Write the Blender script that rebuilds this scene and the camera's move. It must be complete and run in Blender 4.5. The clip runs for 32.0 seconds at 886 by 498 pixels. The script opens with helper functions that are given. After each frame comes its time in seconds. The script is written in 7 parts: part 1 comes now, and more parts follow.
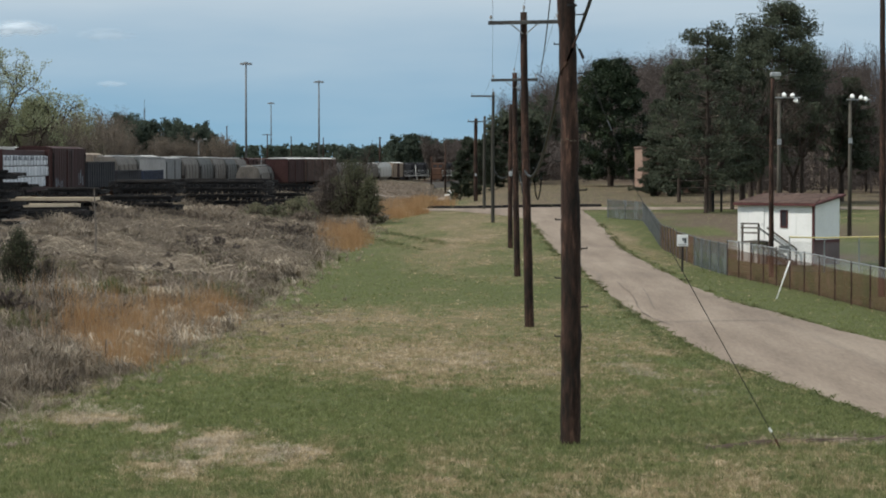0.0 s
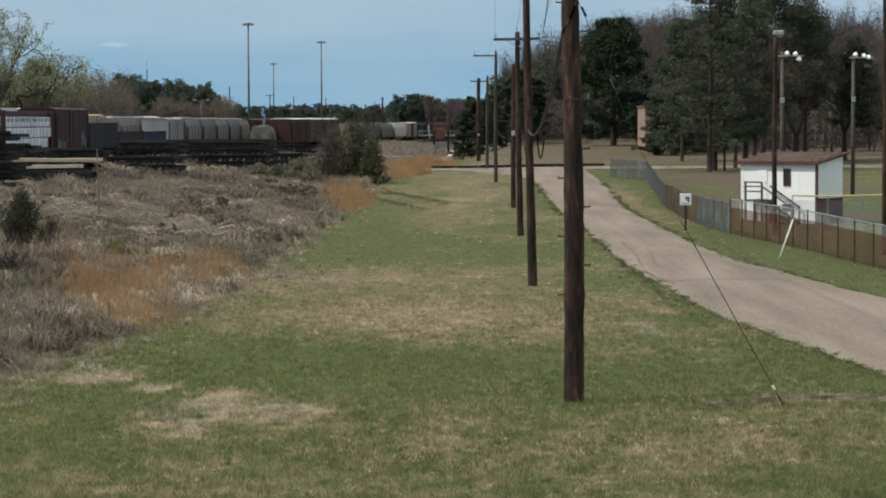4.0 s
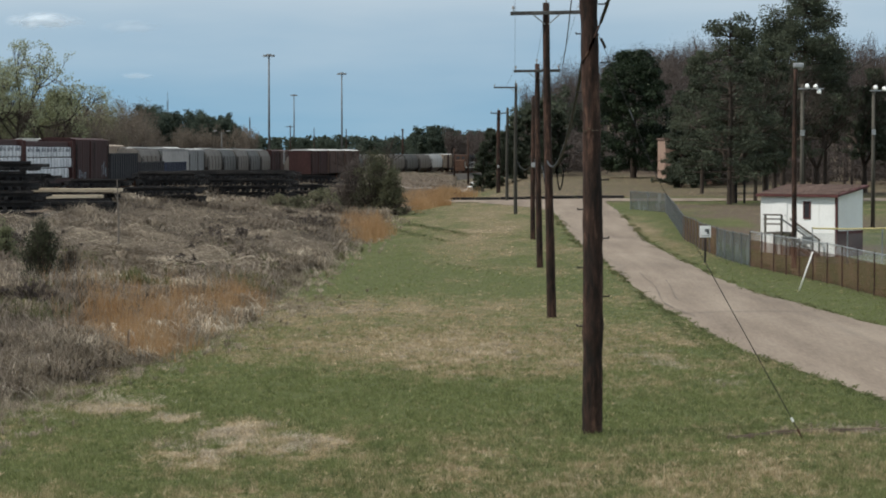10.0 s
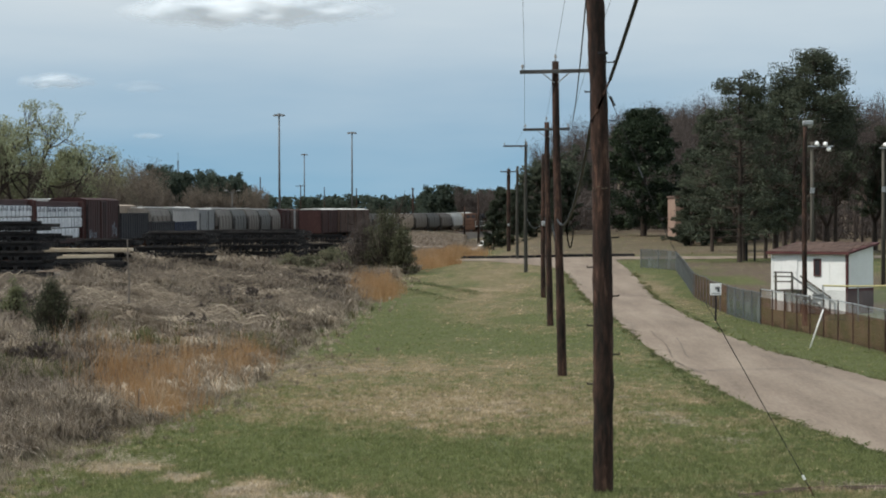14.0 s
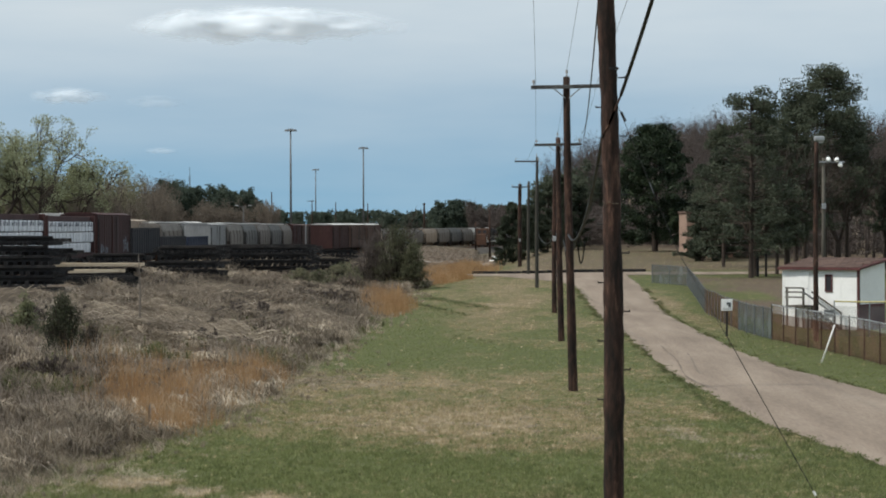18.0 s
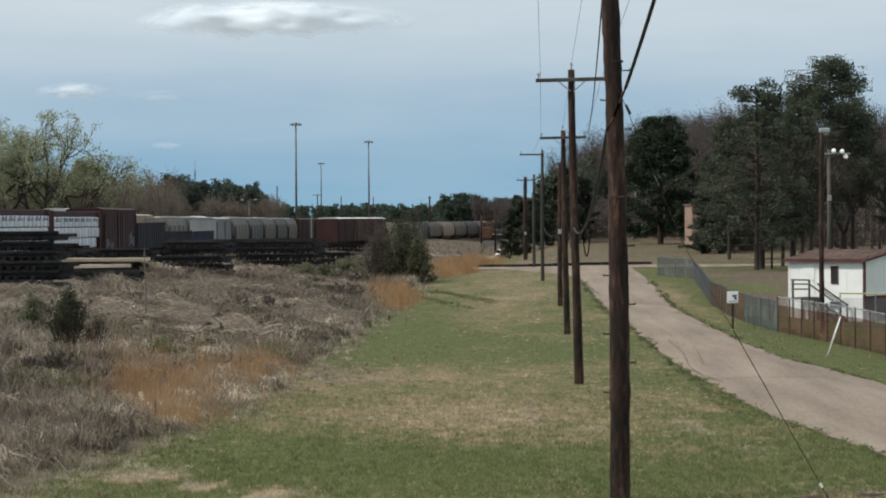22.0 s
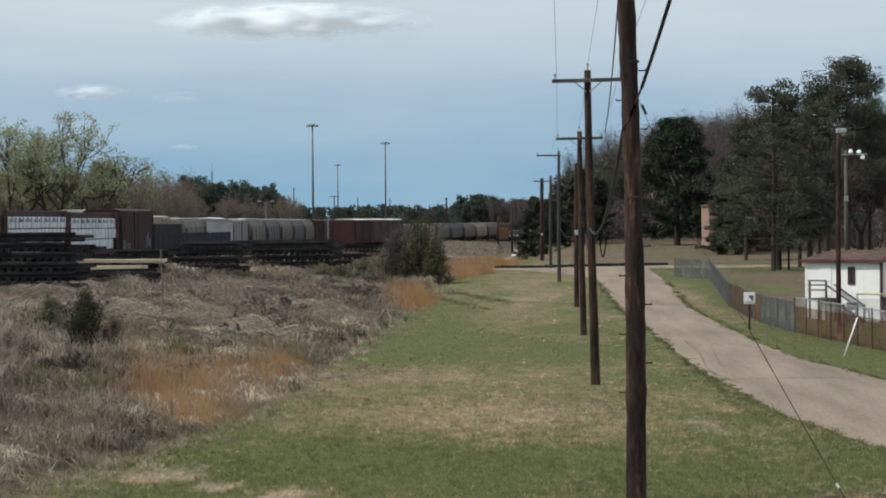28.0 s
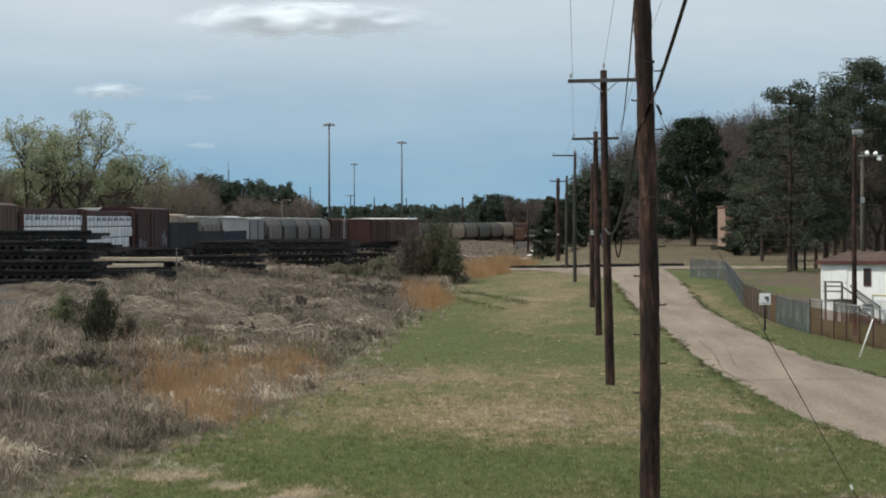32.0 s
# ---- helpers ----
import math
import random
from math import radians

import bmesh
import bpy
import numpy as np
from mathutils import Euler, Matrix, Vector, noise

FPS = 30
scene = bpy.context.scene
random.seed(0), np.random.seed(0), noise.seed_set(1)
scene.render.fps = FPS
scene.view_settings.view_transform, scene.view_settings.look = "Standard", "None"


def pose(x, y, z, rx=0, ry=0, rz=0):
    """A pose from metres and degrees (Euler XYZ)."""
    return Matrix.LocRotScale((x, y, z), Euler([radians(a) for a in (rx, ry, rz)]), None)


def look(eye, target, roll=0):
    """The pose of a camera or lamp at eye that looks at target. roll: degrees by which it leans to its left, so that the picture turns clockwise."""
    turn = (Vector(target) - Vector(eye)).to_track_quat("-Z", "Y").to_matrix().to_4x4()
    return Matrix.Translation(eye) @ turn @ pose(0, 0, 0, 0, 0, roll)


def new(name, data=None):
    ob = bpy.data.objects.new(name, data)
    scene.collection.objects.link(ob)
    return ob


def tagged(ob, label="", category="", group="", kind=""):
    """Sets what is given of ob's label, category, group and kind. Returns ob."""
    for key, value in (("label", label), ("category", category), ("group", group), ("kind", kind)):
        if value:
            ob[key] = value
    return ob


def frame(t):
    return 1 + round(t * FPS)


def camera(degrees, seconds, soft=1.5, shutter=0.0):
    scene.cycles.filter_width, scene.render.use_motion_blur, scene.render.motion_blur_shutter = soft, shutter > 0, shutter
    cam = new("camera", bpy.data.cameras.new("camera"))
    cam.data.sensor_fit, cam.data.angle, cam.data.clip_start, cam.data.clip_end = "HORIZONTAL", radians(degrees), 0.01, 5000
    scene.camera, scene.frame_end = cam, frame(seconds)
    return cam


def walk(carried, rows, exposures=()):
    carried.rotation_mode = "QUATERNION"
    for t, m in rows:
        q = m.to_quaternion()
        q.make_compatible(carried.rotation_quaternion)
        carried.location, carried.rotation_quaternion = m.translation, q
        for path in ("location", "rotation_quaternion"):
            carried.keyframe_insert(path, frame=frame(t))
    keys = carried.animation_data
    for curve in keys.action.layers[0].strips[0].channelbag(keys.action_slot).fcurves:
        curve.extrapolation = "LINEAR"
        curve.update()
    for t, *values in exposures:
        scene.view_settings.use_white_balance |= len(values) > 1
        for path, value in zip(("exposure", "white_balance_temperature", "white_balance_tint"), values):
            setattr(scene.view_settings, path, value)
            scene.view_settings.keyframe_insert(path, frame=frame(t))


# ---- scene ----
import itertools

# The camera is held by hand on a rise above the grass strip, zoomed far in; it sways by centimetres.
cam = camera(20.0, 32.0, 1.9)
# seconds, sideways, height, yaw, pitch, roll
ROWS = [
    (0.0, 0.000, 5.800, 0.000, -2.048, 0.000),
    (0.5, -0.008, 5.788, 0.197, -2.211, -0.038),
    (1.0, 0.001, 5.773, 0.035, -2.389, -0.176),
    (1.5, 0.008, 5.769, 0.068, -2.926, -0.125),
    (2.0, -0.003, 5.769, 0.176, -3.126, -0.143),
    (2.5, 0.003, 5.763, 0.113, -3.182, -0.148),
    (3.0, 0.006, 5.780, 0.095, -3.086, 0.026),
    (3.5, 0.003, 5.773, 0.085, -2.992, 0.144),
    (5.5, 0.006, 5.775, 0.179, -2.888, 0.454),
    (6.0, 0.017, 5.773, 0.307, -2.673, 0.534),
    (6.5, 0.008, 5.780, 0.252, -2.444, 0.530),
    (7.0, 0.012, 5.776, 0.295, -2.284, 0.532),
    (7.5, 0.014, 5.778, 0.117, -2.106, 0.602),
    (8.0, 0.019, 5.774, 0.220, -1.984, 0.649),
    (8.5, 0.016, 5.765, 0.608, -1.795, 0.595),
    (9.0, 0.021, 5.759, 0.668, -2.125, 0.442),
    (9.5, 0.015, 5.752, 0.686, -2.341, 0.119),
    (10.0, 0.023, 5.755, 0.523, -2.231, 0.020),
    (10.5, 0.033, 5.742, 0.365, -1.861, 0.119),
    (11.0, 0.035, 5.743, 0.421, -1.665, 0.159),
    (11.5, 0.037, 5.748, 0.579, -1.390, 0.194),
    (12.0, 0.035, 5.742, 0.600, -1.158, 0.190),
    (12.5, 0.039, 5.747, 0.601, -1.021, 0.161),
    (13.0, 0.040, 5.742, 0.681, -0.923, 0.186),
    (13.5, 0.034, 5.753, 0.745, -0.846, 0.286),
    (14.0, 0.035, 5.745, 0.757, -0.890, 0.207),
    (14.5, 0.037, 5.739, 0.818, -0.800, 0.220),
    (16.5, 0.046, 5.752, 1.078, -0.913, 0.082),
    (17.0, 0.054, 5.735, 1.013, -0.837, 0.075),
    (17.5, 0.045, 5.745, 1.074, -0.737, 0.105),
    (18.0, 0.046, 5.745, 1.015, -0.543, 0.141),
    (18.5, 0.057, 5.750, 1.098, -0.445, 0.180),
    (19.0, 0.044, 5.742, 1.171, -0.441, 0.109),
    (19.5, 0.050, 5.740, 1.042, -0.440, 0.047),
    (20.0, 0.049, 5.743, 1.105, -0.559, 0.114),
    (20.5, 0.058, 5.735, 1.057, -0.566, 0.198),
    (21.0, 0.057, 5.753, 1.023, -0.539, 0.373),
    (21.5, 0.051, 5.735, 1.070, -0.636, 0.372),
    (22.0, 0.053, 5.748, 1.142, -0.691, 0.393),
    (22.5, 0.052, 5.737, 1.099, -0.595, 0.382),
    (23.0, 0.053, 5.740, 1.131, -0.646, 0.356),
    (23.5, 0.052, 5.733, 1.115, -0.794, 0.359),
    (24.0, 0.053, 5.742, 1.134, -0.939, 0.420),
    (24.5, 0.052, 5.733, 0.988, -1.026, 0.411),
    (26.5, 0.057, 5.729, 1.283, -1.094, 0.380),
    (27.0, 0.072, 5.739, 1.248, -0.917, 0.467),
    (27.5, 0.063, 5.738, 1.384, -0.817, 0.454),
    (28.0, 0.069, 5.729, 1.524, -0.659, 0.433),
    (28.5, 0.064, 5.734, 1.596, -0.725, 0.377),
    (29.0, 0.065, 5.725, 1.513, -0.906, 0.211),
    (29.5, 0.078, 5.732, 1.536, -0.741, 0.241),
    (30.0, 0.074, 5.737, 1.449, -0.539, 0.343),
    (30.5, 0.078, 5.731, 1.546, -0.601, 0.329),
    (31.0, 0.100, 5.719, 1.615, -0.667, 0.283),
    (31.5, 0.094, 5.719, 1.789, -0.720, 0.157),
    (32.0, 0.101, 5.725, 1.895, -0.665, 0.179),
]
EXPOSURES = [(0.0, 0.0), (32.0, 0.0)]
walk(cam, [(t, pose(x, 0, z, 90 + pitch, roll, yaw)) for t, x, z, yaw, pitch, roll in ROWS], EXPOSURES)

# ---------------------------------------------------------------- light
SUN_EL, SUN_FROM = radians(50), (-0.965, -0.26)
sun = new("sun", bpy.data.lights.new("sun", "SUN"))
sun.data.energy, sun.data.angle, sun.data.color = 3.3, radians(1.5), (1.0, 0.95, 0.86)
sun.matrix_world = look((0, 0, 80), (-math.cos(SUN_EL) * SUN_FROM[0], -math.cos(SUN_EL) * SUN_FROM[1], 80 - math.sin(SUN_EL)))

world = bpy.data.worlds.new("sky")
scene.world = world
world.use_nodes = True


def node(tree, kind, inputs=None):
    n = tree.nodes.new(kind)
    for k, v in (inputs or {}).items():
        if isinstance(v, bpy.types.NodeSocket):
            tree.links.new(v, n.inputs[k])
        else:
            n.inputs[k].default_value = v
    return n


def maths(tree, op, a, b=0.0, clamp=False):
    n = node(tree, "ShaderNodeMath", {0: a, 1: b})
    n.operation, n.use_clamp = op, clamp
    return n.outputs[0]


def vec(tree, op, a, b=(0, 0, 0)):
    n = node(tree, "ShaderNodeVectorMath", {0: a, 1: b})
    n.operation = op
    return n.outputs[0]


def span(tree, value, lo, hi, to_lo=0.0, to_hi=1.0):
    return node(tree, "ShaderNodeMapRange", {"Value": value, "From Min": lo, "From Max": hi, "To Min": to_lo, "To Max": to_hi}).outputs[0]


def ramp(tree, fac, stops, smooth=False):
    n = node(tree, "ShaderNodeValToRGB", {"Fac": fac})
    els = n.color_ramp.elements
    while len(els) < len(stops):
        els.new(0.5)
    for e, (p, c) in zip(els, stops):
        e.position = p
        e.color = (*c, 1) if len(c) == 3 else c
    if smooth:
        n.color_ramp.interpolation = "EASE"
    return n.outputs["Color"]


def mixed(tree, fac, a, b, blend="MIX"):
    n = node(tree, "ShaderNodeMix")
    n.data_type, n.blend_type = "RGBA", blend
    for k, v in ((0, fac), (6, a), (7, b)):
        if isinstance(v, bpy.types.NodeSocket):
            tree.links.new(v, n.inputs[k])
        else:
            n.inputs[k].default_value = v if k == 0 else (*v, 1)
    return n.outputs[2]


def make_sky():
    tr = world.node_tree
    tr.nodes.clear()
    co = node(tr, "ShaderNodeTexCoord").outputs["Generated"]
    unit = vec(tr, "NORMALIZE", vec(tr, "ADD", co, (0, 0, 0.22)))
    sky = node(tr, "ShaderNodeTexSky", {0: unit})
    sky.sky_type, sky.sun_disc, sky.sun_elevation, sky.sun_rotation = "NISHITA", False, SUN_EL, radians(255)
    sky.air_density, sky.dust_density, sky.ozone_density = 1.0, 0.8, 1.0
    # thin high cloud: streaks that lie almost level, denser a few degrees up
    flat = node(tr, "ShaderNodeMapping", {"Vector": co, "Scale": (6, 6, 34)}).outputs[0]
    n1 = node(tr, "ShaderNodeTexNoise", {"Vector": flat, "Scale": 1.0, "Detail": 5.0, "Roughness": 0.5}).outputs["Fac"]
    z = node(tr, "ShaderNodeSeparateXYZ", {0: co}).outputs[2]
    up = span(tr, z, 0.012, 0.085, 0.06, 0.87)
    veil = span(tr, n1, 0.3, 0.72, -0.13, 0.16)
    cover = maths(tr, "ADD", up, veil, True)
    blue = mixed(tr, 1.0, sky.outputs[0], (1.02, 1.28, 1.22), "MULTIPLY")
    col = mixed(tr, cover, blue, (6.3, 7.1, 7.6))
    bg = node(tr, "ShaderNodeBackground", {"Color": col, "Strength": 0.1})
    node(tr, "ShaderNodeOutputWorld", {0: bg.outputs[0]})


make_sky()

# ---------------------------------------------------------------- materials
def shell(name):
    m = bpy.data.materials.new(name)
    m.use_nodes = True
    tr = m.node_tree
    tr.nodes.clear()
    out = node(tr, "ShaderNodeOutputMaterial")
    return m, tr, out


def surface(name, stops, coarse=0.6, fine=6.0, rough=0.8, metal=0.0, bump=0.3, stretch=(1, 1, 1), per_piece=0.0, spec=0.3, stain=None):
    """Two scales of noise over a colour ramp, relief from the fine one. per_piece: how far pieces differ in value."""
    m, tr, out = shell(name)
    co = node(tr, "ShaderNodeTexCoord").outputs["Object"]
    co = node(tr, "ShaderNodeMapping", {"Vector": co, "Scale": stretch}).outputs[0]
    a = node(tr, "ShaderNodeTexNoise", {"Vector": co, "Scale": coarse, "Detail": 4.0}).outputs["Fac"]
    b = node(tr, "ShaderNodeTexNoise", {"Vector": co, "Scale": fine, "Detail": 6.0, "Roughness": 0.65}).outputs["Fac"]
    f = maths(tr, "ADD", maths(tr, "MULTIPLY", a, 0.55), maths(tr, "MULTIPLY", b, 0.45))
    f = span(tr, f, 0.32, 0.68)
    if per_piece:
        r = node(tr, "ShaderNodeObjectInfo").outputs["Random"]
        f = maths(tr, "ADD", f, maths(tr, "MULTIPLY", maths(tr, "SUBTRACT", r, 0.5), per_piece), True)
    col = ramp(tr, f, stops)
    if stain:
        c = node(tr, "ShaderNodeTexNoise", {"Vector": co, "Scale": coarse * 2.3, "Detail": 8.0, "Roughness": 0.7}).outputs["Fac"]
        col = mixed(tr, span(tr, c, 0.55, 0.7, 0.0, stain[0]), col, stain[1])
    bp = node(tr, "ShaderNodeBump", {"Height": b, "Strength": bump, "Distance": 0.05})
    p = node(tr, "ShaderNodeBsdfPrincipled", {"Base Color": col, "Roughness": rough, "Metallic": metal, "Normal": bp.outputs[0]})
    p.inputs["Specular IOR Level"].default_value = spec
    tr.links.new(p.outputs[0], out.inputs[0])
    return m


def foliage(name, stops, through_light=0.25, rough=0.7, coarse=0.25, drift=0.5, toned=False):
    """Leaves or blades: each one its own colour, with drifts of tone through the whole mass."""
    m, tr, out = shell(name)
    r = node(tr, "ShaderNodeNewGeometry").outputs["Random Per Island"]
    co = node(tr, "ShaderNodeTexCoord").outputs["Object"]
    a = node(tr, "ShaderNodeTexNoise", {"Vector": co, "Scale": coarse, "Detail": 3.0}).outputs["Fac"]
    f = maths(tr, "ADD", maths(tr, "MULTIPLY", r, 1 - drift), span(tr, a, 0.35, 0.65, 0.0, drift), True)
    col = ramp(tr, f, stops)
    if toned:
        tone = node(tr, "ShaderNodeAttribute")
        tone.attribute_name = "tone"
        f = maths(tr, "ADD", maths(tr, "MULTIPLY", f, 0.3), maths(tr, "MULTIPLY", tone.outputs["Fac"], 0.75), True)
        col = ramp(tr, f, stops)
    d = node(tr, "ShaderNodeBsdfPrincipled", {"Base Color": col, "Roughness": rough})
    d.inputs["Specular IOR Level"].default_value = 0.2
    t = node(tr, "ShaderNodeBsdfTranslucent", {"Color": col})
    mix = node(tr, "ShaderNodeMixShader", {0: through_light, 1: d.outputs[0], 2: t.outputs[0]})
    tr.links.new(mix.outputs[0], out.inputs[0])
    return m


def lawn_material(name, blade):
    """Short spring grass: green where it grows, straw where it is dry, brown litter under the brush, the same brown for
    tree shade on the far lawn; both are attributes of the ground.
    """
    m, tr, out = shell(name)
    co = node(tr, "ShaderNodeTexCoord").outputs["Object"]
    dry = node(tr, "ShaderNodeAttribute")
    dry.attribute_name = "dry"
    dry = dry.outputs["Fac"]
    a = node(tr, "ShaderNodeTexNoise", {"Vector": co, "Scale": 1.1, "Detail": 6.0, "Roughness": 0.65}).outputs["Fac"]
    b = node(tr, "ShaderNodeTexNoise", {"Vector": co, "Scale": 7.0, "Detail": 8.0, "Roughness": 0.8}).outputs["Fac"]
    if blade:
        own = span(tr, node(tr, "ShaderNodeNewGeometry").outputs["Random Per Island"], 0.0, 1.0, 0.15, 0.5)
        c = node(tr, "ShaderNodeTexNoise", {"Vector": co, "Scale": 4.5, "Detail": 3.0, "Roughness": 0.6}).outputs["Fac"]
        b = maths(tr, "ADD", own, span(tr, c, 0.3, 0.7, 0.0, 0.42))
    green = ramp(tr, b, [(0.15, (0.045, 0.056, 0.022)), (0.5, (0.098, 0.112, 0.045)), (0.9, (0.182, 0.188, 0.092))])
    straw = ramp(tr, b, [(0.15, (0.115, 0.088, 0.05)), (0.5, (0.205, 0.162, 0.098)), (0.9, (0.34, 0.275, 0.175))])
    f = maths(tr, "ADD", dry, span(tr, a, 0.3, 0.7, -0.42, 0.42))
    f = maths(tr, "ADD", f, span(tr, b, 0.2, 0.8, -0.24 if blade else -0.2, 0.24 if blade else 0.2))
    thatch = ramp(tr, b, [(0.15, (0.2, 0.16, 0.105)), (0.5, (0.3, 0.245, 0.17)), (0.9, (0.42, 0.35, 0.255))])
    col = mixed(tr, span(tr, f, 0.34, 0.86), green, straw)
    col = mixed(tr, span(tr, f, 0.92, 1.2), col, thatch)
    if blade:
        col = mixed(tr, 1.0, col, (2.04, 2.04, 2.06), "MULTIPLY")
    if not blade:
        c = node(tr, "ShaderNodeTexNoise", {"Vector": co, "Scale": 2.6, "Detail": 5.0, "Roughness": 0.7}).outputs["Fac"]
        col = mixed(tr, 1.0, col, ramp(tr, c, [(0.3, (0.62, 0.64, 0.6)), (0.5, (0.9, 0.9, 0.9)), (0.7, (1.2, 1.16, 1.1))]), "MULTIPLY")
        lit = node(tr, "ShaderNodeAttribute")
        lit.attribute_name = "litter"
        litter = ramp(tr, b, [(0.2, (0.058, 0.044, 0.034)), (0.5, (0.115, 0.087, 0.065)), (0.85, (0.2, 0.158, 0.12))])
        col = mixed(tr, lit.outputs["Fac"], col, litter)
    bp = node(tr, "ShaderNodeBump", {"Height": b, "Strength": 0.0 if blade else 0.5, "Distance": 0.05})
    p = node(tr, "ShaderNodeBsdfPrincipled", {"Base Color": col, "Roughness": 0.9, "Normal": bp.outputs[0]})
    p.inputs["Specular IOR Level"].default_value = 0.1
    last = p
    if blade:
        t = node(tr, "ShaderNodeBsdfTranslucent", {"Color": col})
        last = node(tr, "ShaderNodeMixShader", {0: 0.5, 1: p.outputs[0], 2: t.outputs[0]})
    tr.links.new(last.outputs[0], out.inputs[0])
    return m


GRASS = lawn_material("lawn", False)
BLADE = lawn_material("grass_blades", True)
ROADWAY = surface("worn_asphalt", [(0.0, (0.15, 0.113, 0.086)), (0.5, (0.23, 0.18, 0.139)), (1.0, (0.315, 0.255, 0.2))], 0.5, 9.0, 0.9, 0, 0.35, (1.5, 0.14, 1), stain=(0.4, (0.16, 0.125, 0.1)))
GRAVEL = surface("gravel", [(0.0, (0.07, 0.06, 0.05)), (0.5, (0.14, 0.12, 0.1)), (1.0, (0.22, 0.19, 0.16))], 0.3, 5.0, 0.95, 0, 0.8)
DIRT = surface("dirt", [(0.0, (0.05, 0.038, 0.028)), (0.5, (0.1, 0.076, 0.056)), (1.0, (0.19, 0.15, 0.11))], 0.5, 5.0, 0.95, 0, 0.6)
# a darker tone of DIRT, for the rut
DARKDIRT = surface("damp_dirt", [(0.0, (0.035, 0.024, 0.017)), (0.5, (0.075, 0.053, 0.037)), (1.0, (0.17, 0.13, 0.095))], 2.0, 9.0, 0.95, 0, 0.8)
POLEWOOD = surface("creosote_pole", [(0.0, (0.008, 0.006, 0.005)), (0.35, (0.018, 0.0105, 0.0078)), (0.65, (0.05, 0.0255, 0.018)), (1.0, (0.16, 0.088, 0.062))], 1.2, 5.0, 0.85, 0, 1.0, (3.0, 3.0, 0.7), stain=(0.8, (0.014, 0.01, 0.008)))
GREYWOOD = surface("weathered_pole", [(0.0, (0.045, 0.041, 0.034)), (0.5, (0.08, 0.073, 0.06)), (1.0, (0.14, 0.126, 0.105))], 1.2, 9.0, 0.85, 0, 0.5, (2.5, 2.5, 0.35))
OLDWOOD = surface("grey_green_pole", [(0.0, (0.025, 0.024, 0.02)), (0.5, (0.045, 0.043, 0.036)), (1.0, (0.08, 0.076, 0.064))], 1.2, 9.0, 0.85, 0, 0.5, (2.5, 2.5, 0.35))
ARMWOOD = surface("weathered_arm", [(0.0, (0.035, 0.034, 0.033)), (0.5, (0.068, 0.066, 0.064)), (1.0, (0.12, 0.115, 0.11))], 1.5, 12.0, 0.85, 0, 0.4)
DULLSTEEL = surface("dull_galvanised", [(0.0, (0.06, 0.066, 0.07)), (0.5, (0.1, 0.107, 0.112)), (1.0, (0.16, 0.168, 0.172))], 1.0, 9.0, 0.75, 0, 0.1)
STEEL = surface("galvanised", [(0.0, (0.26, 0.27, 0.28)), (0.5, (0.38, 0.39, 0.4)), (1.0, (0.5, 0.51, 0.52))], 1.0, 12.0, 0.5, 0.7, 0.1)
DARKSTEEL = surface("dark_steel", [(0.0, (0.016, 0.016, 0.018)), (0.5, (0.032, 0.03, 0.03)), (1.0, (0.06, 0.053, 0.048))], 1.0, 9.0, 0.6, 0.4, 0.2)
RUSTSTEEL = surface("rusty_steel", [(0.0, (0.05, 0.025, 0.016)), (0.5, (0.115, 0.055, 0.033)), (1.0, (0.19, 0.1, 0.06))], 1.0, 9.0, 0.8, 0.2, 0.3)
CABLE = surface("cable_black", [(0.0, (0.006, 0.006, 0.007)), (1.0, (0.018, 0.018, 0.019))], 2, 20, 0.6, 0, 0.1)
CERAMIC = surface("insulator", [(0.0, (0.2, 0.19, 0.18)), (1.0, (0.42, 0.4, 0.38))], 3, 20, 0.25, 0, 0.0, spec=0.5)
WHITEPAINT = surface("white_paint", [(0.0, (0.76, 0.76, 0.75)), (0.5, (0.84, 0.84, 0.83)), (1.0, (0.89, 0.89, 0.88))], 0.6, 7.0, 0.6, 0, 0.08, stain=(0.2, (0.55, 0.53, 0.48)))
MAROON = surface("maroon_paint", [(0.0, (0.05, 0.018, 0.018)), (0.5, (0.085, 0.03, 0.03)), (1.0, (0.13, 0.052, 0.05))], 1.0, 8.0, 0.7, 0, 0.1)
ROOFBROWN = surface("brown_shingle", [(0.0, (0.055, 0.032, 0.025)), (0.5, (0.095, 0.058, 0.045)), (1.0, (0.15, 0.098, 0.078))], 0.8, 9.0, 0.9, 0, 0.5, per_piece=0.5)
DECKWOOD = surface("deck_wood", [(0.0, (0.14, 0.105, 0.075)), (0.5, (0.24, 0.185, 0.14)), (1.0, (0.36, 0.29, 0.22))], 1.0, 12.0, 0.85, 0, 0.3, per_piece=0.4)
YELLOW = surface("yellow_cap", [(0.0, (0.55, 0.45, 0.18)), (0.5, (0.68, 0.57, 0.27)), (1.0, (0.78, 0.68, 0.38))], 1.0, 8.0, 0.6, 0, 0.05)
STAIRWOOD = surface("weathered_stair", [(0.0, (0.05, 0.043, 0.036)), (0.5, (0.095, 0.083, 0.07)), (1.0, (0.17, 0.15, 0.13))], 1.0, 12.0, 0.85, 0, 0.3, per_piece=0.4)
TIEWOOD = surface("creosote_tie", [(0.0, (0.007, 0.007, 0.008)), (0.5, (0.014, 0.0135, 0.0145)), (1.0, (0.038, 0.034, 0.033))], 1.0, 10.0, 0.9, 0, 0.4, per_piece=0.8)
PALEWOOD = surface("sawn_timber", [(0.0, (0.3, 0.24, 0.17)), (0.5, (0.47, 0.39, 0.29)), (1.0, (0.6, 0.52, 0.41))], 0.8, 9.0, 0.85, 0, 0.3, (0.3, 2, 2), per_piece=0.5)
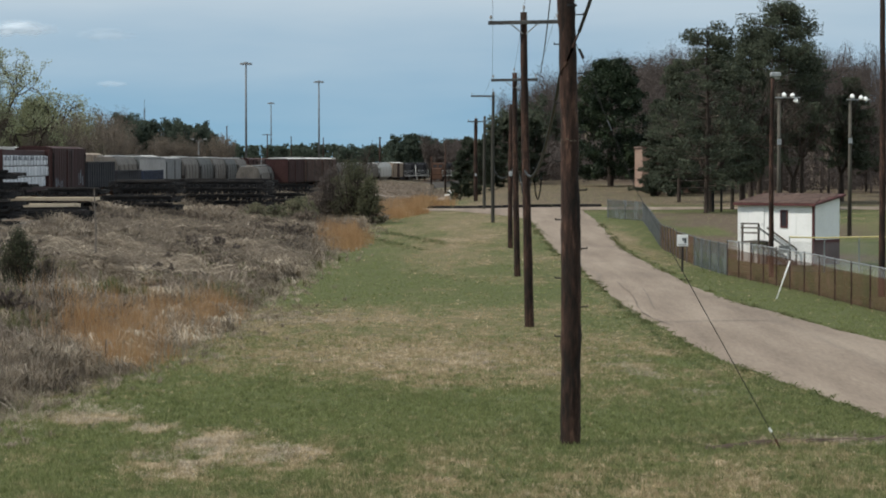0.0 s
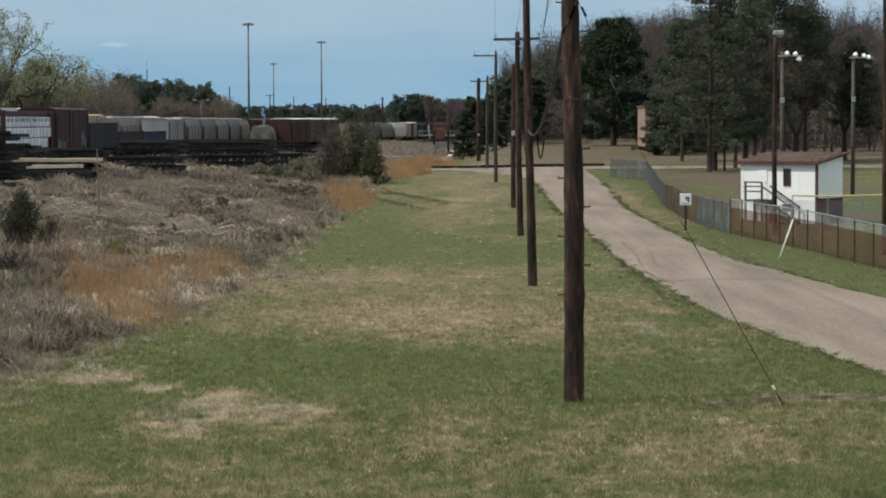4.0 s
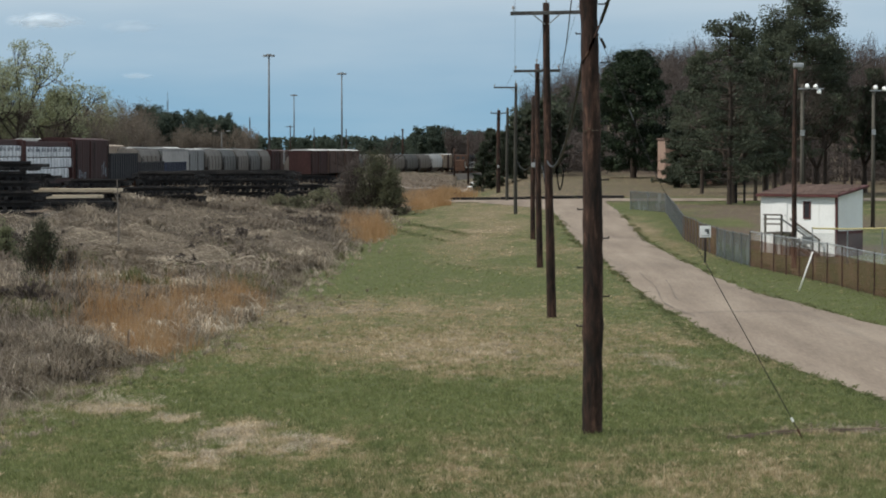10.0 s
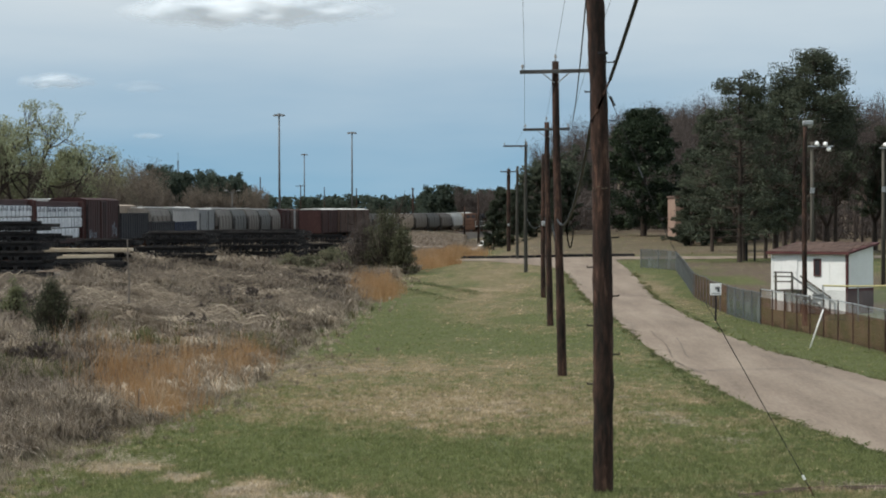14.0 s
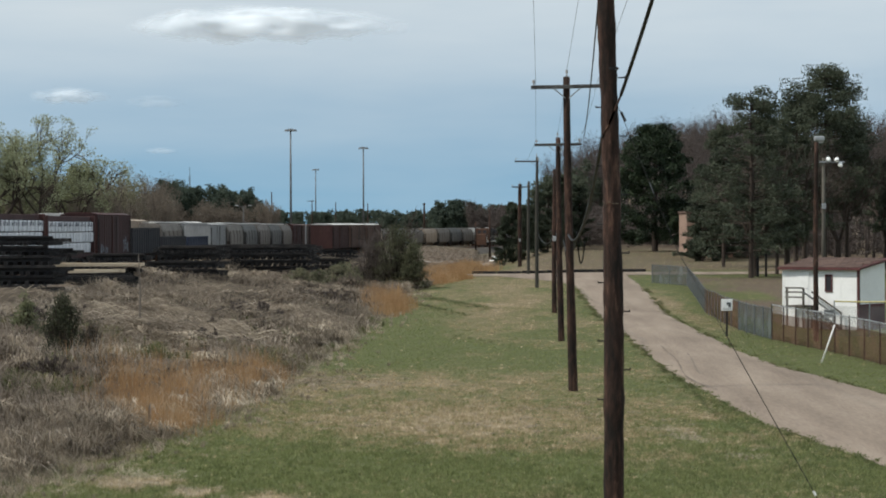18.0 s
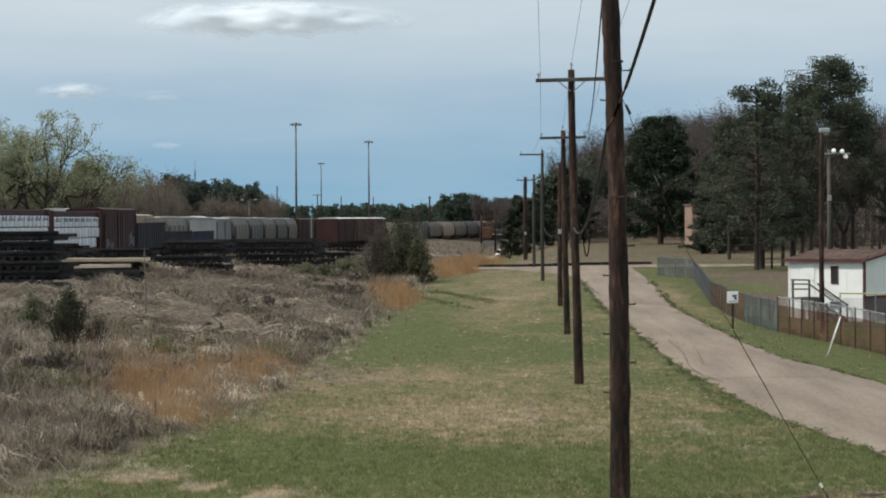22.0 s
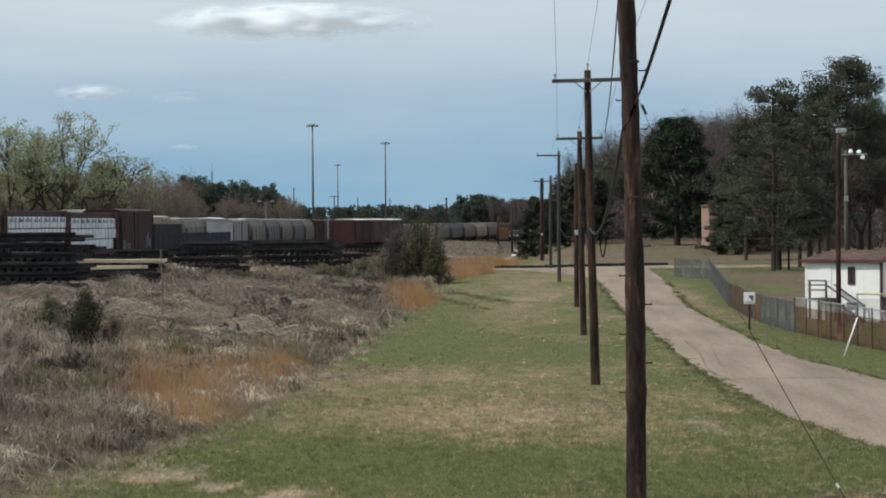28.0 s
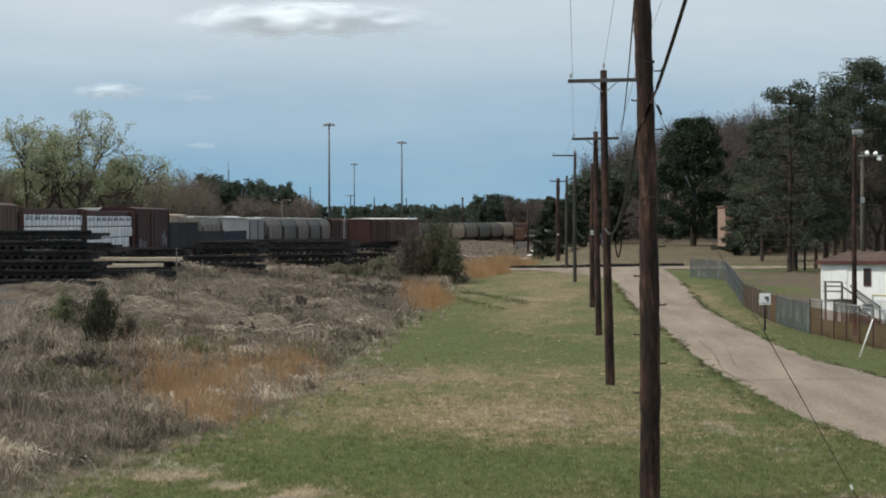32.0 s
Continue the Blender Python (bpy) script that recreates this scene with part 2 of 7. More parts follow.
WRAP = surface("white_wrap", [(0.0, (0.5, 0.51, 0.54)), (0.5, (0.76, 0.77, 0.8)), (1.0, (0.9, 0.9, 0.92))], 0.8, 6.0, 0.4, 0, 0.5, per_piece=0.3)
CARRED = surface("car_oxide_red", [(0.0, (0.024, 0.01, 0.01)), (0.5, (0.044, 0.017, 0.016)), (1.0, (0.08, 0.036, 0.032))], 0.5, 6.0, 0.75, 0, 0.15, (1, 1, 0.3), stain=(0.5, (0.07, 0.035, 0.025)))
CARBROWN = surface("car_brown", [(0.0, (0.05, 0.03, 0.025)), (0.5, (0.09, 0.055, 0.045)), (1.0, (0.15, 0.1, 0.08))], 0.5, 6.0, 0.8, 0, 0.15, (1, 1, 0.3), stain=(0.5, (0.08, 0.05, 0.04)))
CARTAN = surface("car_tan", [(0.0, (0.23, 0.175, 0.13)), (0.5, (0.33, 0.26, 0.2)), (1.0, (0.43, 0.35, 0.28))], 0.5, 6.0, 0.8, 0, 0.15, (1, 1, 0.3), stain=(0.5, (0.16, 0.11, 0.08)))
CARGREY = surface("car_grey", [(0.0, (0.05, 0.048, 0.045)), (0.5, (0.105, 0.103, 0.097)), (1.0, (0.19, 0.186, 0.175))], 0.5, 6.0, 0.75, 0, 0.15, (1, 1, 0.3), stain=(0.55, (0.17, 0.15, 0.13)))
CARWHITE = surface("car_white", [(0.0, (0.4, 0.39, 0.375)), (0.5, (0.55, 0.54, 0.52)), (1.0, (0.7, 0.69, 0.67))], 0.5, 6.0, 0.7, 0, 0.15, (1, 1, 0.3), stain=(0.4, (0.36, 0.32, 0.28)))
CARBLACK = surface("car_black", [(0.0, (0.012, 0.012, 0.016)), (0.5, (0.026, 0.026, 0.032)), (1.0, (0.055, 0.052, 0.052))], 0.5, 6.0, 0.7, 0, 0.15, (1, 1, 0.3))
CARBLUE = surface("car_blue", [(0.0, (0.012, 0.016, 0.032)), (0.5, (0.024, 0.032, 0.06)), (1.0, (0.05, 0.062, 0.1))], 0.5, 6.0, 0.7, 0, 0.15, (1, 1, 0.3))
CARDUST = surface("car_dust", [(0.0, (0.085, 0.074, 0.064)), (0.5, (0.155, 0.136, 0.118)), (1.0, (0.25, 0.225, 0.2))], 0.5, 6.0, 0.75, 0, 0.15, (1, 1, 0.3), stain=(0.55, (0.2, 0.17, 0.14)))
CARPALE = surface("car_pale_grey", [(0.0, (0.17, 0.17, 0.17)), (0.5, (0.25, 0.25, 0.25)), (1.0, (0.34, 0.34, 0.335))], 0.5, 6.0, 0.75, 0, 0.15, (1, 1, 0.3), stain=(0.5, (0.2, 0.18, 0.16)))
SPRAY = surface("spray_paint", [(0.0, (0.06, 0.03, 0.032)), (0.45, (0.08, 0.06, 0.07)), (0.6, (0.2, 0.26, 0.3)), (1.0, (0.34, 0.42, 0.46))], 2.0, 5.0, 0.6, 0, 0.05)
CARORANGE = surface("car_orange", [(0.0, (0.05, 0.027, 0.02)), (0.5, (0.085, 0.044, 0.028)), (1.0, (0.14, 0.07, 0.042))], 0.5, 6.0, 0.6, 0, 0.1, stain=(0.4, (0.25, 0.1, 0.04)))
BARK = surface("bark", [(0.0, (0.026, 0.019, 0.016)), (0.5, (0.052, 0.039, 0.031)), (1.0, (0.1, 0.078, 0.062))], 1.0, 8.0, 0.9, 0, 0.8, (1, 1, 0.3))
GREYBARK = surface("grey_bark", [(0.0, (0.1, 0.085, 0.07)), (0.5, (0.17, 0.145, 0.125)), (1.0, (0.26, 0.23, 0.2))], 1.0, 8.0, 0.9, 0, 0.6, (1, 1, 0.3))
PINE = foliage("pine_needles", [(0.0, (0.04, 0.048, 0.034)), (0.5, (0.07, 0.084, 0.057)), (1.0, (0.125, 0.14, 0.09))], 0.3)
MAGNOLIA = foliage("magnolia_leaves", [(0.0, (0.012, 0.02, 0.012)), (0.5, (0.024, 0.038, 0.02)), (1.0, (0.055, 0.076, 0.036))], 0.15, 0.5)
SPRING = foliage("spring_leaves", [(0.0, (0.12, 0.128, 0.072)), (0.5, (0.185, 0.197, 0.11)), (1.0, (0.28, 0.295, 0.17))], 0.48)
SPRINGPALE = foliage("pale_new_leaves", [(0.0, (0.2, 0.215, 0.13)), (0.5, (0.3, 0.32, 0.195)), (1.0, (0.42, 0.445, 0.285))], 0.45)
OLIVE = foliage("budding_thicket", [(0.0, (0.13, 0.125, 0.082)), (0.5, (0.2, 0.193, 0.125)), (1.0, (0.29, 0.28, 0.18))], 0.45)
TWIGS = foliage("bare_twigs", [(0.0, (0.06, 0.048, 0.043)), (0.5, (0.098, 0.08, 0.072)), (1.0, (0.15, 0.124, 0.112))], 0.3)
# aerial haze is mixed into this green, lighter and bluer than PINE
FARGREEN = foliage("far_woods", [(0.0, (0.046, 0.062, 0.05)), (0.5, (0.064, 0.084, 0.063)), (1.0, (0.09, 0.114, 0.08))], 0.45)
CEDAR = foliage("cedar_sprays", [(0.0, (0.03, 0.035, 0.021)), (0.5, (0.06, 0.066, 0.038)), (1.0, (0.115, 0.112, 0.07))], 0.3)
SHRUB = foliage("shrub_sprays", [(0.0, (0.055, 0.058, 0.036)), (0.5, (0.1, 0.105, 0.06)), (1.0, (0.18, 0.175, 0.105))], 0.35)
THICKET = foliage("thicket_twigs", [(0.0, (0.1, 0.083, 0.066)), (0.5, (0.16, 0.132, 0.106)), (1.0, (0.24, 0.2, 0.16))], 0.35)
BRUSH = foliage("dry_brush", [(0.0, (0.07, 0.055, 0.044)), (0.4, (0.165, 0.135, 0.103)), (0.75, (0.36, 0.3, 0.228)), (1.0, (0.68, 0.59, 0.47))], 0.35, coarse=0.3, drift=0.5, toned=True)
STRAND = foliage("pale_stalks", [(0.0, (0.15, 0.12, 0.1)), (0.5, (0.33, 0.275, 0.225)), (1.0, (0.68, 0.59, 0.49))], 0.3, coarse=0.4)
GREYBRUSH = foliage("grey_briar", [(0.0, (0.12, 0.096, 0.078)), (0.5, (0.25, 0.205, 0.163)), (1.0, (0.48, 0.405, 0.325))], 0.45, coarse=0.5)
SEDGE = foliage("orange_sedge", [(0.0, (0.2, 0.118, 0.062)), (0.5, (0.44, 0.256, 0.122)), (1.0, (0.6, 0.42, 0.25))], 0.45)
PALEDIRT = surface("pale_gravel", [(0.0, (0.22, 0.18, 0.145)), (1.0, (0.36, 0.31, 0.26))], 0.6, 6.0, 0.95, 0, 0.3)
CRACKED = surface("filled_crack", [(0.0, (0.12, 0.096, 0.077)), (1.0, (0.18, 0.146, 0.118))], 1.0, 9.0, 0.9, 0, 0.2)
CINDER = surface("yard_cinders", [(0.0, (0.03, 0.027, 0.024)), (0.5, (0.06, 0.052, 0.045)), (1.0, (0.11, 0.095, 0.08))], 0.4, 5.0, 0.95, 0, 0.6)
WEED = foliage("leafy_weeds", [(0.0, (0.1, 0.115, 0.05)), (0.5, (0.16, 0.185, 0.08)), (1.0, (0.26, 0.28, 0.14))], 0.5, coarse=0.8)
LUSH = foliage("long_green_grass", [(0.0, (0.07, 0.083, 0.033)), (0.5, (0.11, 0.127, 0.05)), (1.0, (0.165, 0.18, 0.077))], 0.3, coarse=0.8)
VERGE = foliage("verge_grass", [(0.0, (0.06, 0.068, 0.03)), (0.5, (0.11, 0.12, 0.05)), (1.0, (0.24, 0.21, 0.11))], 0.45, coarse=0.8)
BRICK = surface("brick_wall", [(0.0, (0.2, 0.125, 0.095)), (0.5, (0.29, 0.195, 0.15)), (1.0, (0.38, 0.275, 0.215))], 1.0, 12.0, 0.9, 0, 0.3)

# ---------------------------------------------------------------- building helpers
def hash2(ix, iy, k):
    v = (ix * 374761393 + iy * 668265263 + k * 974634777) & 0xFFFFFFFF
    v = ((v ^ (v >> 13)) * 1274126177) & 0xFFFFFFFF
    return ((v ^ (v >> 16)) & 0xFFFF) / 65535.0


def lattice(x, y, k=0):
    """Smooth value noise in [0, 1] over numpy arrays."""
    x, y = np.asarray(x, float), np.asarray(y, float)
    ix, iy = np.floor(x).astype(np.int64), np.floor(y).astype(np.int64)
    fx, fy = x - ix, y - iy
    fx, fy = fx * fx * (3 - 2 * fx), fy * fy * (3 - 2 * fy)
    a, b = hash2(ix, iy, k), hash2(ix + 1, iy, k)
    c, d = hash2(ix, iy + 1, k), hash2(ix + 1, iy + 1, k)
    return (a * (1 - fx) + b * fx) * (1 - fy) + (c * (1 - fx) + d * fx) * fy


def fbm(x, y, k=0, octaves=4):
    s, w, t = 0, 0.5, 0
    for i in range(octaves):
        s = s + w * lattice(x * 2 ** i, y * 2 ** i, k + 17 * i)
        t, w = t + w, w * 0.5
    return s / t


def ease(v, lo, hi):
    t = np.clip((np.asarray(v, float) - lo) / (hi - lo), 0, 1)
    return t * t * (3 - 2 * t)


def bank_edge(y):
    """Where the mown grass ends and the brushy bank begins."""
    return np.interp(y, [0, 50, 56, 66, 75, 85, 100, 145, 218, 262, 300, 400], [-11.2, -10.9, -10.4, -9.3, -8.2, -7.8, -7.6, -7.2, -5.6, -2.5, -2.0, -2.0])


def bank_crest(y):
    return np.interp(y, [0, 180, 255, 330, 420], [-25, -24.5, -16.5, -15, -14])


def height(x, y):
    """The lie of the land."""
    x, y = np.asarray(x, float), np.asarray(y, float)
    z = 4.25 * (1 - ease(y, 3, 30))
    yard = np.interp(y, [0, 150, 230, 300, 600, 700], [2.3, 2.2, 1.9, 1.25, 0.95, 0.95])
    e, c = bank_edge(y), bank_crest(y)
    t = np.clip((e - x) / (e - c), 0, 1)
    bank = t ** 0.75 * yard * ease(y, 15, 45)
    far = np.interp(y, [0, 165, 204, 245, 290, 330, 380], [0, 0, 0.7, 1.05, 1.7, 2.25, 2.6])
    far = far - 2.7 * ease(y, 430, 540) * (1 - ease(x, 13, 28))
    low = np.interp(y, [0, 165, 204, 245, 300, 360, 470, 560, 640], [0, 0, 0.65, 0.95, 0.5, -0.3, -0.7, -0.95, -0.9])
    mid = low + (far - low) * ease(x, 0, 10)
    hill = 9 * ease(y, 400, 560) * ease(x, 4, 60) + 14 * ease(y, 560, 900) * ease(x, 10, 90)
    field = -0.5 * ease(x, 15, 20) * ease(y, 60, 90) * (1 - ease(y, 190, 215))
    z = z + np.where(x < e, np.maximum(bank, low * (1 - t)), mid * ease(x, -12, -2) + 0 * x) + hill + field
    mound = 1.1 * (fbm(x / 2.6, y / 4.5, 7, 3) - 0.5) * ease(e - x, 0.5, 4) * (1 - ease(c - x, -2, 1.5)) * ease(y, 30, 50)
    berm = 0.5 * np.exp(-((x - c - 0.6) / 1.6) ** 2) * ease(y, 135, 175) * (1 - ease(y, 235, 260)) * (0.5 + fbm(x / 3, y / 9, 71, 3))
    z = z + 0.95 * np.exp(-((x - 1.5) / 3.5) ** 2 - ((y - 346) / 2.5) ** 2)
    return z + mound + berm + 0.12 * (fbm(x / 7, y / 7, 3, 3) - 0.5) * ease(y, 20, 40) * (1 - ease(y, 500, 700))


def ground_z(x, y):
    return float(height(np.array([x]), np.array([y]))[0])


def grid_mesh(name, verts, faces, material, smooth=False):
    me = bpy.data.meshes.new(name)
    verts, faces = np.asarray(verts, np.float32), np.asarray(faces, np.int32)
    n, k = faces.shape
    me.vertices.add(len(verts))
    me.vertices.foreach_set("co", verts.ravel())
    me.loops.add(n * k)
    me.loops.foreach_set("vertex_index", faces.ravel())
    me.polygons.add(n)
    me.polygons.foreach_set("loop_start", np.arange(0, n * k, k, dtype=np.int32))
    me.polygons.foreach_set("loop_total", np.full(n, k, np.int32))
    if smooth:
        me.polygons.foreach_set("use_smooth", np.ones(n, bool))
    me.update(calc_edges=True)
    me.materials.append(material)
    return me


def stuff(name, verts, faces, material, label, category, parent=None, kind="stuff", smooth=False):
    ob = new(name, grid_mesh(name, verts, faces, material, smooth))
    ob.parent = parent
    return tagged(ob, label, category, "", kind)


def part(name, bm, material, parent, label="", smooth=False):
    """Links a bmesh as one mesh object under a thing or a part."""
    me = bpy.data.meshes.new(name)
    bm.to_mesh(me)
    bm.free()
    if smooth:
        me.polygons.foreach_set("use_smooth", np.ones(len(me.polygons), bool))
    me.materials.append(material)
    ob = new(name, me)
    ob.parent = parent
    return tagged(ob, label)


def twin(ob, m):
    """The same part again, on the same mesh, under the same parent."""
    o = new(ob.name.split(".")[0], ob.data)
    o.parent = ob.parent
    o.matrix_basis = m
    return o


def thing(name, x, y, z, label, category, group="", turn=0.0, kind=""):
    ob = new(name)
    ob.empty_display_size = 0.2
    ob.matrix_basis = pose(x, y, z, 0, 0, turn)
    return tagged(ob, label, category, group, kind)


def box(bm, x0, x1, y0, y1, z0, z1, bevel=0.0):
    m = Matrix.LocRotScale(((x0 + x1) / 2, (y0 + y1) / 2, (z0 + z1) / 2), None, (abs(x1 - x0), abs(y1 - y0), abs(z1 - z0)))
    made = bmesh.ops.create_cube(bm, size=1, matrix=m)
    if bevel:
        edges = {e for v in made["verts"] for e in v.link_edges}
        bmesh.ops.bevel(bm, geom=list(edges), offset=bevel, segments=1, affect="EDGES")
    return bm


def boxed(*args, bevel=0.0):
    return box(bmesh.new(), *args, bevel=bevel)


def tube(bm, a, b, r0, r1=None, sides=10):
    a, b = Vector(a), Vector(b)
    d = b - a
    m = Matrix.Translation((a + b) / 2) @ d.to_track_quat("Z", "Y").to_matrix().to_4x4()
    bmesh.ops.create_cone(bm, cap_ends=True, segments=sides, radius1=r0, radius2=r0 if r1 is None else r1, depth=d.length, matrix=m)
    return bm


def tubed(a, b, r0, r1=None, sides=10):
    return tube(bmesh.new(), a, b, r0, r1, sides)


def prism(profile, y0, y1, axis="y"):
    """A closed outline in x and z, drawn out along y (or in y and z along x)."""
    bm = bmesh.new()
    ends = []
    for s in (y0, y1):
        ends.append([bm.verts.new((p, s, q) if axis == "y" else (s, p, q)) for p, q in profile])
    n = len(profile)
    for i in range(n):
        bm.faces.new((ends[0][i], ends[0][(i + 1) % n], ends[1][(i + 1) % n], ends[1][i]))
    bm.faces.new(ends[0][::-1])
    bm.faces.new(ends[1])
    bmesh.ops.recalc_face_normals(bm, faces=bm.faces)
    return bm


def cable(name, points, radius, material, label, category="wire", sag=0.0, steps=14, parent=None):
    """A hanging wire through the points, as a thin round tube."""
    path = []
    for (a, b) in zip(points[:-1], points[1:]):
        for i in range(steps):
            t = i / steps
            p = Vector(a).lerp(Vector(b), t)
            path.append((p.x, p.y, p.z - sag * 4 * t * (1 - t)))
    path.append(tuple(points[-1]))
    verts, faces = [], []
    for x, y, z in path:
        for k in range(5):
            a = k * math.tau / 5
            verts.append((x + radius * math.cos(a), y, z + radius * math.sin(a)))
    for i in range(len(path) - 1):
        for k in range(5):
            faces.append((i * 5 + k, i * 5 + (k + 1) % 5, i * 5 + 5 + (k + 1) % 5, i * 5 + 5 + k))
    ob = new(name, grid_mesh(name, verts, faces, material, True))
    ob.parent = parent
    return tagged(ob, label, category) if parent is None else ob


# ---------------------------------------------------------------- ground, road
def dryness(x, y):
    """How dry the grass is: 0 green, 1 straw."""
    def blot(cx, cy, rx, ry):
        return np.exp(-(((x - cx) / rx) ** 2 + ((y - cy) / ry) ** 2))
    d = 0.34 + 0.75 * (fbm(x / 3.2, y / 6.5, 11, 4) - 0.5) + 0.5 * (fbm(x / 0.9, y / 2.6, 17, 3) - 0.5)
    ragged = 1.25 * ease(fbm(x / 0.8, y / 1.7, 15, 4), 0.36, 0.62)
    d = d + 1.6 * ragged * (blot(-5.0, 48.0, 0.8, 2.2) + blot(-4.75, 52, 0.6, 1.8) + blot(-3.3, 49.0, 0.65, 1.9)) + 1.5 * ragged * (blot(-7.8, 56.5, 0.8, 1.8) + blot(-6.4, 54, 0.5, 0.9)) + 0.7 * ragged * blot(8.7, 51.1, 1.2, 0.7) + 0.5 * ragged * blot(5.5, 69, 0.5, 1.5) + 0.46 * blot(0.4, 73, 5.6, 8) + 0.42 * blot(-0.8, 90, 5.6, 10)
    d = d + 0.35 * blot(-5.3, 91, 1.8, 5) - 0.3 * blot(-5.2, 118, 4.2, 26) - 0.12 * blot(2, 112, 3, 8) + 0.26 * blot(1.5, 160, 4, 30)
    # the rise past y 247 dulls the far lawn, partly for tree shade
    d = d + 0.26 * blot(2.2, 245, 5, 40) + 0.32 * blot(1.5, 195, 5, 32) + 0.6 * blot(12.7, 165, 1.2, 30) + 0.3 * ease(y, 247, 256) * ease(x, 0, 5) - 0.3 * blot(-1, 57, 10, 5.0) + 0.05 * blot(2, 43, 6, 3)
    d = d - 0.3 * ease(x, 7, 11) * (1 - ease(y, 120, 200)) + 0.5 * blot(6.5, 75, 0.5, 1.6)
    d = d + 0.45 * (1 - ease(x - bank_edge(y), -1.5, 0.8)) - 0.06 * ease(y, 240, 300)
    return np.clip(d, 0, 1.15)


def build_ground():
    xs = np.unique(np.concatenate([np.linspace(-2600, -300, 12), np.linspace(-300, -60, 25), np.linspace(-60, -30, 31), np.arange(-30, 30, 0.4), np.linspace(30, 80, 40), np.linspace(80, 320, 30), np.linspace(320, 2600, 12)]).round(3))
    ys = np.unique(np.concatenate([np.linspace(-300, 0, 14), np.linspace(0, 34, 18), np.arange(34, 130, 0.6), np.arange(130, 360, 1.5), np.linspace(360, 700, 70), np.linspace(700, 4500, 30)]).round(3))
    X, Y = np.meshgrid(xs, ys)
    verts = np.stack([X, Y, height(X, Y)], -1).reshape(-1, 3)
    n, m = len(xs), len(ys)
    i = (np.arange(m - 1)[:, None] * n + np.arange(n - 1)[None]).ravel()
    ob = stuff("ground", verts, np.stack([i, i + 1, i + n + 1, i + n], 1), GRASS, "mown grass strip with green and straw-coloured patches", "grass", kind="structure", smooth=True)
    at = ob.data.attributes.new("dry", "FLOAT", "POINT")
    at.data.foreach_set("value", dryness(X, Y).astype(np.float32).ravel())
    at = ob.data.attributes.new("litter", "FLOAT", "POINT")
    wood = np.maximum(ease(X, 20, 26) * ease(Y, 270, 300), ease(X, 5, 20) * ease(Y, 345, 380))
    worn = 1.0 * ease(X, 15.6, 17.5) * (1 - ease(X, 30, 36)) * ease(Y, 150, 160) * (1 - ease(Y, 222, 236)) * ease(fbm(X / 5, Y / 14, 61, 3), 0.3, 0.5)
    slope = 0.95 * ease(Y, 322, 345) * (1 - ease(X, 1.0, 6.0)) * ease(X, -40, -20) * (1 - ease(Y, 640, 700))
    # tree shade behind the crossing road, painted with the brown litter colour
    back = 0.75 * ease(Y, 247, 258) * (1 - ease(Y, 600, 650)) * ease(X, 0, 6)
    litter = np.maximum.reduce([slope, back, 1 - ease(X - bank_edge(Y) + 1.6 * (fbm(X / 2, Y / 3, 62, 3) - 0.5), -1.8, 0.2), wood, worn])
    at.data.foreach_set("value", (litter * (1 - ease(Y, 470, 520) * 0.3)).astype(np.float32).ravel())


build_ground()


def strip(name, left, right, ys, material, label, category, lift=0.03, across=8, kind="structure"):
    """A road laid on the land between two edges given as functions of y."""
    verts, faces = [], []
    for y in ys:
        a, b = left(y), right(y)
        for k in range(across + 1):
            x = a + (b - a) * k / across
            verts.append((x, y, lift + 0.05 * math.sin(math.pi * k / across)))
    verts = np.array(verts)
    verts[:, 2] += height(verts[:, 0], verts[:, 1])
    n = across + 1
    for j in range(len(ys) - 1):
        for k in range(across):
            i = j * n + k
            faces.append((i, i + 1, i + n + 1, i + n))
    return stuff(name, verts, faces, material, label, category, kind=kind, smooth=True)


def road_left(y):
    return float(np.interp(y, [34, 56, 72, 93, 130, 151, 180, 205, 216, 226, 234, 242], [17.5, 9.9, 8.0, 7.2, 7.2, 7.1, 7.2, 7.3, 6.4, 4.6, 2.2, -0.5]) + 0.22 * (lattice(y / 1.3, 0, 5) - 0.5))


def road_right(y):
    return float(np.interp(y, [34, 60, 80, 102, 116, 155, 180, 239, 250], [28, 19.0, 14.0, 11.75, 11.3, 11.4, 12.0, 13.2, 13.7]) + 0.25 * (lattice(y / 1.5, 9, 6) - 0.5))


strip("road", road_left, road_right, np.arange(34, 242, 0.7), ROADWAY, "narrow pale worn asphalt lane, cracked at its edges", "road")


def cross_road():
    verts, faces = [], []
    xs = np.arange(-3, 75, 1.5)
    for x in xs:
        for y in (237.0, 241.5, 246.0):
            verts.append((x, y + 0.04 * x, 0.05))
    verts = np.array(verts)
    verts[:, 2] += height(verts[:, 0], verts[:, 1])
    for j in range(len(xs) - 1):
        for k in range(2):
            i = j * 3 + k
            faces.append((i, i + 3, i + 4, i + 1))
    kerb = thing("timber_kerb", 0, 0, 0, "dark timber kerb along the crossing road", "kerb", kind="structure")
    for i in range(7):
        x = -1.5 + i * 2.45
        z = ground_z(x, 247.5)
        part("log", boxed(x, x + 2.4, 247.4, 247.7, z, z + 0.3, bevel=0.03), TIEWOOD, kerb)
    stuff("crossing_road", verts, faces, ROADWAY, "pale asphalt road crossing the end of the lane", "road", kind="structure", smooth=True)


cross_road()
strip("far_path", lambda y: -16.0, lambda y: 0.4, np.arange(343, 353, 2.0), PALEDIRT, "pale gravel path below the far railway bank", "path", 0.03, 12)
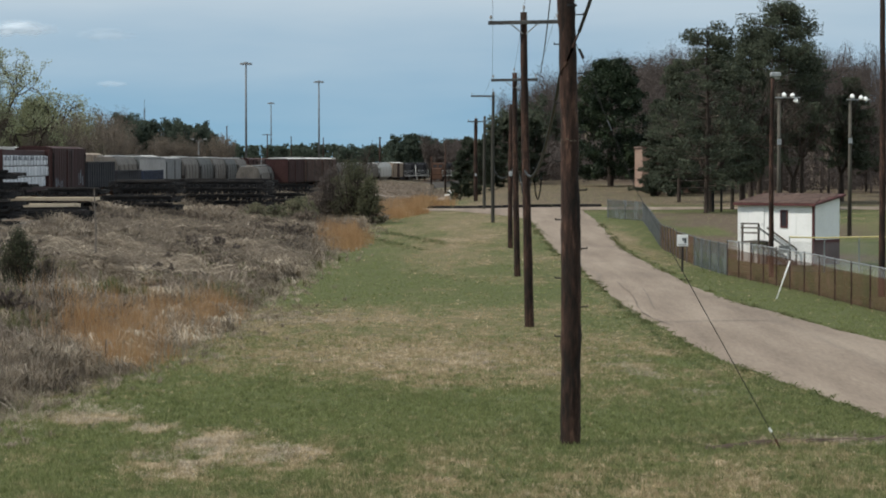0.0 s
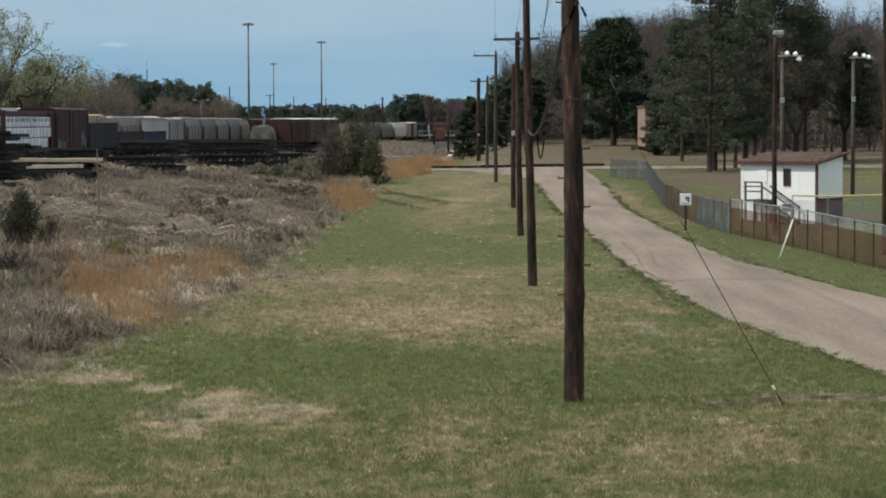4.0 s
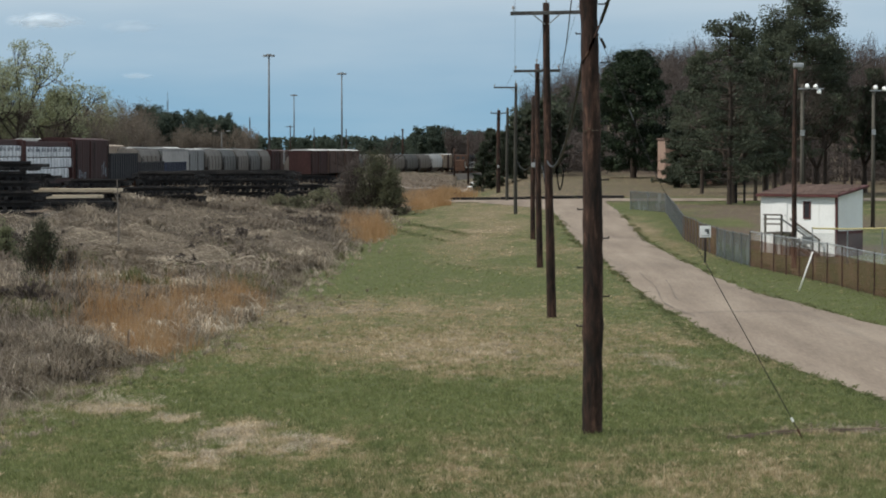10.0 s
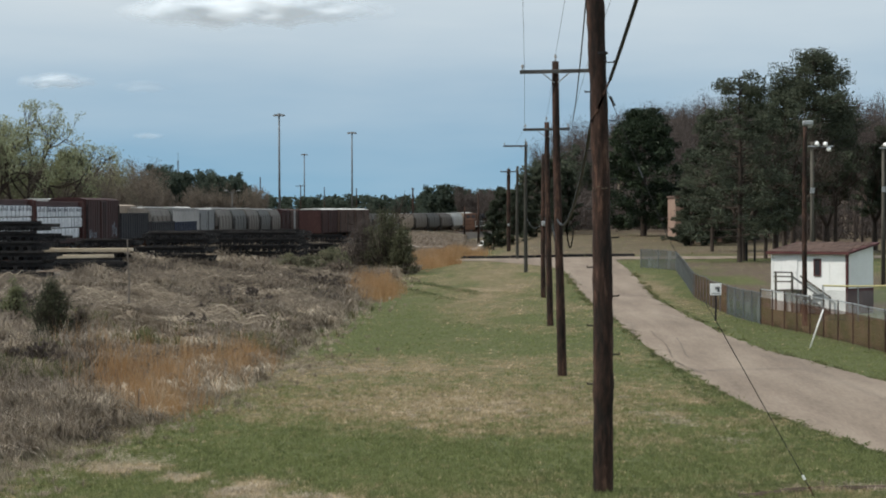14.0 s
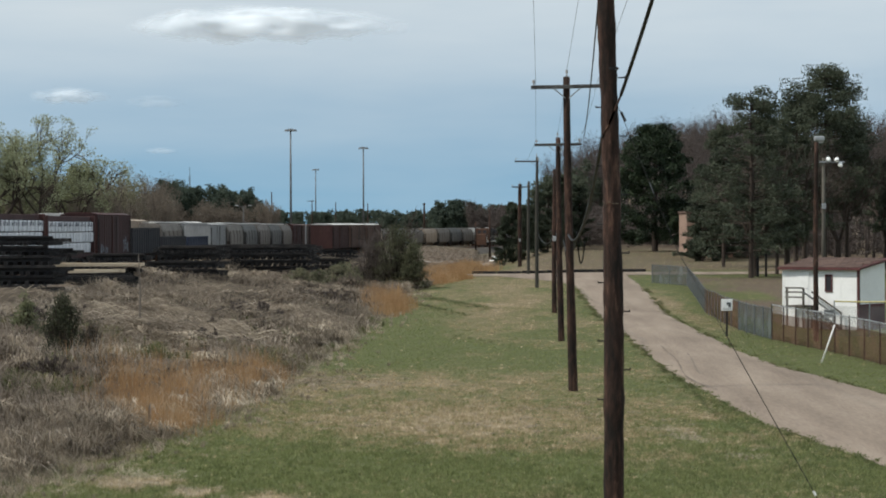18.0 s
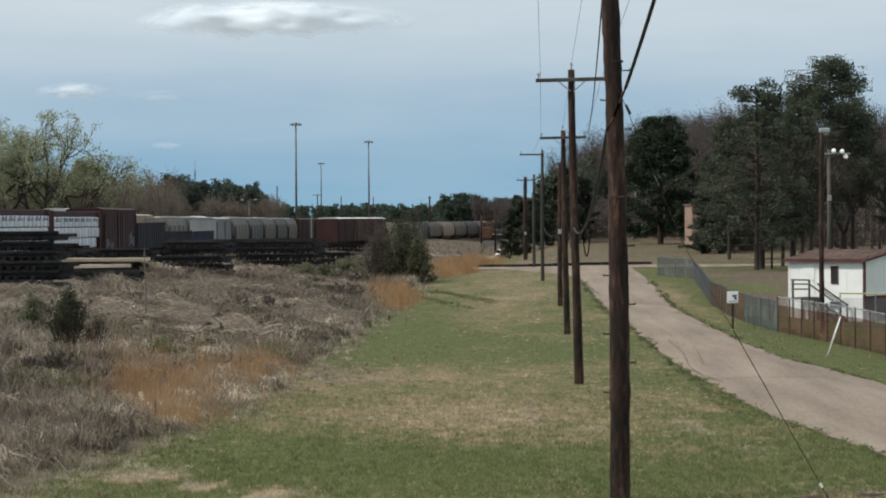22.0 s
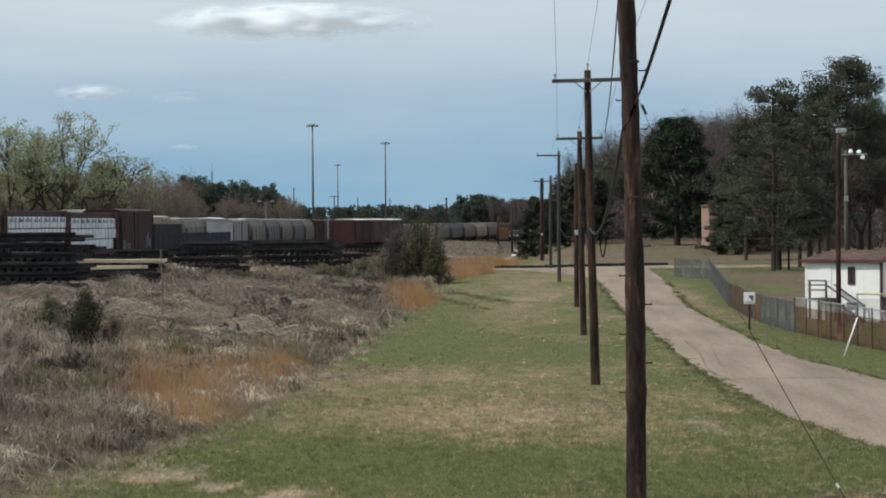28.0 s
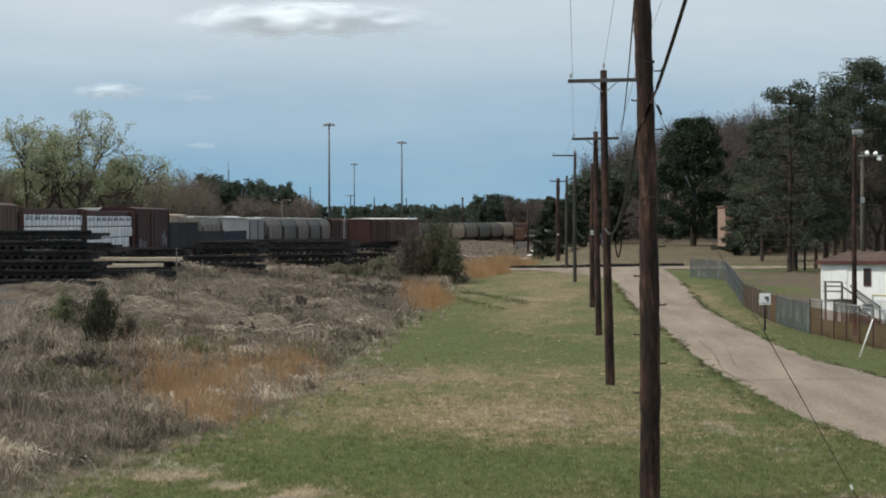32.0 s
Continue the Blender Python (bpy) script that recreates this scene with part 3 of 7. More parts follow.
# widened at the near end, where dark cinders also stand for the stack's shade
strip("yard_ground", lambda y: -75.0, lambda y: float(bank_crest(y)) - 1.2 + 4.0 * (1 - float(ease(y, 145, 165))) + 0.8 * float(lattice(y / 4, 3, 8)), np.arange(90, 620, 4.0), CINDER, "dark cinder ground of the rail yard", "ground", 0.02, 24)


# ---------------------------------------------------------------- poles and wires
def utility_pole(x, y, tall, r0, r1, arm=2.4, material=POLEWOOD, steps=False, lean=0.0, band=0.0, knots=(), box_at=0.0, bow=0.0, braces=True, shift=0.0, label="tall dark brown creosoted utility pole with a crossarm"):
    z = ground_z(x, y)
    p = thing("utility_pole", x, y, z, label, "utility pole", "line of utility poles")
    p.matrix_basis = pose(x, y, z, 0, lean, 0)
    bm = bmesh.new()
    rings = 90 if knots else 14
    prev = None
    rnd = random.Random(int(x * 97 + y * 13))
    for i in range(rings + 1):
        t = i / rings
        ring = []
        r = r0 + (r1 - r0) * t
        h = -0.4 + t * (tall + 0.4)
        for kz, kr in knots:
            r += kr * math.exp(-((h - kz) / 0.3) ** 2)
        ox, oy = 0.05 * math.sin(3.1 * t + x), 0.03 * math.sin(4 * t + y)
        if knots:
            ox += 0.045 * (float(lattice(h / 0.9, 0, 3)) - 0.5)
            r *= 1 + 0.13 * (float(lattice(h / 0.55, 4, 5)) - 0.5)
        for k in range(12):
            a = k * math.tau / 12
            q = r * (1 + rnd.uniform(-0.04, 0.04))
            ring.append(bm.verts.new((ox * t + bow * math.sin(math.pi * t) + q * math.cos(a), oy * t + q * math.sin(a), -0.4 + t * (tall + 0.4))))
        if prev:
            for k in range(12):
                bm.faces.new((prev[k], prev[(k + 1) % 12], ring[(k + 1) % 12], ring[k]))
        prev = ring
    bm.faces.new(prev)
    part("pole", bm, material, p, smooth=True)
    if arm:
        a = part("crossarm", boxed(shift - arm / 2, shift + arm / 2, -r1 - 0.1, -r1, tall - 0.42, tall - 0.29, bevel=0.01), ARMWOOD, p, "grey weathered timber crossarm")
        for s in (-1, 1):
            if braces:
                part("brace", tubed((s * 0.5, -r1 - 0.05, tall - 0.38), (s * 0.06, -r1 - 0.03, tall - 0.75), 0.02, sides=5), STEEL, p)
            e = shift + s * (arm / 2 - 0.1)
            q = tubed((e, -r1 - 0.05, tall - 0.29), (e, -r1 - 0.05, tall - 0.16), 0.022, sides=6)
            tube(q, (e, -r1 - 0.05, tall - 0.2), (e, -r1 - 0.05, tall - 0.1), 0.055, 0.04, 8)
            part("insulator", q, CERAMIC, a)
        q = tubed((0, 0, tall), (0, 0, tall + 0.14), 0.02, sides=6)
        tube(q, (0, 0, tall + 0.12), (0, 0, tall + 0.24), 0.05, 0.035, 8)
        part("insulator", q, CERAMIC, a)
    if band:
        q = bmesh.new()
        rr = r0 + (r1 - r0) * band / tall + 0.016
        cx = bow * math.sin(math.pi * band / tall)
        for i in range(5):
            a = 3.4 + i * 0.4
            s = rr + rnd.uniform(0.0, 0.02)
            tube(q, (cx + s * math.cos(a), s * math.sin(a), band + rnd.uniform(-0.06, 0.06)), (cx + s * math.cos(a + 0.3), s * math.sin(a + 0.3), band + rnd.uniform(-0.03, 0.04)), 0.014, 0.006, 6)
        part("worn_ridge", q, DIRT, p, "pale chafed ridge of splintered wood")
        part("strap", tubed((bow * 0.75, 0, 8.85), (bow * 0.75, 0, 8.9), 0.186, sides=16), DARKSTEEL, p, "dark steel strap")
    if box_at:
        part("junction_box", boxed(-0.12, 0.12, -r0 - 0.2, -r0, box_at, box_at + 0.32, bevel=0.03), STEEL, p, "small grey junction box")
    if steps:
        for i in range(12):
            h, s = 2.2 + i * 0.59, -1 if i % 2 == 0 else 1
            r = r0 + (r1 - r0) * h / tall
            cx = bow * math.sin(math.pi * (h + 0.4) / (tall + 0.4))
            b = tubed((cx + s * r * 0.9, 0, h), (cx + s * (r + 0.13), 0, h), 0.014, sides=6)
            tube(b, (cx + s * (r + 0.125), 0, h - 0.005), (cx + s * (r + 0.125), 0, h + 0.035), 0.014, sides=6)
            part("step_bolt", b, DARKSTEEL, p)
    return p


utility_pole(2.57, 50.8, 13.3, 0.208, 0.155, 3.1, steps=True, lean=-0.85, band=6.15, bow=0.1, knots=((2.1, 0.012), (4.3, 0.01), (5.95, 0.014), (9.55, 0.02), (7.6, 0.008)))
utility_pole(3.0, 87.1, 10.9, 0.165, 0.115, 2.5, lean=-1.05)
utility_pole(3.68, 124, 10.05, 0.165, 0.12, 2.3, lean=-0.95)
utility_pole(4.4, 164, 9.4, 0.17, 0.13, 0, box_at=4.7, label="dark brown utility pole with a small junction box")
utility_pole(4.05, 204, 10.6, 0.16, 0.11, 2.0, OLDWOOD, shift=-0.8, label="grey-green weathered utility pole with a short crossarm")
utility_pole(4.0, 243, 9.0, 0.16, 0.11, 0, OLDWOOD, label="grey-green weathered utility pole without a crossarm")
utility_pole(3.8, 292, 9.6, 0.24, 0.2, 1.9, box_at=2.9, label="thick dark brown utility pole with a short crossarm")

# ---------------------------------------------------------------- plants
def cards(centres, size, rng, flat=0.0, aspect=1.0):
    """One small quad at each centre, turned at random. Returns verts and faces."""
    n = len(centres)
    a = rng.normal(size=(n, 3))
    a[:, 2] *= 1 - flat
    a /= np.linalg.norm(a, axis=1, keepdims=True) + 1e-9
    b = np.cross(a, rng.normal(size=(n, 3)))
    b /= np.linalg.norm(b, axis=1, keepdims=True) + 1e-9
    s = np.asarray(size) * rng.uniform(0.6, 1.4, n)
    a, b = a * (s * aspect)[:, None], b * s[:, None]
    c = np.asarray(centres)
    v = np.stack([c - a, c - b * 0.5, c + a, c + b * 0.5], 1).reshape(-1, 3)
    f = np.arange(n * 4).reshape(n, 4)
    return v, f


def blades(base, tall, wide, rng, lean=0.35):
    """One thin triangle a blade."""
    n = len(base)
    tall, wide = np.broadcast_to(tall, n), np.broadcast_to(wide, n)
    ang = rng.uniform(0, math.tau, n)
    side = np.stack([np.cos(ang) * wide, np.sin(ang) * wide * 0.4, np.zeros(n)], 1)
    tip = np.stack([rng.normal(0, lean, n) * tall, rng.normal(0, lean, n) * tall, tall], 1)
    v = np.stack([base - side, base + side, base + tip], 1).reshape(-1, 3)
    return v, np.arange(n * 3).reshape(n, 3)


def tussocks(spots, tall, reach, per, wide, rng):
    """Clumps of dead grass: blades that rise, bend over and lie down, three joints each."""
    n = len(spots)
    c = np.repeat(spots, per, 0)
    k = len(c)
    size = np.repeat(rng.uniform(0.6, 1.35, n), per)
    ang = rng.uniform(0, math.tau, k)
    out = rng.uniform(0.15, 1.0, k) * reach * size
    h = rng.uniform(0.45, 1.0, k) * tall * size
    d = np.stack([np.cos(ang), np.sin(ang)], 1)
    root = c[:, :2] + d * (rng.uniform(0, 0.25, k) * reach)[:, None]
    side = np.stack([-np.sin(ang), np.cos(ang), np.zeros(k)], 1) * (wide * rng.uniform(0.6, 1.5, k) * (0.6 + c[:, 1] / 160))[:, None]
    z = height(root[:, 0], root[:, 1])
    p0 = np.column_stack([root, z - 0.03])
    p1 = np.column_stack([root + d * (out * 0.35)[:, None], z + h * 0.8])
    p2 = np.column_stack([root + d * (out * 0.8)[:, None], z + h * rng.uniform(0.6, 1.0, k)])
    p3 = np.column_stack([root + d * (out * 1.25)[:, None], z + h * rng.uniform(0.1, 0.7, k)])
    v = np.stack([p0 - side, p0 + side, p1 - side, p1 + side, p2 - side * 0.8, p2 + side * 0.8, p3 - side * 0.3, p3 + side * 0.3], 1).reshape(-1, 3)
    i = (np.arange(k) * 8)[:, None]
    f = np.concatenate([i + np.array([[0, 1, 3, 2]]), i + np.array([[2, 3, 5, 4]]), i + np.array([[4, 5, 7, 6]])], 0)
    tone = np.repeat(np.clip(rng.normal(0.4, 0.27, n), 0, 1), per * 8)
    return v, f, tone


def limb_tubes(segments, sides=5):
    """Tapered limbs from (start, end, radius, radius) rows."""
    seg = np.array([(*a, *b, r, q) for a, b, r, q in segments])
    a, b, r0, r1 = seg[:, :3], seg[:, 3:6], seg[:, 6], seg[:, 7]
    d = b - a
    d /= np.linalg.norm(d, axis=1, keepdims=True) + 1e-9
    u = np.cross(d, np.array([0.31, 0.95, 0.1]))
    u /= np.linalg.norm(u, axis=1, keepdims=True) + 1e-9
    w = np.cross(d, u)
    n = len(seg)
    v = np.zeros((n, 2, sides, 3))
    for k in range(sides):
        t = k * math.tau / sides
        o = u * math.cos(t) + w * math.sin(t)
        v[:, 0, k], v[:, 1, k] = a + o * r0[:, None], b + o * r1[:, None]
    f = []
    for k in range(sides):
        q = (k + 1) % sides
        f.append(np.stack([np.full(n, k), np.full(n, q), np.full(n, sides + q), np.full(n, sides + k)], 1))
    f = np.stack(f, 1) + (np.arange(n) * 2 * sides)[:, None, None]
    return v.reshape(-1, 3), f.reshape(-1, 4)


def branch(rng, out, a, d, length, r, depth, tips, spread=0.55, up=0.15, kids=3):
    d = d / np.linalg.norm(d)
    mid = a + d * length * 0.5 + rng.normal(0, 0.05, 3) * length
    b = a + d * length + rng.normal(0, 0.08, 3) * length
    out.append((a, mid, r, r * 0.8))
    out.append((mid, b, r * 0.8, r * 0.6))
    if depth == 0:
        tips.append(b)
        return
    for i in range(kids):
        t = rng.uniform(0.45, 1.0) if i else 1.0
        s = mid + (b - mid) * max(0, t * 2 - 1) if t > 0.5 else a + (mid - a) * t * 2
        nd = d + rng.normal(0, spread, 3) + np.array([0, 0, up])
        branch(rng, out, s, nd, length * rng.uniform(0.6, 0.8), r * 0.55, depth - 1, tips, spread, up, kids)


def merge(pieces):
    vs, fs, k = [], [], 0
    for v, f in pieces:
        vs.append(v)
        fs.append(f + k)
        k += len(v)
    return np.concatenate(vs), np.concatenate(fs)


def broad_tree(x, y, tall, seed, leaf, leaf_size, per_tip, bark, label, spread=0.5, depth=4, name="tree", fork=0.22):
    rng = np.random.default_rng(seed)
    z = ground_z(x, y)
    t = thing(name, x, y, z - 0.1, label, "tree")
    out, tips = [], []
    trunk = np.array([0, 0, tall * fork])
    out.append((np.zeros(3), trunk, tall * 0.026, tall * 0.02))
    for i in range(4):
        a = i * 1.7 + rng.uniform(0, 1)
        d = np.array([math.cos(a) * 0.5, math.sin(a) * 0.5, 1.0])
        branch(rng, out, trunk * (0.8 + 0.2 * rng.random()), d, tall * 0.3, tall * 0.014, depth, tips, spread, 0.12)
    v, f = limb_tubes(out)
    tops = v[:, 2].max()
    v *= tall / tops
    stuff("trunk", v, f, bark, "", "", t, "", True)
    tips = np.array(tips) * tall / tops
    c = np.repeat(tips, per_tip, 0) + rng.normal(0, tall * 0.017, (len(tips) * per_tip, 3))
    v, f = cards(c, leaf_size, rng)
    stuff("crown", v, f, leaf, "", "", t, "")
    return t


def pine_tree(x, y, tall, seed, label, bare=0.4, wide=0.16, name="pine_tree", leaf=None, dense=1.0):
    """A loblolly: a straight trunk and a ragged crown of separate needle clumps."""
    rng = np.random.default_rng(seed)
    z = ground_z(x, y)
    t = thing(name, x, y, z - 0.1, label, "tree")
    out = [(np.array([0, 0, 0.0]), np.array([0.1, 0, tall * 0.5]), tall * 0.014, tall * 0.011), (np.array([0.1, 0, tall * 0.5]), np.array([0, 0, tall * 0.97]), tall * 0.011, 0.04)]
    cs, sz = [], []
    for i in range(int(46 * dense)):
        u = rng.uniform(bare, 1.0)
        k = (u - bare) / (1 - bare)
        round_top = bare > 0.3
        reach = tall * wide * ((1 - ((k - 0.35) / 0.72) ** 2) ** 0.5 if round_top else 1.15 - 0.75 * k ** 1.5) * rng.uniform(0.45, 1.15)
        a = rng.uniform(0, math.tau)
        s = np.array([0.1, 0, tall * u * 0.97])
        e = s + np.array([math.cos(a) * reach, math.sin(a) * reach, reach * rng.uniform(-0.1, 0.35)])
        out.append((s, e, tall * 0.0035, 0.02))
        for w in (0.55, 0.8, 1.0):
            if rng.random() < 0.25:
                continue
            q = s + (e - s) * w
            n = int(rng.integers(100, 190)) if round_top else int(rng.integers(70, 140))
            r = tall * rng.uniform(0.014, 0.028) * (1.3 if round_top else 1.0)
            cs.append(q + np.clip(rng.normal(0, 1, (n, 3)), -1.35, 1.35) * np.array([r, r, r * 0.7]))
            sz.append(np.full(n, 0.11))
    v, f = limb_tubes(out)
    stuff("trunk", v, f, BARK, "", "", t, "", True)
    v, f = cards(np.concatenate(cs), np.concatenate(sz), rng)
    stuff("crown", v, f, leaf or PINE, "", "", t, "")
    return t


def woods(name, spots, leaf, label, seed, size, cards_each, tall, wide, category="woods", shape=0.45, trunks=True, low=0.1):
    """A far wood as one mass: many trees of small clumps, with an uneven top and gaps."""
    rng = np.random.default_rng(seed)
    cs, sz, limbs = [], [], []
    for x, y in spots:
        h = tall(x / y) * rng.uniform(0.72, 1.03) if callable(tall) else rng.uniform(*tall)
        w = h * rng.uniform(*wide)
        z = ground_z(x, y)
        k = int(rng.integers(34, 60))
        for i in range(k):
            u = rng.uniform(low, 1.0)
            r = w * (1 - abs(u - shape) ** 1.5) * rng.uniform(0.2, 1.0)
            a = rng.uniform(0, math.tau)
            c = np.array([x + r * math.cos(a), y + r * math.sin(a), z + h * u])
            n = max(4, int(cards_each / k))
            cs.append(c + np.clip(rng.normal(0, 1, (n, 3)), -1.7, 1.7) * np.array([w * 0.16, w * 0.16, h * 0.036]))
            sz.append(np.full(n, size))
        if trunks:
            limbs.append((np.array([x, y, z - 0.2]), np.array([x, y, z + h * 0.85]), h * 0.014, 0.05))
    v, f = cards(np.concatenate(cs), np.concatenate(sz), rng)
    if limbs:
        v, f = merge([(v, f), limb_tubes(limbs, 4)])
    return stuff(name, v, f, leaf, label, category)


def bare_woods(name, spots, label, seed, tall, twig, n_twigs, leaf):
    """Leafless woods: trunks, rising limbs and a haze of fine twigs."""
    rng = np.random.default_rng(seed)
    limbs, cs = [], []
    for x, y in spots:
        h = rng.uniform(*tall)
        z = ground_z(x, y)
        o = np.array([x, y, z])
        limbs.append((o, o + np.array([0, 0, h * 0.55]), h * 0.013, h * 0.008))
        for i in range(9):
            a, u = rng.uniform(0, math.tau), rng.uniform(0.25, 0.6)
            s = o + np.array([0, 0, h * u])
            e = s + np.array([math.cos(a) * h * 0.17, math.sin(a) * h * 0.17, h * (1 - u) * rng.uniform(0.5, 1.0)])
            limbs.append((s, e, h * 0.005, 0.03))
            cs.append(s + (e - s) * rng.uniform(0.3, 1.08, (n_twigs, 1)) + np.clip(rng.normal(0, 1, (n_twigs, 3)), -1.5, 1.5) * h * 0.038)
    v, f = cards(np.concatenate(cs), twig * 0.4, rng, flat=-0.8, aspect=5.0)
    return stuff(name, *merge([(v, f), limb_tubes(limbs, 4)]), leaf, label, "woods")


def beyond(spots):
    """Keeps the ground before the magnolia and the brick building open."""
    b = spots[:, 0] / spots[:, 1]
    return spots[(b > 0.087) | (spots[:, 1] > 348)]


def scatter(x0, x1, y0, y1, n, seed):
    rng = np.random.default_rng(seed)
    return np.stack([rng.uniform(x0, x1, n), rng.uniform(y0, y1, n)], 1)


def fan(px0, px1, y0, y1, n, seed):
    """Spots between two bearings (sideways metres per metre ahead)."""
    rng = np.random.default_rng(seed)
    y = rng.uniform(y0, y1, n)
    return np.stack([rng.uniform(px0, px1, n) * y, y], 1)

# ---------------------------------------------------------------- woods and trees
def pine_line(b):
    return float(np.interp(b, [-0.14, -0.132, -0.127, -0.122, -0.117, -0.111, -0.105, -0.1, -0.095, -0.0915, -0.087], [10.5, 13, 15.2, 14.6, 13.2, 13.8, 13.2, 12.0, 13.2, 10.5, 7.5]))


woods("pine_wood", fan(-0.139, -0.087, 540, 620, 78, 21), FARGREEN, "dark green far pine wood behind the rail yard", 22, 0.27, 2600, pine_line, (0.13, 0.24), shape=0.7)
bare_woods("bare_wood", fan(-0.165, -0.085, 500, 560, 60, 23), "leafless brown far woods behind the rail yard", 24, (7.5, 10.5), 0.17, 110, THICKET)
woods("green_wood", fan(-0.24, -0.157, 340, 400, 90, 25), SPRING, "pale spring-green thicket behind the rail yard", 26, 0.19, 3000, (7.5, 12.5), (0.26, 0.4))
woods("green_wood", fan(-0.175, -0.14, 380, 430, 34, 125), OLIVE, "olive-brown budding thicket behind the rail yard", 126, 0.16, 1700, (8.5, 13), (0.22, 0.34))
bare_woods("bare_thicket", fan(-0.235, -0.128, 325, 440, 80, 27), "leafless brown thicket among the spring green", 28, (7.5, 12), 0.13, 100, THICKET)
woods("horizon_wood", fan(-0.1, 0.02, 1000, 1150, 150, 29), FARGREEN, "thin dark green tree line on the horizon", 30, 0.6, 420, (8, 11), (0.2, 0.4), trunks=False)
woods("pine_wood", fan(-0.021, 0.012, 720, 800, 44, 31), FARGREEN, "dark green far pine wood beyond the curve of the railway", 32, 0.42, 1500, (9, 12.5), (0.18, 0.3), shape=0.55)
bare_woods("bare_wood", fan(-0.006, 0.017, 640, 760, 46, 33), "leafless brown woods beyond the curve of the railway", 34, (8.5, 12), 0.22, 130, TWIGS)
bare_woods("bare_wood", fan(0.017, 0.05, 560, 700, 50, 133), "leafless brown woods rising from the railway curve", 134, (7.5, 11.5), 0.22, 130, TWIGS)
bare_woods("hill_wood", fan(0.026, 0.24, 430, 640, 250, 35), "leafless brown and russet wood on the hillside", 36, (14.5, 19.5), 0.13, 210, TWIGS)
bare_woods("hill_wood", fan(0.058, 0.112, 450, 560, 64, 235), "tall leafless brown wood on the crest behind the pines", 236, (16.5, 20.5), 0.13, 210, TWIGS)
woods("hill_pines", fan(0.018, 0.045, 400, 450, 12, 37), PINE, "dark pines at the foot of the wooded hill", 38, 0.22, 2200, (9, 14), (0.14, 0.22), shape=0.65)
woods("hill_pines", fan(0.088, 0.145, 300, 400, 16, 39), PINE, "dark pines on the slope behind the ball field", 40, 0.2, 2200, (7, 12.5), (0.16, 0.26), shape=0.6)
bare_woods("bare_wood", beyond(fan(0.05, 0.23, 290, 420, 110, 41)), "leafless brown trees on the slope behind the ball field", 42, (9, 14), 0.12, 110, TWIGS)
woods("understory", beyond(fan(0.05, 0.23, 290, 345, 140, 45)), TWIGS, "dark leafless undergrowth below the pines", 46, 0.12, 900, (2.5, 5.5), (0.4, 0.7), category="undergrowth", trunks=False)
woods("understory", fan(0.026, 0.095, 349, 430, 150, 145), TWIGS, "dark leafless undergrowth at the foot of the hill", 146, 0.13, 900, (3, 7), (0.4, 0.7), category="undergrowth", trunks=False)
for i, (x, y, h) in enumerate([(2.3, 332, 6.8), (3.4, 336, 8.2), (4.9, 330, 7.4), (6.4, 336, 9.0), (8.2, 340, 9.5), (10.2, 344, 10.5), (12.6, 346, 9.5)]):
    pine_tree(x, y, h, 160 + i, "dark green young pine beside the far poles", 0.06, 0.2, dense=2.3)

broad_tree(-60, 330, 19.0, 51, SPRINGPALE, 0.14, 26, BARK, "tall spreading tree in pale spring leaf", 0.55, 4)
broad_tree(-63.5, 326, 18.0, 52, SPRINGPALE, 0.14, 26, BARK, "tall spreading tree in pale spring leaf", 0.5, 4)
broad_tree(-56, 338, 15.0, 53, SPRINGPALE, 0.14, 12, BARK, "slender tree in pale spring leaf", 0.45, 4)

for i, (x, y, h, bare, wide) in enumerate([(23.9, 228, 17.6, 0.14, 0.25), (27.4, 238, 14, 0.2, 0.2), (34.3, 256, 20.9, 0.36, 0.2), (37.4, 262, 16.6, 0.35, 0.16), (31.6, 258, 18.2, 0.32, 0.19), (24.6, 262, 15, 0.2, 0.2), (30.2, 246, 16, 0.2, 0.2),
                                           (42.6, 263, 13.2, 0.3, 0.18), (44.5, 282, 11.5, 0.3, 0.2), (50.5, 300, 9.5, 0.25, 0.22), (25.2, 292, 11, 0.04, 0.24), (28.0, 294, 12, 0.04, 0.22), (31.0, 296, 10, 0.04, 0.22), (24.3, 284, 9.2, 0.02, 0.2), (26.9, 286, 9.6, 0.02, 0.22)]):
    pine_tree(x, y, h, 60 + i, "tall dark pine with a ragged crown" if h > 15.5 else "dark pine, low-branched, beside taller pines", bare, wide, dense=2.3)


for i, (x, y, h) in enumerate([(24.8, 233, 12.5), (28.6, 240, 14.5), (31.5, 250, 13.0), (36.0, 258, 13.5), (42.0, 265, 14.0)]):
    broad_tree(x, y, h, 90 + i, TWIGS, 0.07, 5, BARK, "leafless brown tree standing among the pines", 0.5, 4, "bare_tree")


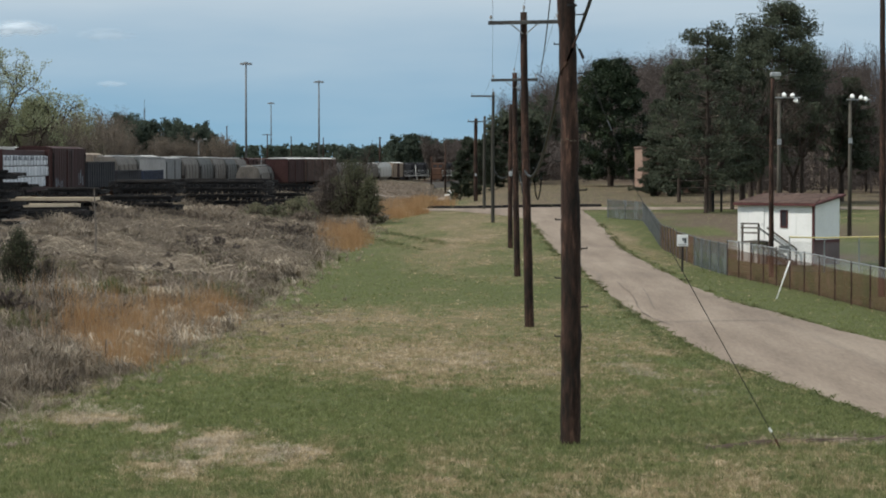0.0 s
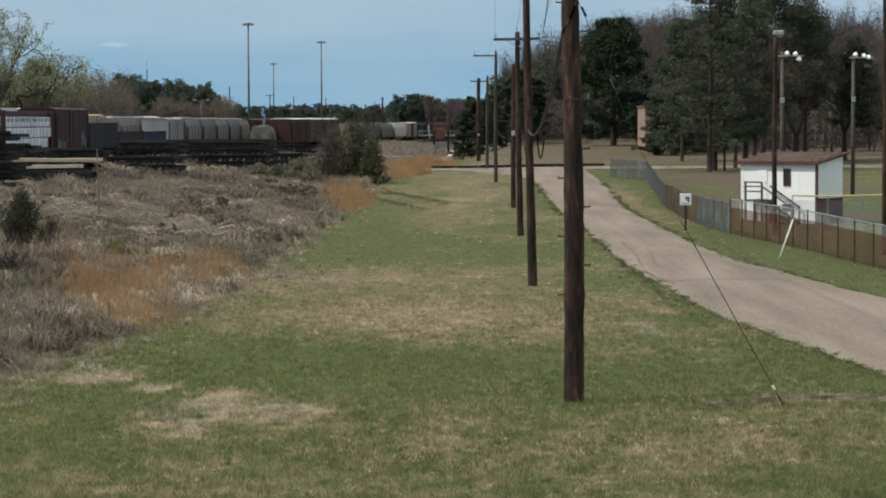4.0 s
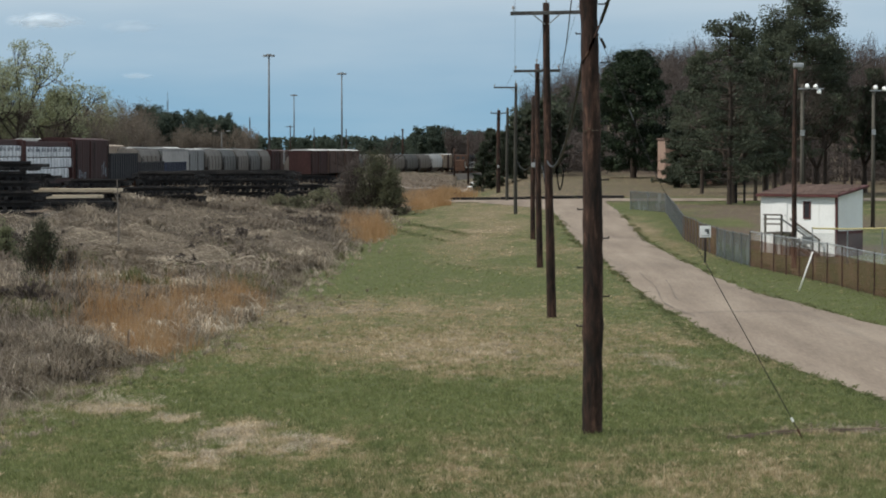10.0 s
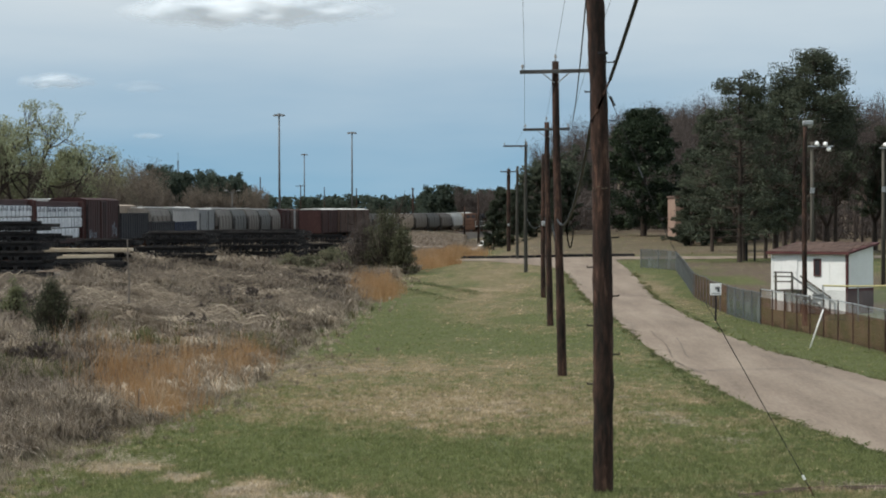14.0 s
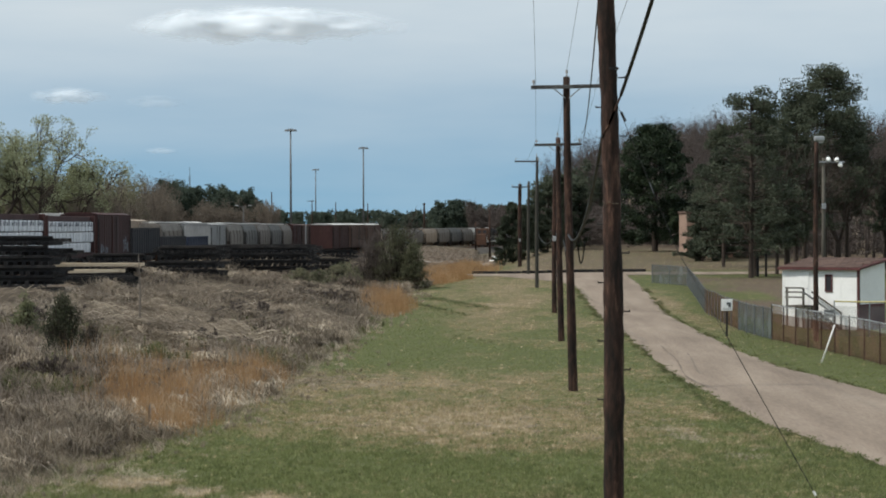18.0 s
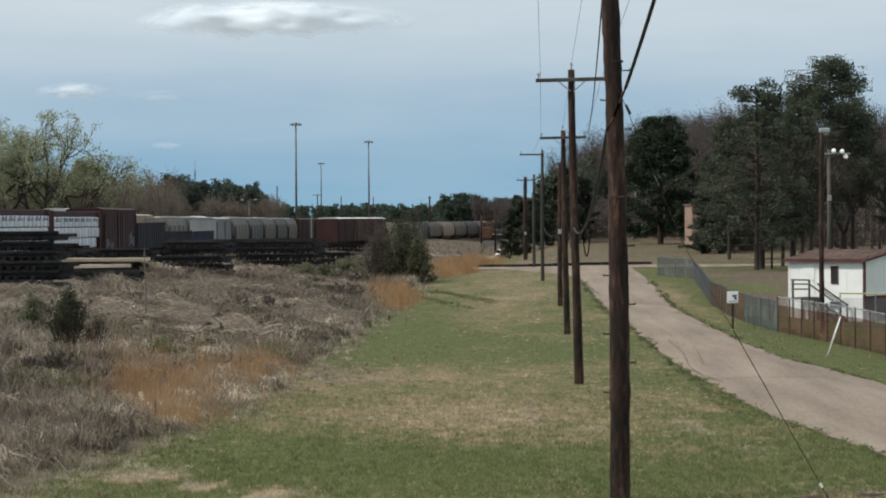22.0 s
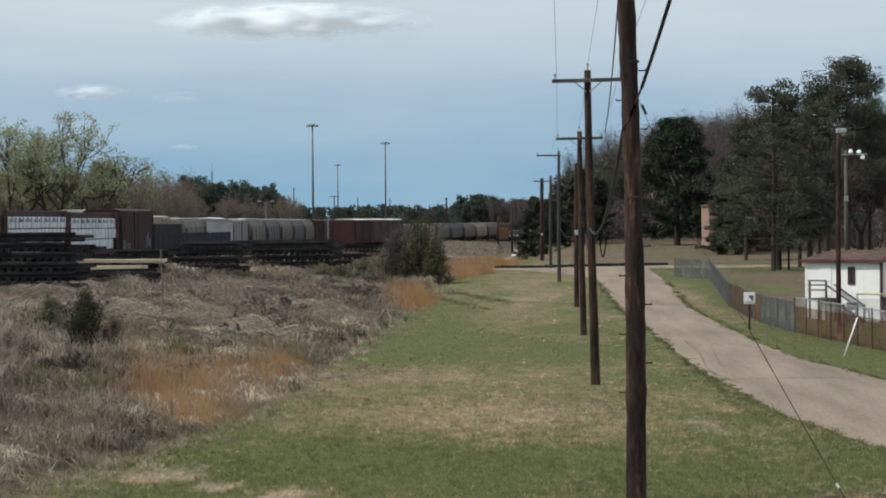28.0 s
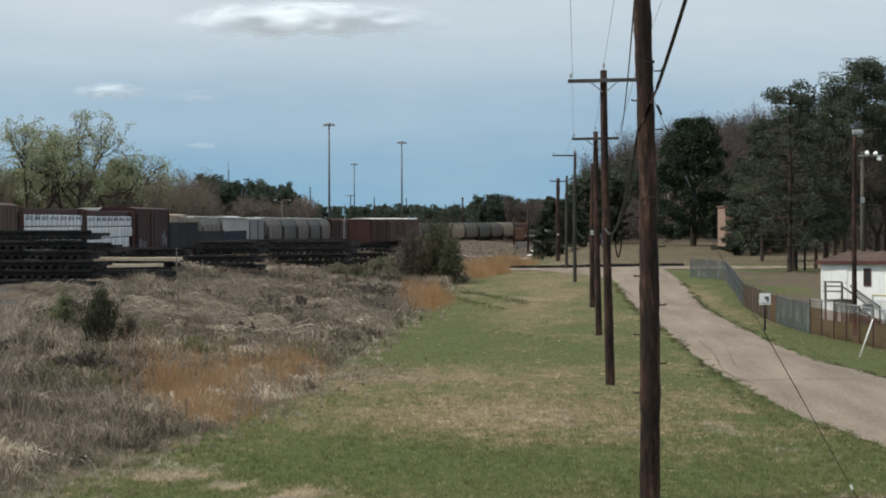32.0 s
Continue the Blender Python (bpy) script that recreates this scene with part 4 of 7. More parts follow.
def magnolia(x, y, tall, wide, seed):
    rng = np.random.default_rng(seed)
    t = thing("magnolia_tree", x, y, ground_z(x, y) - 0.1, "dense dark evergreen magnolia with a rounded crown", "tree")
    v, f = limb_tubes([(np.zeros(3), np.array([0, 0, tall * 0.3]), 0.45, 0.38), (np.array([0, 0, tall * 0.3]), np.array([0.2, 0, tall * 0.9]), 0.38, 0.06)])
    stuff("trunk", v, f, BARK, "", "", t, "", True)
    cs = []
    for i in range(360):
        u = rng.uniform(0.08, 0.99)
        r = wide * math.sqrt(max(0.03, 1 - ((u - 0.34) / 0.67) ** 2)) * math.sqrt(rng.uniform(0.1, 1.0)) * rng.uniform(0.85, 1.08)
        a = rng.uniform(0, math.tau)
        q = rng.uniform(0.5, 0.95)
        cs.append(np.array([r * math.cos(a), r * math.sin(a), tall * u]) + np.clip(rng.normal(0, 1, (150, 3)), -1.6, 1.6) * np.array([q, q, q * 0.7]) * 0.6)
    v, f = cards(np.concatenate(cs), 0.15, rng)
    stuff("crown", v, f, MAGNOLIA, "", "", t, "")


magnolia(22.0, 330, 16.6, 5.5, 71)


def bush(name, x, y, tall, wide, seed, leaf, label, size, n, deep=None, trunk=True):
    rng = np.random.default_rng(seed)
    t = thing(name, x, y, ground_z(x, y) - 0.08, label, "bush")
    cs, limbs = [], []
    for i in range(n):
        u = rng.uniform(0.05, 1.0)
        r = wide * math.sqrt(max(0.03, 1 - u ** 2.2)) * rng.uniform(0.2, 1.0)
        a = rng.uniform(0, math.tau)
        c = np.array([r * math.cos(a), r * math.sin(a) * (deep or 1.0), tall * u * rng.uniform(0.85, 1.08)])
        limbs.append((np.array([c[0] * 0.25, c[1] * 0.25, 0]), c, 0.02 + tall * 0.005, 0.012))
        q = tall * 0.05
        cs.append(c + rng.normal(0, 1, (34, 3)) * np.array([q, q, q * 0.9]))
    v, f = limb_tubes(limbs, 4)
    stuff("stem_mass", v, f, BARK, "", "", t, "stuff", True)
    v, f = cards(np.concatenate(cs), size, rng)
    stuff("foliage", v, f, leaf, "", "", t, "")
    return t


bush("evergreen_bush", -7.3, 207, 5.0, 2.4, 81, SHRUB, "large ragged dark evergreen bush on the bank", 0.065, 250)
bush("bare_shrub", -9.3, 208, 4.4, 2.2, 82, TWIGS, "bare brown bush grown into the evergreen", 0.06, 230)
bush("evergreen_bush", -6.0, 205, 3.6, 1.2, 83, SHRUB, "dark evergreen bush at the foot of the bank", 0.08, 130)
bush("young_cedar", -14.5, 85.5, 2.35, 0.85, 84, CEDAR, "small dark upright cedar on the brushy bank", 0.035, 300)
bush("bare_shrub", -13.55, 86.2, 1.2, 0.6, 85, THICKET, "brown bare shrub beside the small cedar", 0.03, 70)
bush("green_shrub", -17.5, 95, 1.9, 0.6, 86, SPRING, "small yellow-green shrub on the bank", 0.045, 90)
bush("green_shrub", -11.8, 205, 1.9, 1.9, 87, SHRUB, "low dull green shrub on the bank", 0.06, 120)
bush("bare_shrub", -9.6, 208, 1.9, 1.9, 88, THICKET, "low brown leafless shrub on the bank", 0.06, 130)
bush("bare_shrub", -10.2, 186, 1.5, 2.0, 189, THICKET, "low brown leafless shrub on the bank", 0.05, 120)
bush("green_shrub", -12.6, 190, 1.7, 1.9, 190, SHRUB, "low dull green shrub on the bank", 0.05, 120)
bush("bare_shrub", -12.3, 174, 1.2, 1.9, 191, THICKET, "low brown leafless shrub on the bank", 0.045, 110)
bush("bare_shrub", -9.2, 168, 1.0, 1.6, 192, GREYBRUSH, "low straw-brown shrub on the bank", 0.045, 90)
bush("green_shrub", -11.4, 197, 1.9, 2.2, 193, OLIVE, "olive budding shrub on the bank beside the evergreen", 0.055, 150)
bush("bare_shrub", -13.6, 183, 1.6, 2.0, 194, OLIVE, "olive-brown budding shrub on the bank", 0.05, 130)
broad_tree(-8.4, 213, 6.9, 195, TWIGS, 0.05, 1, BARK, "slender leafless tree rising behind the evergreen bush", 0.45, 3, "bare_tree")
bush("bare_shrub", -17.5, 160, 1.1, 1.3, 89, THICKET, "low brown leafless shrub on the bank", 0.05, 70)


def sapling():
    x, y = -15.25, 110
    s = thing("dead_sapling", x, y, ground_z(x, y) - 0.1, "thin pale dead sapling standing on the bank", "sapling")
    bm = tubed((0, 0, 0), (0.05, 0, 1.6), 0.06, 0.045, 7)
    tube(bm, (0.05, 0, 1.6), (-0.02, 0, 3.6), 0.045, 0.02, 7)
    part("stem", bm, GREYBARK, s)
    for z, dx in ((1.1, -0.35), (1.9, 0.3), (2.6, -0.2)):
        part("twig", tubed((0.03, 0, z), (0.03 + dx, 0.1, z + 0.5), 0.014, 0.006, 5), GREYBARK, s)


sapling()


# ---------------------------------------------------------------- rail yard
YARD_TRACKS = (-33.3, -38.6, -43.6)


def rail_z(x, y):
    return ground_z(x, y) + 0.3


def yard_track(x, y0, y1):
    t = thing("railway_track", x, y0, 0, "yard track of rusty rails on dark ballast", "railway track", "yard tracks", kind="structure")
    ys = np.arange(y0, y1, 10.0)
    for s in (-0.75, 0.75):
        v, f = [], []
        for y in ys:
            z = rail_z(x, y)
            for dx, dz in ((-0.04, -0.15), (0.04, -0.15), (0.04, 0.0), (-0.04, 0.0)):
                v.append((s + dx, y - y0, z + dz))
        for i in range(len(ys) - 1):
            for k in range(4):
                f.append((i * 4 + k, i * 4 + (k + 1) % 4, i * 4 + 4 + (k + 1) % 4, i * 4 + 4 + k))
        stuff("rail", v, f, RUSTSTEEL, "", "", t, "")
    v, f = [], []
    for y in ys:
        z = rail_z(x, y)
        for dx, dz in ((-2.1, -0.4), (-1.4, -0.12), (1.4, -0.12), (2.1, -0.4)):
            v.append((dx, y - y0, z + dz))
    for i in range(len(ys) - 1):
        for k in range(3):
            f.append((i * 4 + k, i * 4 + k + 1, i * 4 + 5 + k, i * 4 + 4 + k))
    stuff("ballast", v, f, GRAVEL, "", "", t, "")


for x in YARD_TRACKS:
    yard_track(x, 120, 640)


def bogies(car, length):
    for s in (-1, 1):
        y = s * (length / 2 - 2.2)
        b = part("bogie", box(box(boxed(-1.05, -0.92, y - 1.25, y + 1.25, 0.35, 0.68, bevel=0.04), 0.92, 1.05, y - 1.25, y + 1.25, 0.35, 0.68), -0.95, 0.95, y - 0.2, y + 0.2, 0.45, 0.85), DARKSTEEL, car)
        for q in (-0.9, 0.9):
            part("wheelset", tube(tube(tubed((-0.82, y + q, 0.46), (-0.68, y + q, 0.46), 0.46, sides=14), (0.68, y + q, 0.46), (0.82, y + q, 0.46), 0.46, sides=14), (-0.75, y + q, 0.46), (0.75, y + q, 0.46), 0.09, sides=8), RUSTSTEEL, b)


def ladders(car, length, top, w, material=DARKSTEEL):
    for sx in (-1, 1):
        for sy in (-1, 1):
            bm = bmesh.new()
            y = sy * (length / 2 - 0.35)
            for q in (-0.2, 0.2):
                box(bm, sx * w - 0.02, sx * w + 0.05, y + q - 0.02, y + q + 0.02, 0.8, top)
            for i in range(7):
                z = 0.95 + i * (top - 1.1) / 6
                box(bm, sx * w, sx * w + sx * 0.05, y - 0.2, y + 0.2, z, z + 0.035)
            part("ladder", bm, material, car)


def freight(name, x, y, z, label, turn=0.0, group="freight cars in the yard"):
    return thing(name, x, y, z, label, "freight car", group, turn)


def underframe(car, length):
    bm = boxed(-0.35, 0.35, -length / 2 - 0.3, length / 2 + 0.3, 0.8, 1.15)
    box(bm, -0.15, 0.15, -length / 2 - 0.75, length / 2 + 0.75, 0.82, 1.02)
    part("underframe", bm, DARKSTEEL, car)
    bogies(car, length)


def boxcar(x, y, z, length, tall, material, label, door=None, turn=0.0, group="freight cars in the yard", roof=None):
    car = freight("boxcar", x, y, z, label, turn, group)
    w, L = 1.5, length / 2
    part("body", boxed(-w, w, -L, L, 1.1, tall - 0.18, bevel=0.03), material, car)
    part("roof", prism([(-w - 0.03, tall - 0.19), (w + 0.03, tall - 0.19), (w * 0.6, tall - 0.02), (0, tall), (-w * 0.6, tall - 0.02)], -L - 0.03, L + 0.03), roof or material, car)
    n = int(length / 1.2)
    rib = None
    for s in (-1, 1):
        for i in range(n + 1):
            q = -L + 0.08 + i * (length - 0.16) / n
            if abs(q) < 1.7:
                continue
            if rib is None:
                rib = part("rib", boxed(-0.045, 0.045, -0.06, 0.06, 1.12, tall - 0.2), material, car)
                rib.matrix_basis = pose(s * (w - 0.015), q, 0)
            else:
                twin(rib, pose(s * (w - 0.015), q, 0))
        d = part("door", boxed(s * w - 0.02, s * w + s * 0.09, -1.5, 1.5, 1.15, tall - 0.3, bevel=0.02), door or material, car)
        part("lock_bar", tube(tubed((s * (w + 0.11), -0.5, 1.2), (s * (w + 0.11), -0.5, tall - 0.4), 0.03, sides=6), (s * (w + 0.11), 0.5, 1.2), (s * (w + 0.11), 0.5, tall - 0.4), 0.03, sides=6), DARKSTEEL, d)
    underframe(car, length)
    ladders(car, length, tall - 0.6, w + 0.03)
    return car


def hopper(x, y, z, length, tall, material, label, turn=0.0, group="freight cars in the yard", roof=None):
    """A covered hopper with rounded flanks, sloped ends and bays below."""
    car = freight("covered_hopper", x, y, z, label, turn, group)
    w, L = 1.55, length / 2
    side = [(w, 1.35), (w + 0.06, 2.0), (w + 0.06, 2.9), (w - 0.05, 3.6), (w - 0.35, tall - 0.32), (w - 0.75, tall - 0.16)]
    outline = side + [(-p, q) for p, q in side[::-1]]
    body = prism(outline, -L + 1.5, L - 1.5)
    part("body", body, material, car)
    for s in (-1, 1):
        bm = bmesh.new()
        a = [bm.verts.new((p, s * (L - 1.5), q)) for p, q in outline]
        b = [bm.verts.new((p * 0.97, s * (L - 0.25), max(q * 0.985, 2.3))) for p, q in outline]
        for i in range(len(outline)):
            bm.faces.new((a[i], a[(i + 1) % len(a)], b[(i + 1) % len(a)], b[i]))
        bm.faces.new(b)
        bmesh.ops.recalc_face_normals(bm, faces=bm.faces)
        part("end_slope", bm, material, car)
        part("end_platform", box(boxed(-w, w, s * L - 0.08, s * L + 0.08, 1.0, 1.35), -w, w, s * (L - 0.75) - 0.7, s * (L - 0.75) + 0.7, 1.05, 1.15), DARKSTEEL, car)
        for q in (-0.9, 0.9):
            part("end_post", boxed(q - 0.06, q + 0.06, s * (L - 0.1) - 0.06, s * (L - 0.1) + 0.06, 1.1, tall - 0.5), material, car)
    part("walkway", box(boxed(-0.95, -0.55, -L + 0.4, L - 0.4, tall - 0.1, tall - 0.05), 0.55, 0.95, -L + 0.4, L - 0.4, tall - 0.1, tall - 0.05), roof or STEEL, car)
    part("hatch", boxed(-0.32, 0.32, -L + 1.6, L - 1.6, tall - 0.17, tall, bevel=0.05), roof or material, car, "long roof hatch cover")
    for i in range(3):
        q = (i - 1) * (length - 5) / 3
        bm = bmesh.new()
        a = [bm.verts.new((sx * 1.5, q + sy * (length - 5) / 6.2, 1.4)) for sx, sy in ((-1, -1), (1, -1), (1, 1), (-1, 1))]
        b = [bm.verts.new((sx * 0.45, q + sy * 0.5, 0.4)) for sx, sy in ((-1, -1), (1, -1), (1, 1), (-1, 1))]
        for k in range(4):
            bm.faces.new((a[k], b[k], b[(k + 1) % 4], a[(k + 1) % 4]))
        bm.faces.new(b[::-1])
        part("bay", bm, material, car)
    rib = None
    n = 4
    for s in (-1, 1):
        for i in range(n + 1):
            q = -L + 1.55 + i * (length - 3.1) / n
            if rib is None:
                rib = part("rib", prism([(-0.0, 1.4), (0.08, 1.4), (0.13, 2.9), (0.03, 3.6), (-0.03, 3.6), (-0.02, 2.9)], -0.07, 0.07), material, car)
                rib.matrix_basis = pose(s * w, q, 0, 0, 0, 0)
            else:
                twin(rib, pose(s * w, q, 0, 0, 0, 0 if s > 0 else 180))
    rib.matrix_basis = pose(-w, -L + 1.55, 0, 0, 0, 180)
    underframe(car, length)
    ladders(car, length, 3.4, w + 0.02)
    return car


def gondola(x, y, z, length, tall, material, label, group="freight cars in the yard"):
    car = freight("gondola", x, y, z, label, 0, group)
    w, L = 1.5, length / 2
    for s in (-1, 1):
        part("side_wall", boxed(s * w - 0.08 * s, s * w, -L, L, 1.1, tall), material, car)
        part("end_wall", boxed(-w + 0.08, w - 0.08, s * (L - 0.04) - 0.04, s * (L - 0.04) + 0.04, 1.1, tall), material, car)
        part("top_rail", boxed(s * w - 0.08, s * w + 0.08, -L - 0.03, L + 0.03, tall, tall + 0.12), material, car)
    part("floor", boxed(-w + 0.08, w - 0.08, -L + 0.08, L - 0.08, 1.1, 1.2), material, car)
    rib = part("rib", boxed(-0.06, 0.06, -0.08, 0.08, 1.1, tall), material, car)
    rib.matrix_basis = pose(-w, -L + 0.1, 0)
    n = int(length / 1.5)
    for s in (-1, 1):
        for i in range(n + 1):
            if s > 0 or i:
                twin(rib, pose(s * w, -L + 0.1 + i * (length - 0.2) / n, 0))
    underframe(car, length)
    return car


def centerbeam(x, y, z, length, label):
    """A long flat car with a raised end at each end and a beam down the middle."""
    car = freight("centerbeam_flatcar", x, y, z, label)
    L, w, top = length / 2, 1.5, 4.16
    part("deck", boxed(-w, w, -L, L, 0.95, 1.25), CARRED, car)
    part("top_beam", boxed(-1.15, 1.15, -L, L, top - 0.4, top, bevel=0.04), CARRED, car)
    for s in (-1, 1):
        part("bulkhead", boxed(-w, w, s * (L - 0.2) - 0.2, s * (L - 0.2) + 0.2, 1.25, top + 0.04, bevel=0.03), CARRED, car)
    post = part("post", boxed(-0.1, 0.1, -0.1, 0.1, 1.25, top - 0.4), CARRED, car)
    post.matrix_basis = pose(0, -L + 1.5, 0)
    for i in range(1, 9):
        twin(post, pose(0, -L + 1.5 + i * (length - 3) / 8, 0))
    underframe(car, length)
    rnd = random.Random(int(y))
    # wrapped bundles of sawn boards, three tiers a side
    for s in (-1, 1):
        for tier in range(3):
            q = -L + 0.7
            while q < L - 2.2:
                ln = rnd.choice((2.4, 3.0, 3.6))
                ln = min(ln, L - 0.6 - q)
                bm = boxed(-0.66, 0.66, 0.03, ln - 0.05, 0, 0.77, bevel=0.05)
                b = new("lumber_bundle")
                b.matrix_basis = pose(x + s * 0.81, y + q, z + 1.3 + tier * 0.83, 0, 0, 0)
                tagged(b, "bundle of boards in white wrap strapped on the flatcar", "lumber bundle", "wrapped lumber bundles")
                part("wrap", bm, WRAP, b)
                for k in (0.25, 0.75):
                    part("strap", boxed(-0.675, 0.675, ln * k - 0.02, ln * k + 0.02, -0.01, 0.782), DULLSTEEL, b)
                if tier == 2:
                    for k in range(4):
                        part("print", boxed(s * 0.655, s * 0.668, ln * (0.14 + 0.2 * k), ln * (0.14 + 0.2 * k) + 0.3, 0.4, 0.4 + 0.12 * (2 + k % 2)), CARBLUE, b, "dark printed mark")
                for k in (-0.4, 0.4):
                    part("spacer", boxed(k - 0.05, k + 0.05, 0.1, ln - 0.1, -0.06, 0.0), DECKWOOD, b)
                q += ln
    return car


T1, T2, T3 = YARD_TRACKS
boxcar(T1, 148.2, rail_z(T1, 148), 18, 4.4, CARBROWN, "faded brown boxcar at the near end of the yard")
centerbeam(T1, 169.4, rail_z(T1, 169), 22, "dark red centerbeam flatcar loaded with white-wrapped lumber")
centerbeam(T1, 192.4, rail_z(T1, 192), 22, "dark red centerbeam flatcar loaded with white-wrapped lumber")
tall_car = boxcar(T1, 214, rail_z(T1, 214), 19, 4.65, CARRED, "tall oxide-red boxcar marked with pale blue spray paint")
for q, w, z0, z1 in ((-7.6, 1.2, 1.3, 2.0), (-6.2, 0.8, 1.4, 1.8), (-5.1, 1.3, 1.25, 1.75), (5.2, 0.9, 1.3, 2.3), (6.3, 0.7, 1.5, 2.6), (7.3, 0.9, 1.3, 2.1)):
    part("painted_mark", boxed(1.5, 1.506, q, q + w, z0, z1), SPRAY, tall_car, "pale blue sprayed mark")
gondola(T1, 234, rail_z(T1, 234), 18.5, 3.3, CARBLACK, "high-sided black gondola in the yard string")
gondola(T1, 255, rail_z(T1, 255), 19, 2.6, CARBLACK, "low-sided dark gondola in the yard string")
gondola(T1, 276, rail_z(T1, 276), 19, 2.7, CARBLUE, "low-sided dark blue gondola in the yard string")
boxcar(T1, 297, rail_z(T1, 297), 17, 4.5, CARPALE, "pale grey boxcar ahead of the covered hoppers")
for i in range(5):
    y = 318 + i * 20.2
    # white hatches and walkways put the sun on the hopper tops into their colour
    hopper(T1, y, rail_z(T1, y), 18.6, 4.6, (CARDUST, CARGREY)[i % 2], "dusty grey covered hopper with rounded flanks", roof=CARWHITE)
for i in range(9):
    y = 420 + i * 19.6
    boxcar(T1, y, rail_z(T1, y), 18, 4.6, (CARRED, CARBROWN, CARRED, CARBROWN, CARBROWN)[i % 5], "faded brown boxcar in the yard string", roof=CARWHITE if i > 2 else None, door=CARWHITE if i == 1 else None)
for i, (mat, tag) in enumerate([(CARDUST, "dusty brown"), (CARGREY, "dusty grey"), (CARWHITE, "dirty white"), (CARGREY, "dusty grey"), (CARDUST, "dusty brown")]):
    y = 296 + i * 20.2
    # sunlit tops painted white here as well
    hopper(T2, y, rail_z(T2, y), 18.6, 4.65, mat, tag + " covered hopper on the second track", roof=CARWHITE)
boxcar(T3, 258, rail_z(T3, 258), 17, 5.15, CARWHITE, "tall dirty white boxcar on the third track")
boxcar(T3, 303, rail_z(T3, 303), 16, 5.0, CARTAN, "tan boxcar on the third track")
boxcar(T3, 340, rail_z(T3, 340), 18, 4.7, CARBROWN, "faded brown boxcar on the third track")
boxcar(T3, 362, rail_z(T3, 362), 18, 4.9, CARWHITE, "dirty white boxcar on the third track")


for i, y in enumerate((352.0, 372.0, 392.0)):
    x = -22.0 + (y - 352) * 0.07
    boxcar(x, y, rail_z(x, y), 18, 4.55, (CARRED, CARBROWN, CARBROWN)[i], "faded brown boxcar with a pale roof on the siding", turn=-4, roof=CARWHITE)


def track_panels(x0, x1, y, layers, label, drop=0.0, step=0.46, deep=2.5):
    """Old track panels piled flat: in each layer a row of ties with rails across them."""
    z = min(ground_z(x0, y), ground_z(x1, y), ground_z((x0 + x1) / 2, y)) - 0.05
    t = thing("track_panel_stack", (x0 + x1) / 2, y, z, label, "track panels", "stacked track panels")
    half = (x1 - x0) / 2
    tie = None
    rnd = random.Random(int(x0 * 31 + y))
    for k in range(layers):
        zz = k * 0.53
        sh = rnd.uniform(-0.25, 0.25)
        n = int(2 * half / step)
        for i in range(n):
            m = pose(-half + 0.2 + i * step + sh + rnd.uniform(-0.05, 0.05), rnd.uniform(-0.12, 0.12), zz + 0.1, 0, 0, rnd.uniform(-2, 2))
            if tie is None:
                tie = part("tie", boxed(-0.115, 0.115, -deep / 2, deep / 2, 0, 0.18, bevel=0.012), TIEWOOD, t)
                tie.matrix_basis = m
            else:
                twin(tie, m)
        for q in (-deep / 2 + 0.3, deep / 2 - 0.3, -0.2):
            part("rail", boxed(-half + sh, half + sh, q - 0.07, q + 0.07, zz + 0.285, zz + 0.47), DARKSTEEL, t)
        part("bearer", boxed(-half * 0.8 + sh, half * 0.8 + sh, -deep / 2 - 0.02, -deep / 2 + 0.2, zz + 0.47, zz + 0.62, bevel=0.01), TIEWOOD, t)
    return t


def timber_pile(x0, x1, y, rows, layers, material, label, turn=0.0, thick=0.2, lift=0.0):
    z = min(ground_z(x0, y), ground_z(x1, y)) + lift
    t = thing("timber_pile", (x0 + x1) / 2, y, z, label, "timber pile", "timber piles in the yard", turn)
    half = (x1 - x0) / 2
    rnd = random.Random(int(x1 * 17 + y))
    beam = None
    for k in range(layers):
        for i in range(rows):
            sh = rnd.uniform(-0.4, 0.4)
            m = pose(sh, -rows * 0.13 + i * 0.26, k * (thick + 0.05), rnd.uniform(-1, 1), rnd.uniform(-1, 1), rnd.uniform(-1.5, 1.5))
            if beam is None:
                beam = part("beam", boxed(-half, half, -0.12, 0.12, 0, thick, bevel=0.012), material, t)
                beam.matrix_basis = m
            else:
                twin(beam, m)
        for q in (-half * 0.6, half * 0.6):
            part("bearer", boxed(q - 0.07, q + 0.07, -rows * 0.13 - 0.1, rows * 0.13 + 0.05, k * (thick + 0.05) - 0.05, k * (thick + 0.05)), TIEWOOD, t)
    return t


track_panels(-29.2, -22.8, 136, 6, "dark stack of old track panels, tie ends showing")
track_panels(-24.6, -19.2, 232, 4, "dark stack of old track panels beside the bank", deep=2.6)
track_panels(-20.6, -16.2, 240, 4, "dark stack of old track panels beside the bank", deep=2.6)
track_panels(-17.8, -13.6, 268, 3, "low dark stack of old track panels behind the bush", deep=2.6)
track_panels(-24.6, -18.6, 178, 3, "low dark stack of old track panels with pale edges")
track_panels(-29.8, -25.0, 186, 3, "low dark stack of old track panels in front of the cars", deep=2.6)
track_panels(-30.2, -26.6, 165, 4, "dark stack of old track panels in front of the cars", deep=2.6)
track_panels(-25.8, -20.4, 196, 4, "dark stack of old track panels among the timber piles", deep=2.6)
track_panels(-21.6, -13.8, 203, 5, "long dark stack of old track panels behind the bank", deep=2.6)
track_panels(-15.2, -11.8, 216, 4, "dark stack of old track panels beside the evergreen bush", deep=2.6)
track_panels(-26.8, -21.9, 205, 4, "dark stack of old track panels among the timber piles", deep=2.6)
